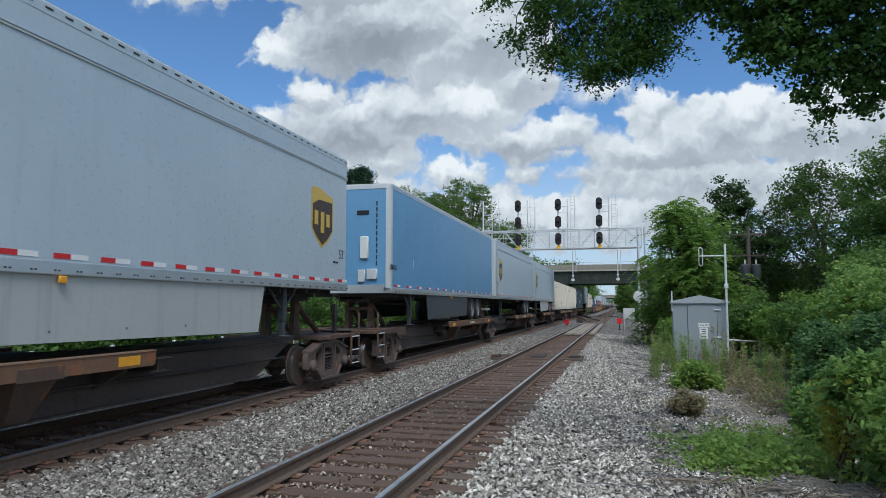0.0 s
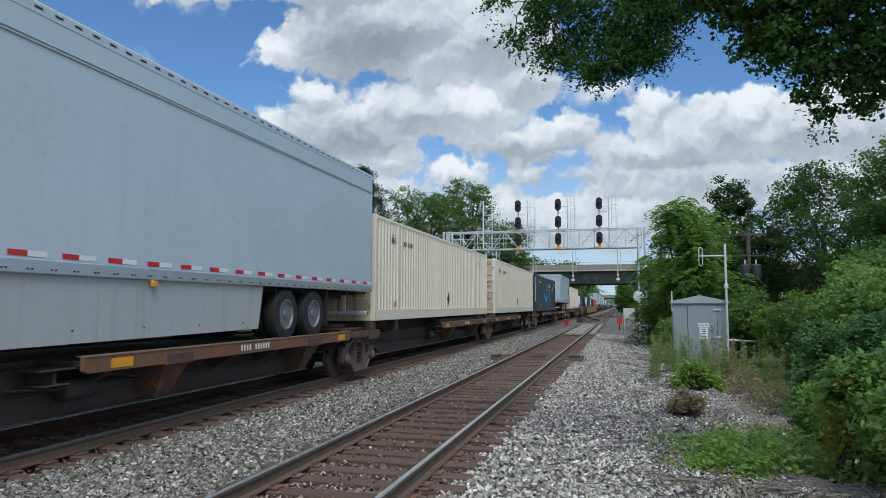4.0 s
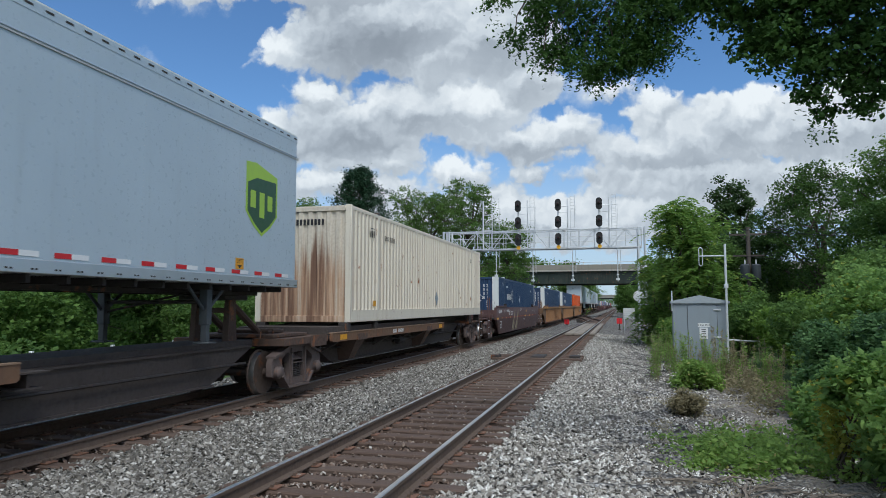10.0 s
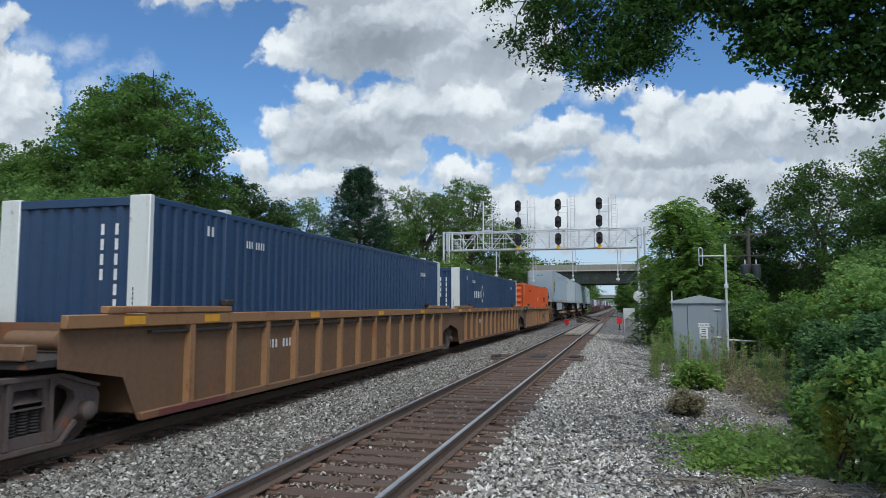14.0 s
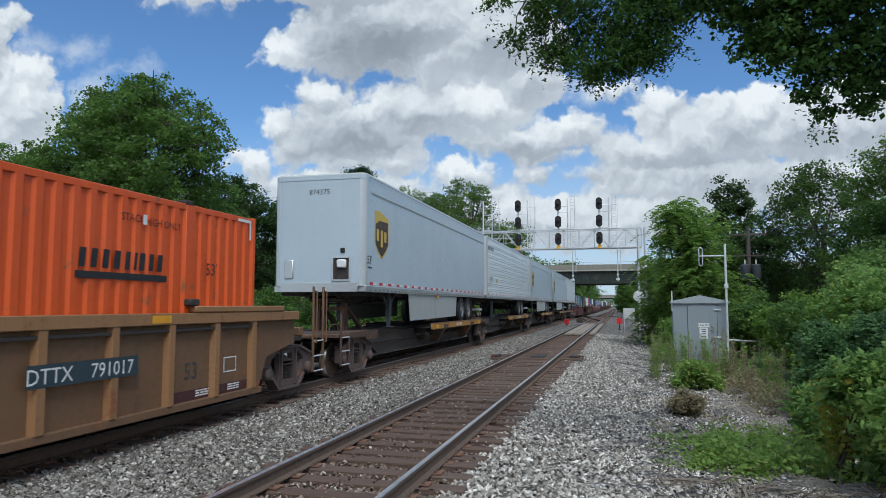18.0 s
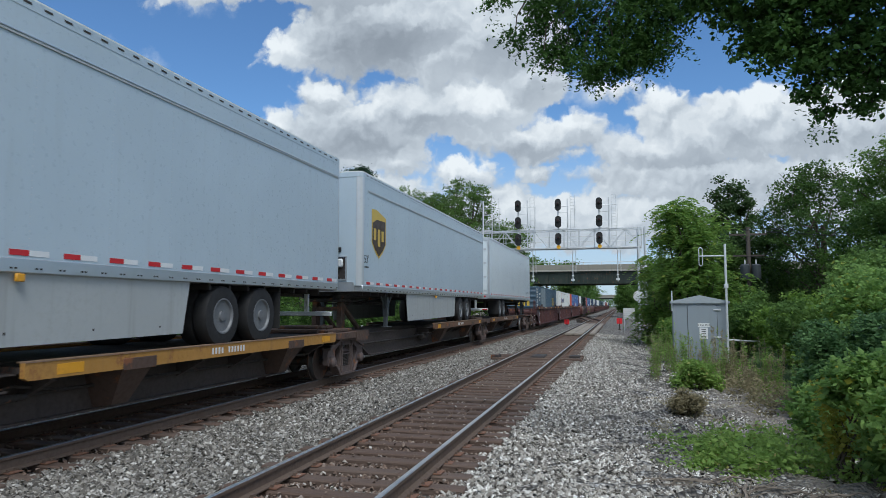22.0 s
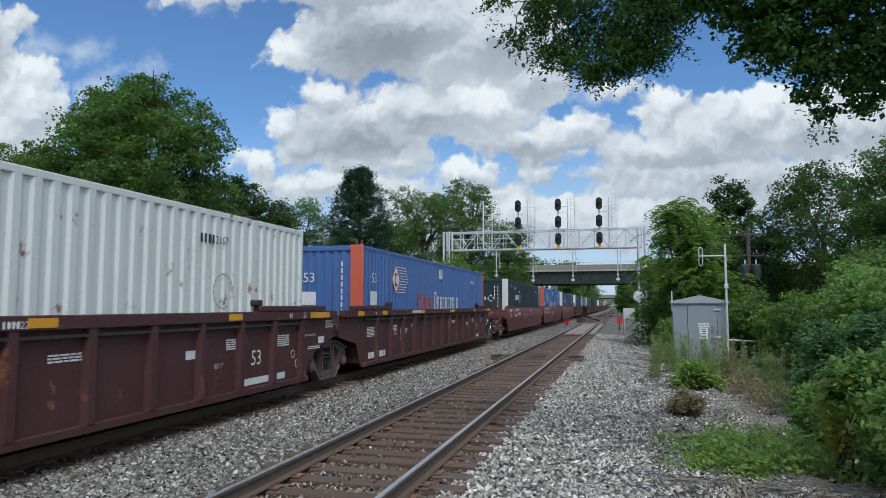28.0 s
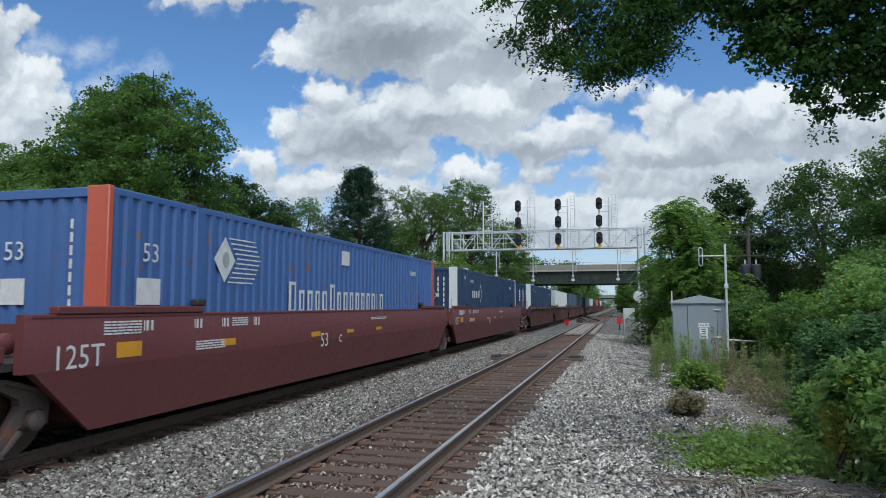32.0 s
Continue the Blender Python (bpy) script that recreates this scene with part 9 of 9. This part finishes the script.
streamer_box(PA, True)
UG, PB, V3 = 406.16, 425.79, 445.47
for s0, ld, tl, letter in ((UG, True, False, "53 B"), (PB, False, False, "53 C"), (V3, False, True, "53 A")):
    w = well_unit(s0, "red oxide smooth-sided well car with white markings", REDWELL, "smooth", ld, tl)
    sill_text(w, ((letter[:2], 0.42, 6.52, 0.86), (letter[3:], 0.24, 7.4, 0.91)))
    side_text("125T", 0.40, TEXTWHITE, w, -0.54, 1.0, 1.4268) if not ld else None
    well_marks(w, 1.4265, 1.4, 0.6)
    for yy, ww, z0, z1 in ((0.09, 0.48, 1.07, 1.27), (2.5, 0.42, 1.09, 1.20), (5.85, 0.46, 1.09, 1.19), (7.8, 0.42, 1.10, 1.18), (9.8, 0.42, 1.10, 1.18)):
        part("yellow_plate", Mesh().box(1.4258, 1.4288, yy, yy + ww, z0, z1), ORANGE_Y, w, "yellow reflective plate")
    small_print(w, 1.4265, 9.4, 1.42, 1.2, 2, TEXTWHITE)
    small_print(w, 1.4265, 1.8, 1.18, 0.8, 4, TEXTWHITE)
    marks("lettering", w, 1.4265, 3.2, 1.12, 0.19, (0.25,) * 3, TEXTWHITE) if ld else None
    side_text("74660", 0.275, TEXTWHITE, w, 4.2, 1.12, 1.4268) if ld else None
chevron_box(UG, DARKTEAL, "dark green container with white end posts and ring emblem")
streamer_box(PB, False)
chevron_box(V3, NAVY, "navy container with white end posts and ring emblem")
# the rest of the train, far up the line
V4 = 469.1
chevron_box(V4, NAVY, "navy container with white end posts", False)
container(V4 + 19.6, "off-white container far up the train", OFFWHITE, 0.40)
container(V4 + 39.2, "grey-blue container far up the train", CSXBLUE, 0.40)
for k in range(3):
    well_unit(V4 + 19.6 * k, "maroon ribbed well car far up the train", MAROONWELL, "rib", k == 0, k == 2)
V7 = V4 + 63.0
for k, mt in enumerate((DARKTEAL, CSXBLUE, OFFWHITE, NAVY, ORANGE, DARKTEAL, CREAM, NAVY, CSXBLUE)):
    container(V7 + 19.6 * k, "stacked container far up the train", mt, 0.40)
    well_unit(V7 + 19.6 * k, "maroon ribbed well car far up the train", MAROONWELL, "rib", k % 3 == 0, k % 3 == 2)


def motions():
    walk(clouds, [(t, pose(0, 0, EYE[2], 0, 0, (13 - t) * 0.037)) for t in (0, 16, 32)])
    for ob, start in movers:
        walk(ob, [(t, pose(TRACK_FAR, start - s, 0)) for t, s in TRAVEL])
    # the wheels roll with the train: all wheelsets of one place in their truck turn alike
    times = [f / FPS for f in range(0, 961)]
    for a, sets in wheelsets.items():
        rows = []
        for t in times:
            gone = np.interp(t, [p[0] for p in TRAVEL], [p[1] for p in TRAVEL])
            rows.append((t, pose(0, a, 0.4235, math.degrees(gone / 0.4235))))
        walk(sets[0], rows)
        keys = sets[0].animation_data
        for other in sets[1:]:
            other.rotation_mode = "QUATERNION"
            other.animation_data_create()
            other.animation_data.action = keys.action
            other.animation_data.action_slot = keys.action_slot


motions()
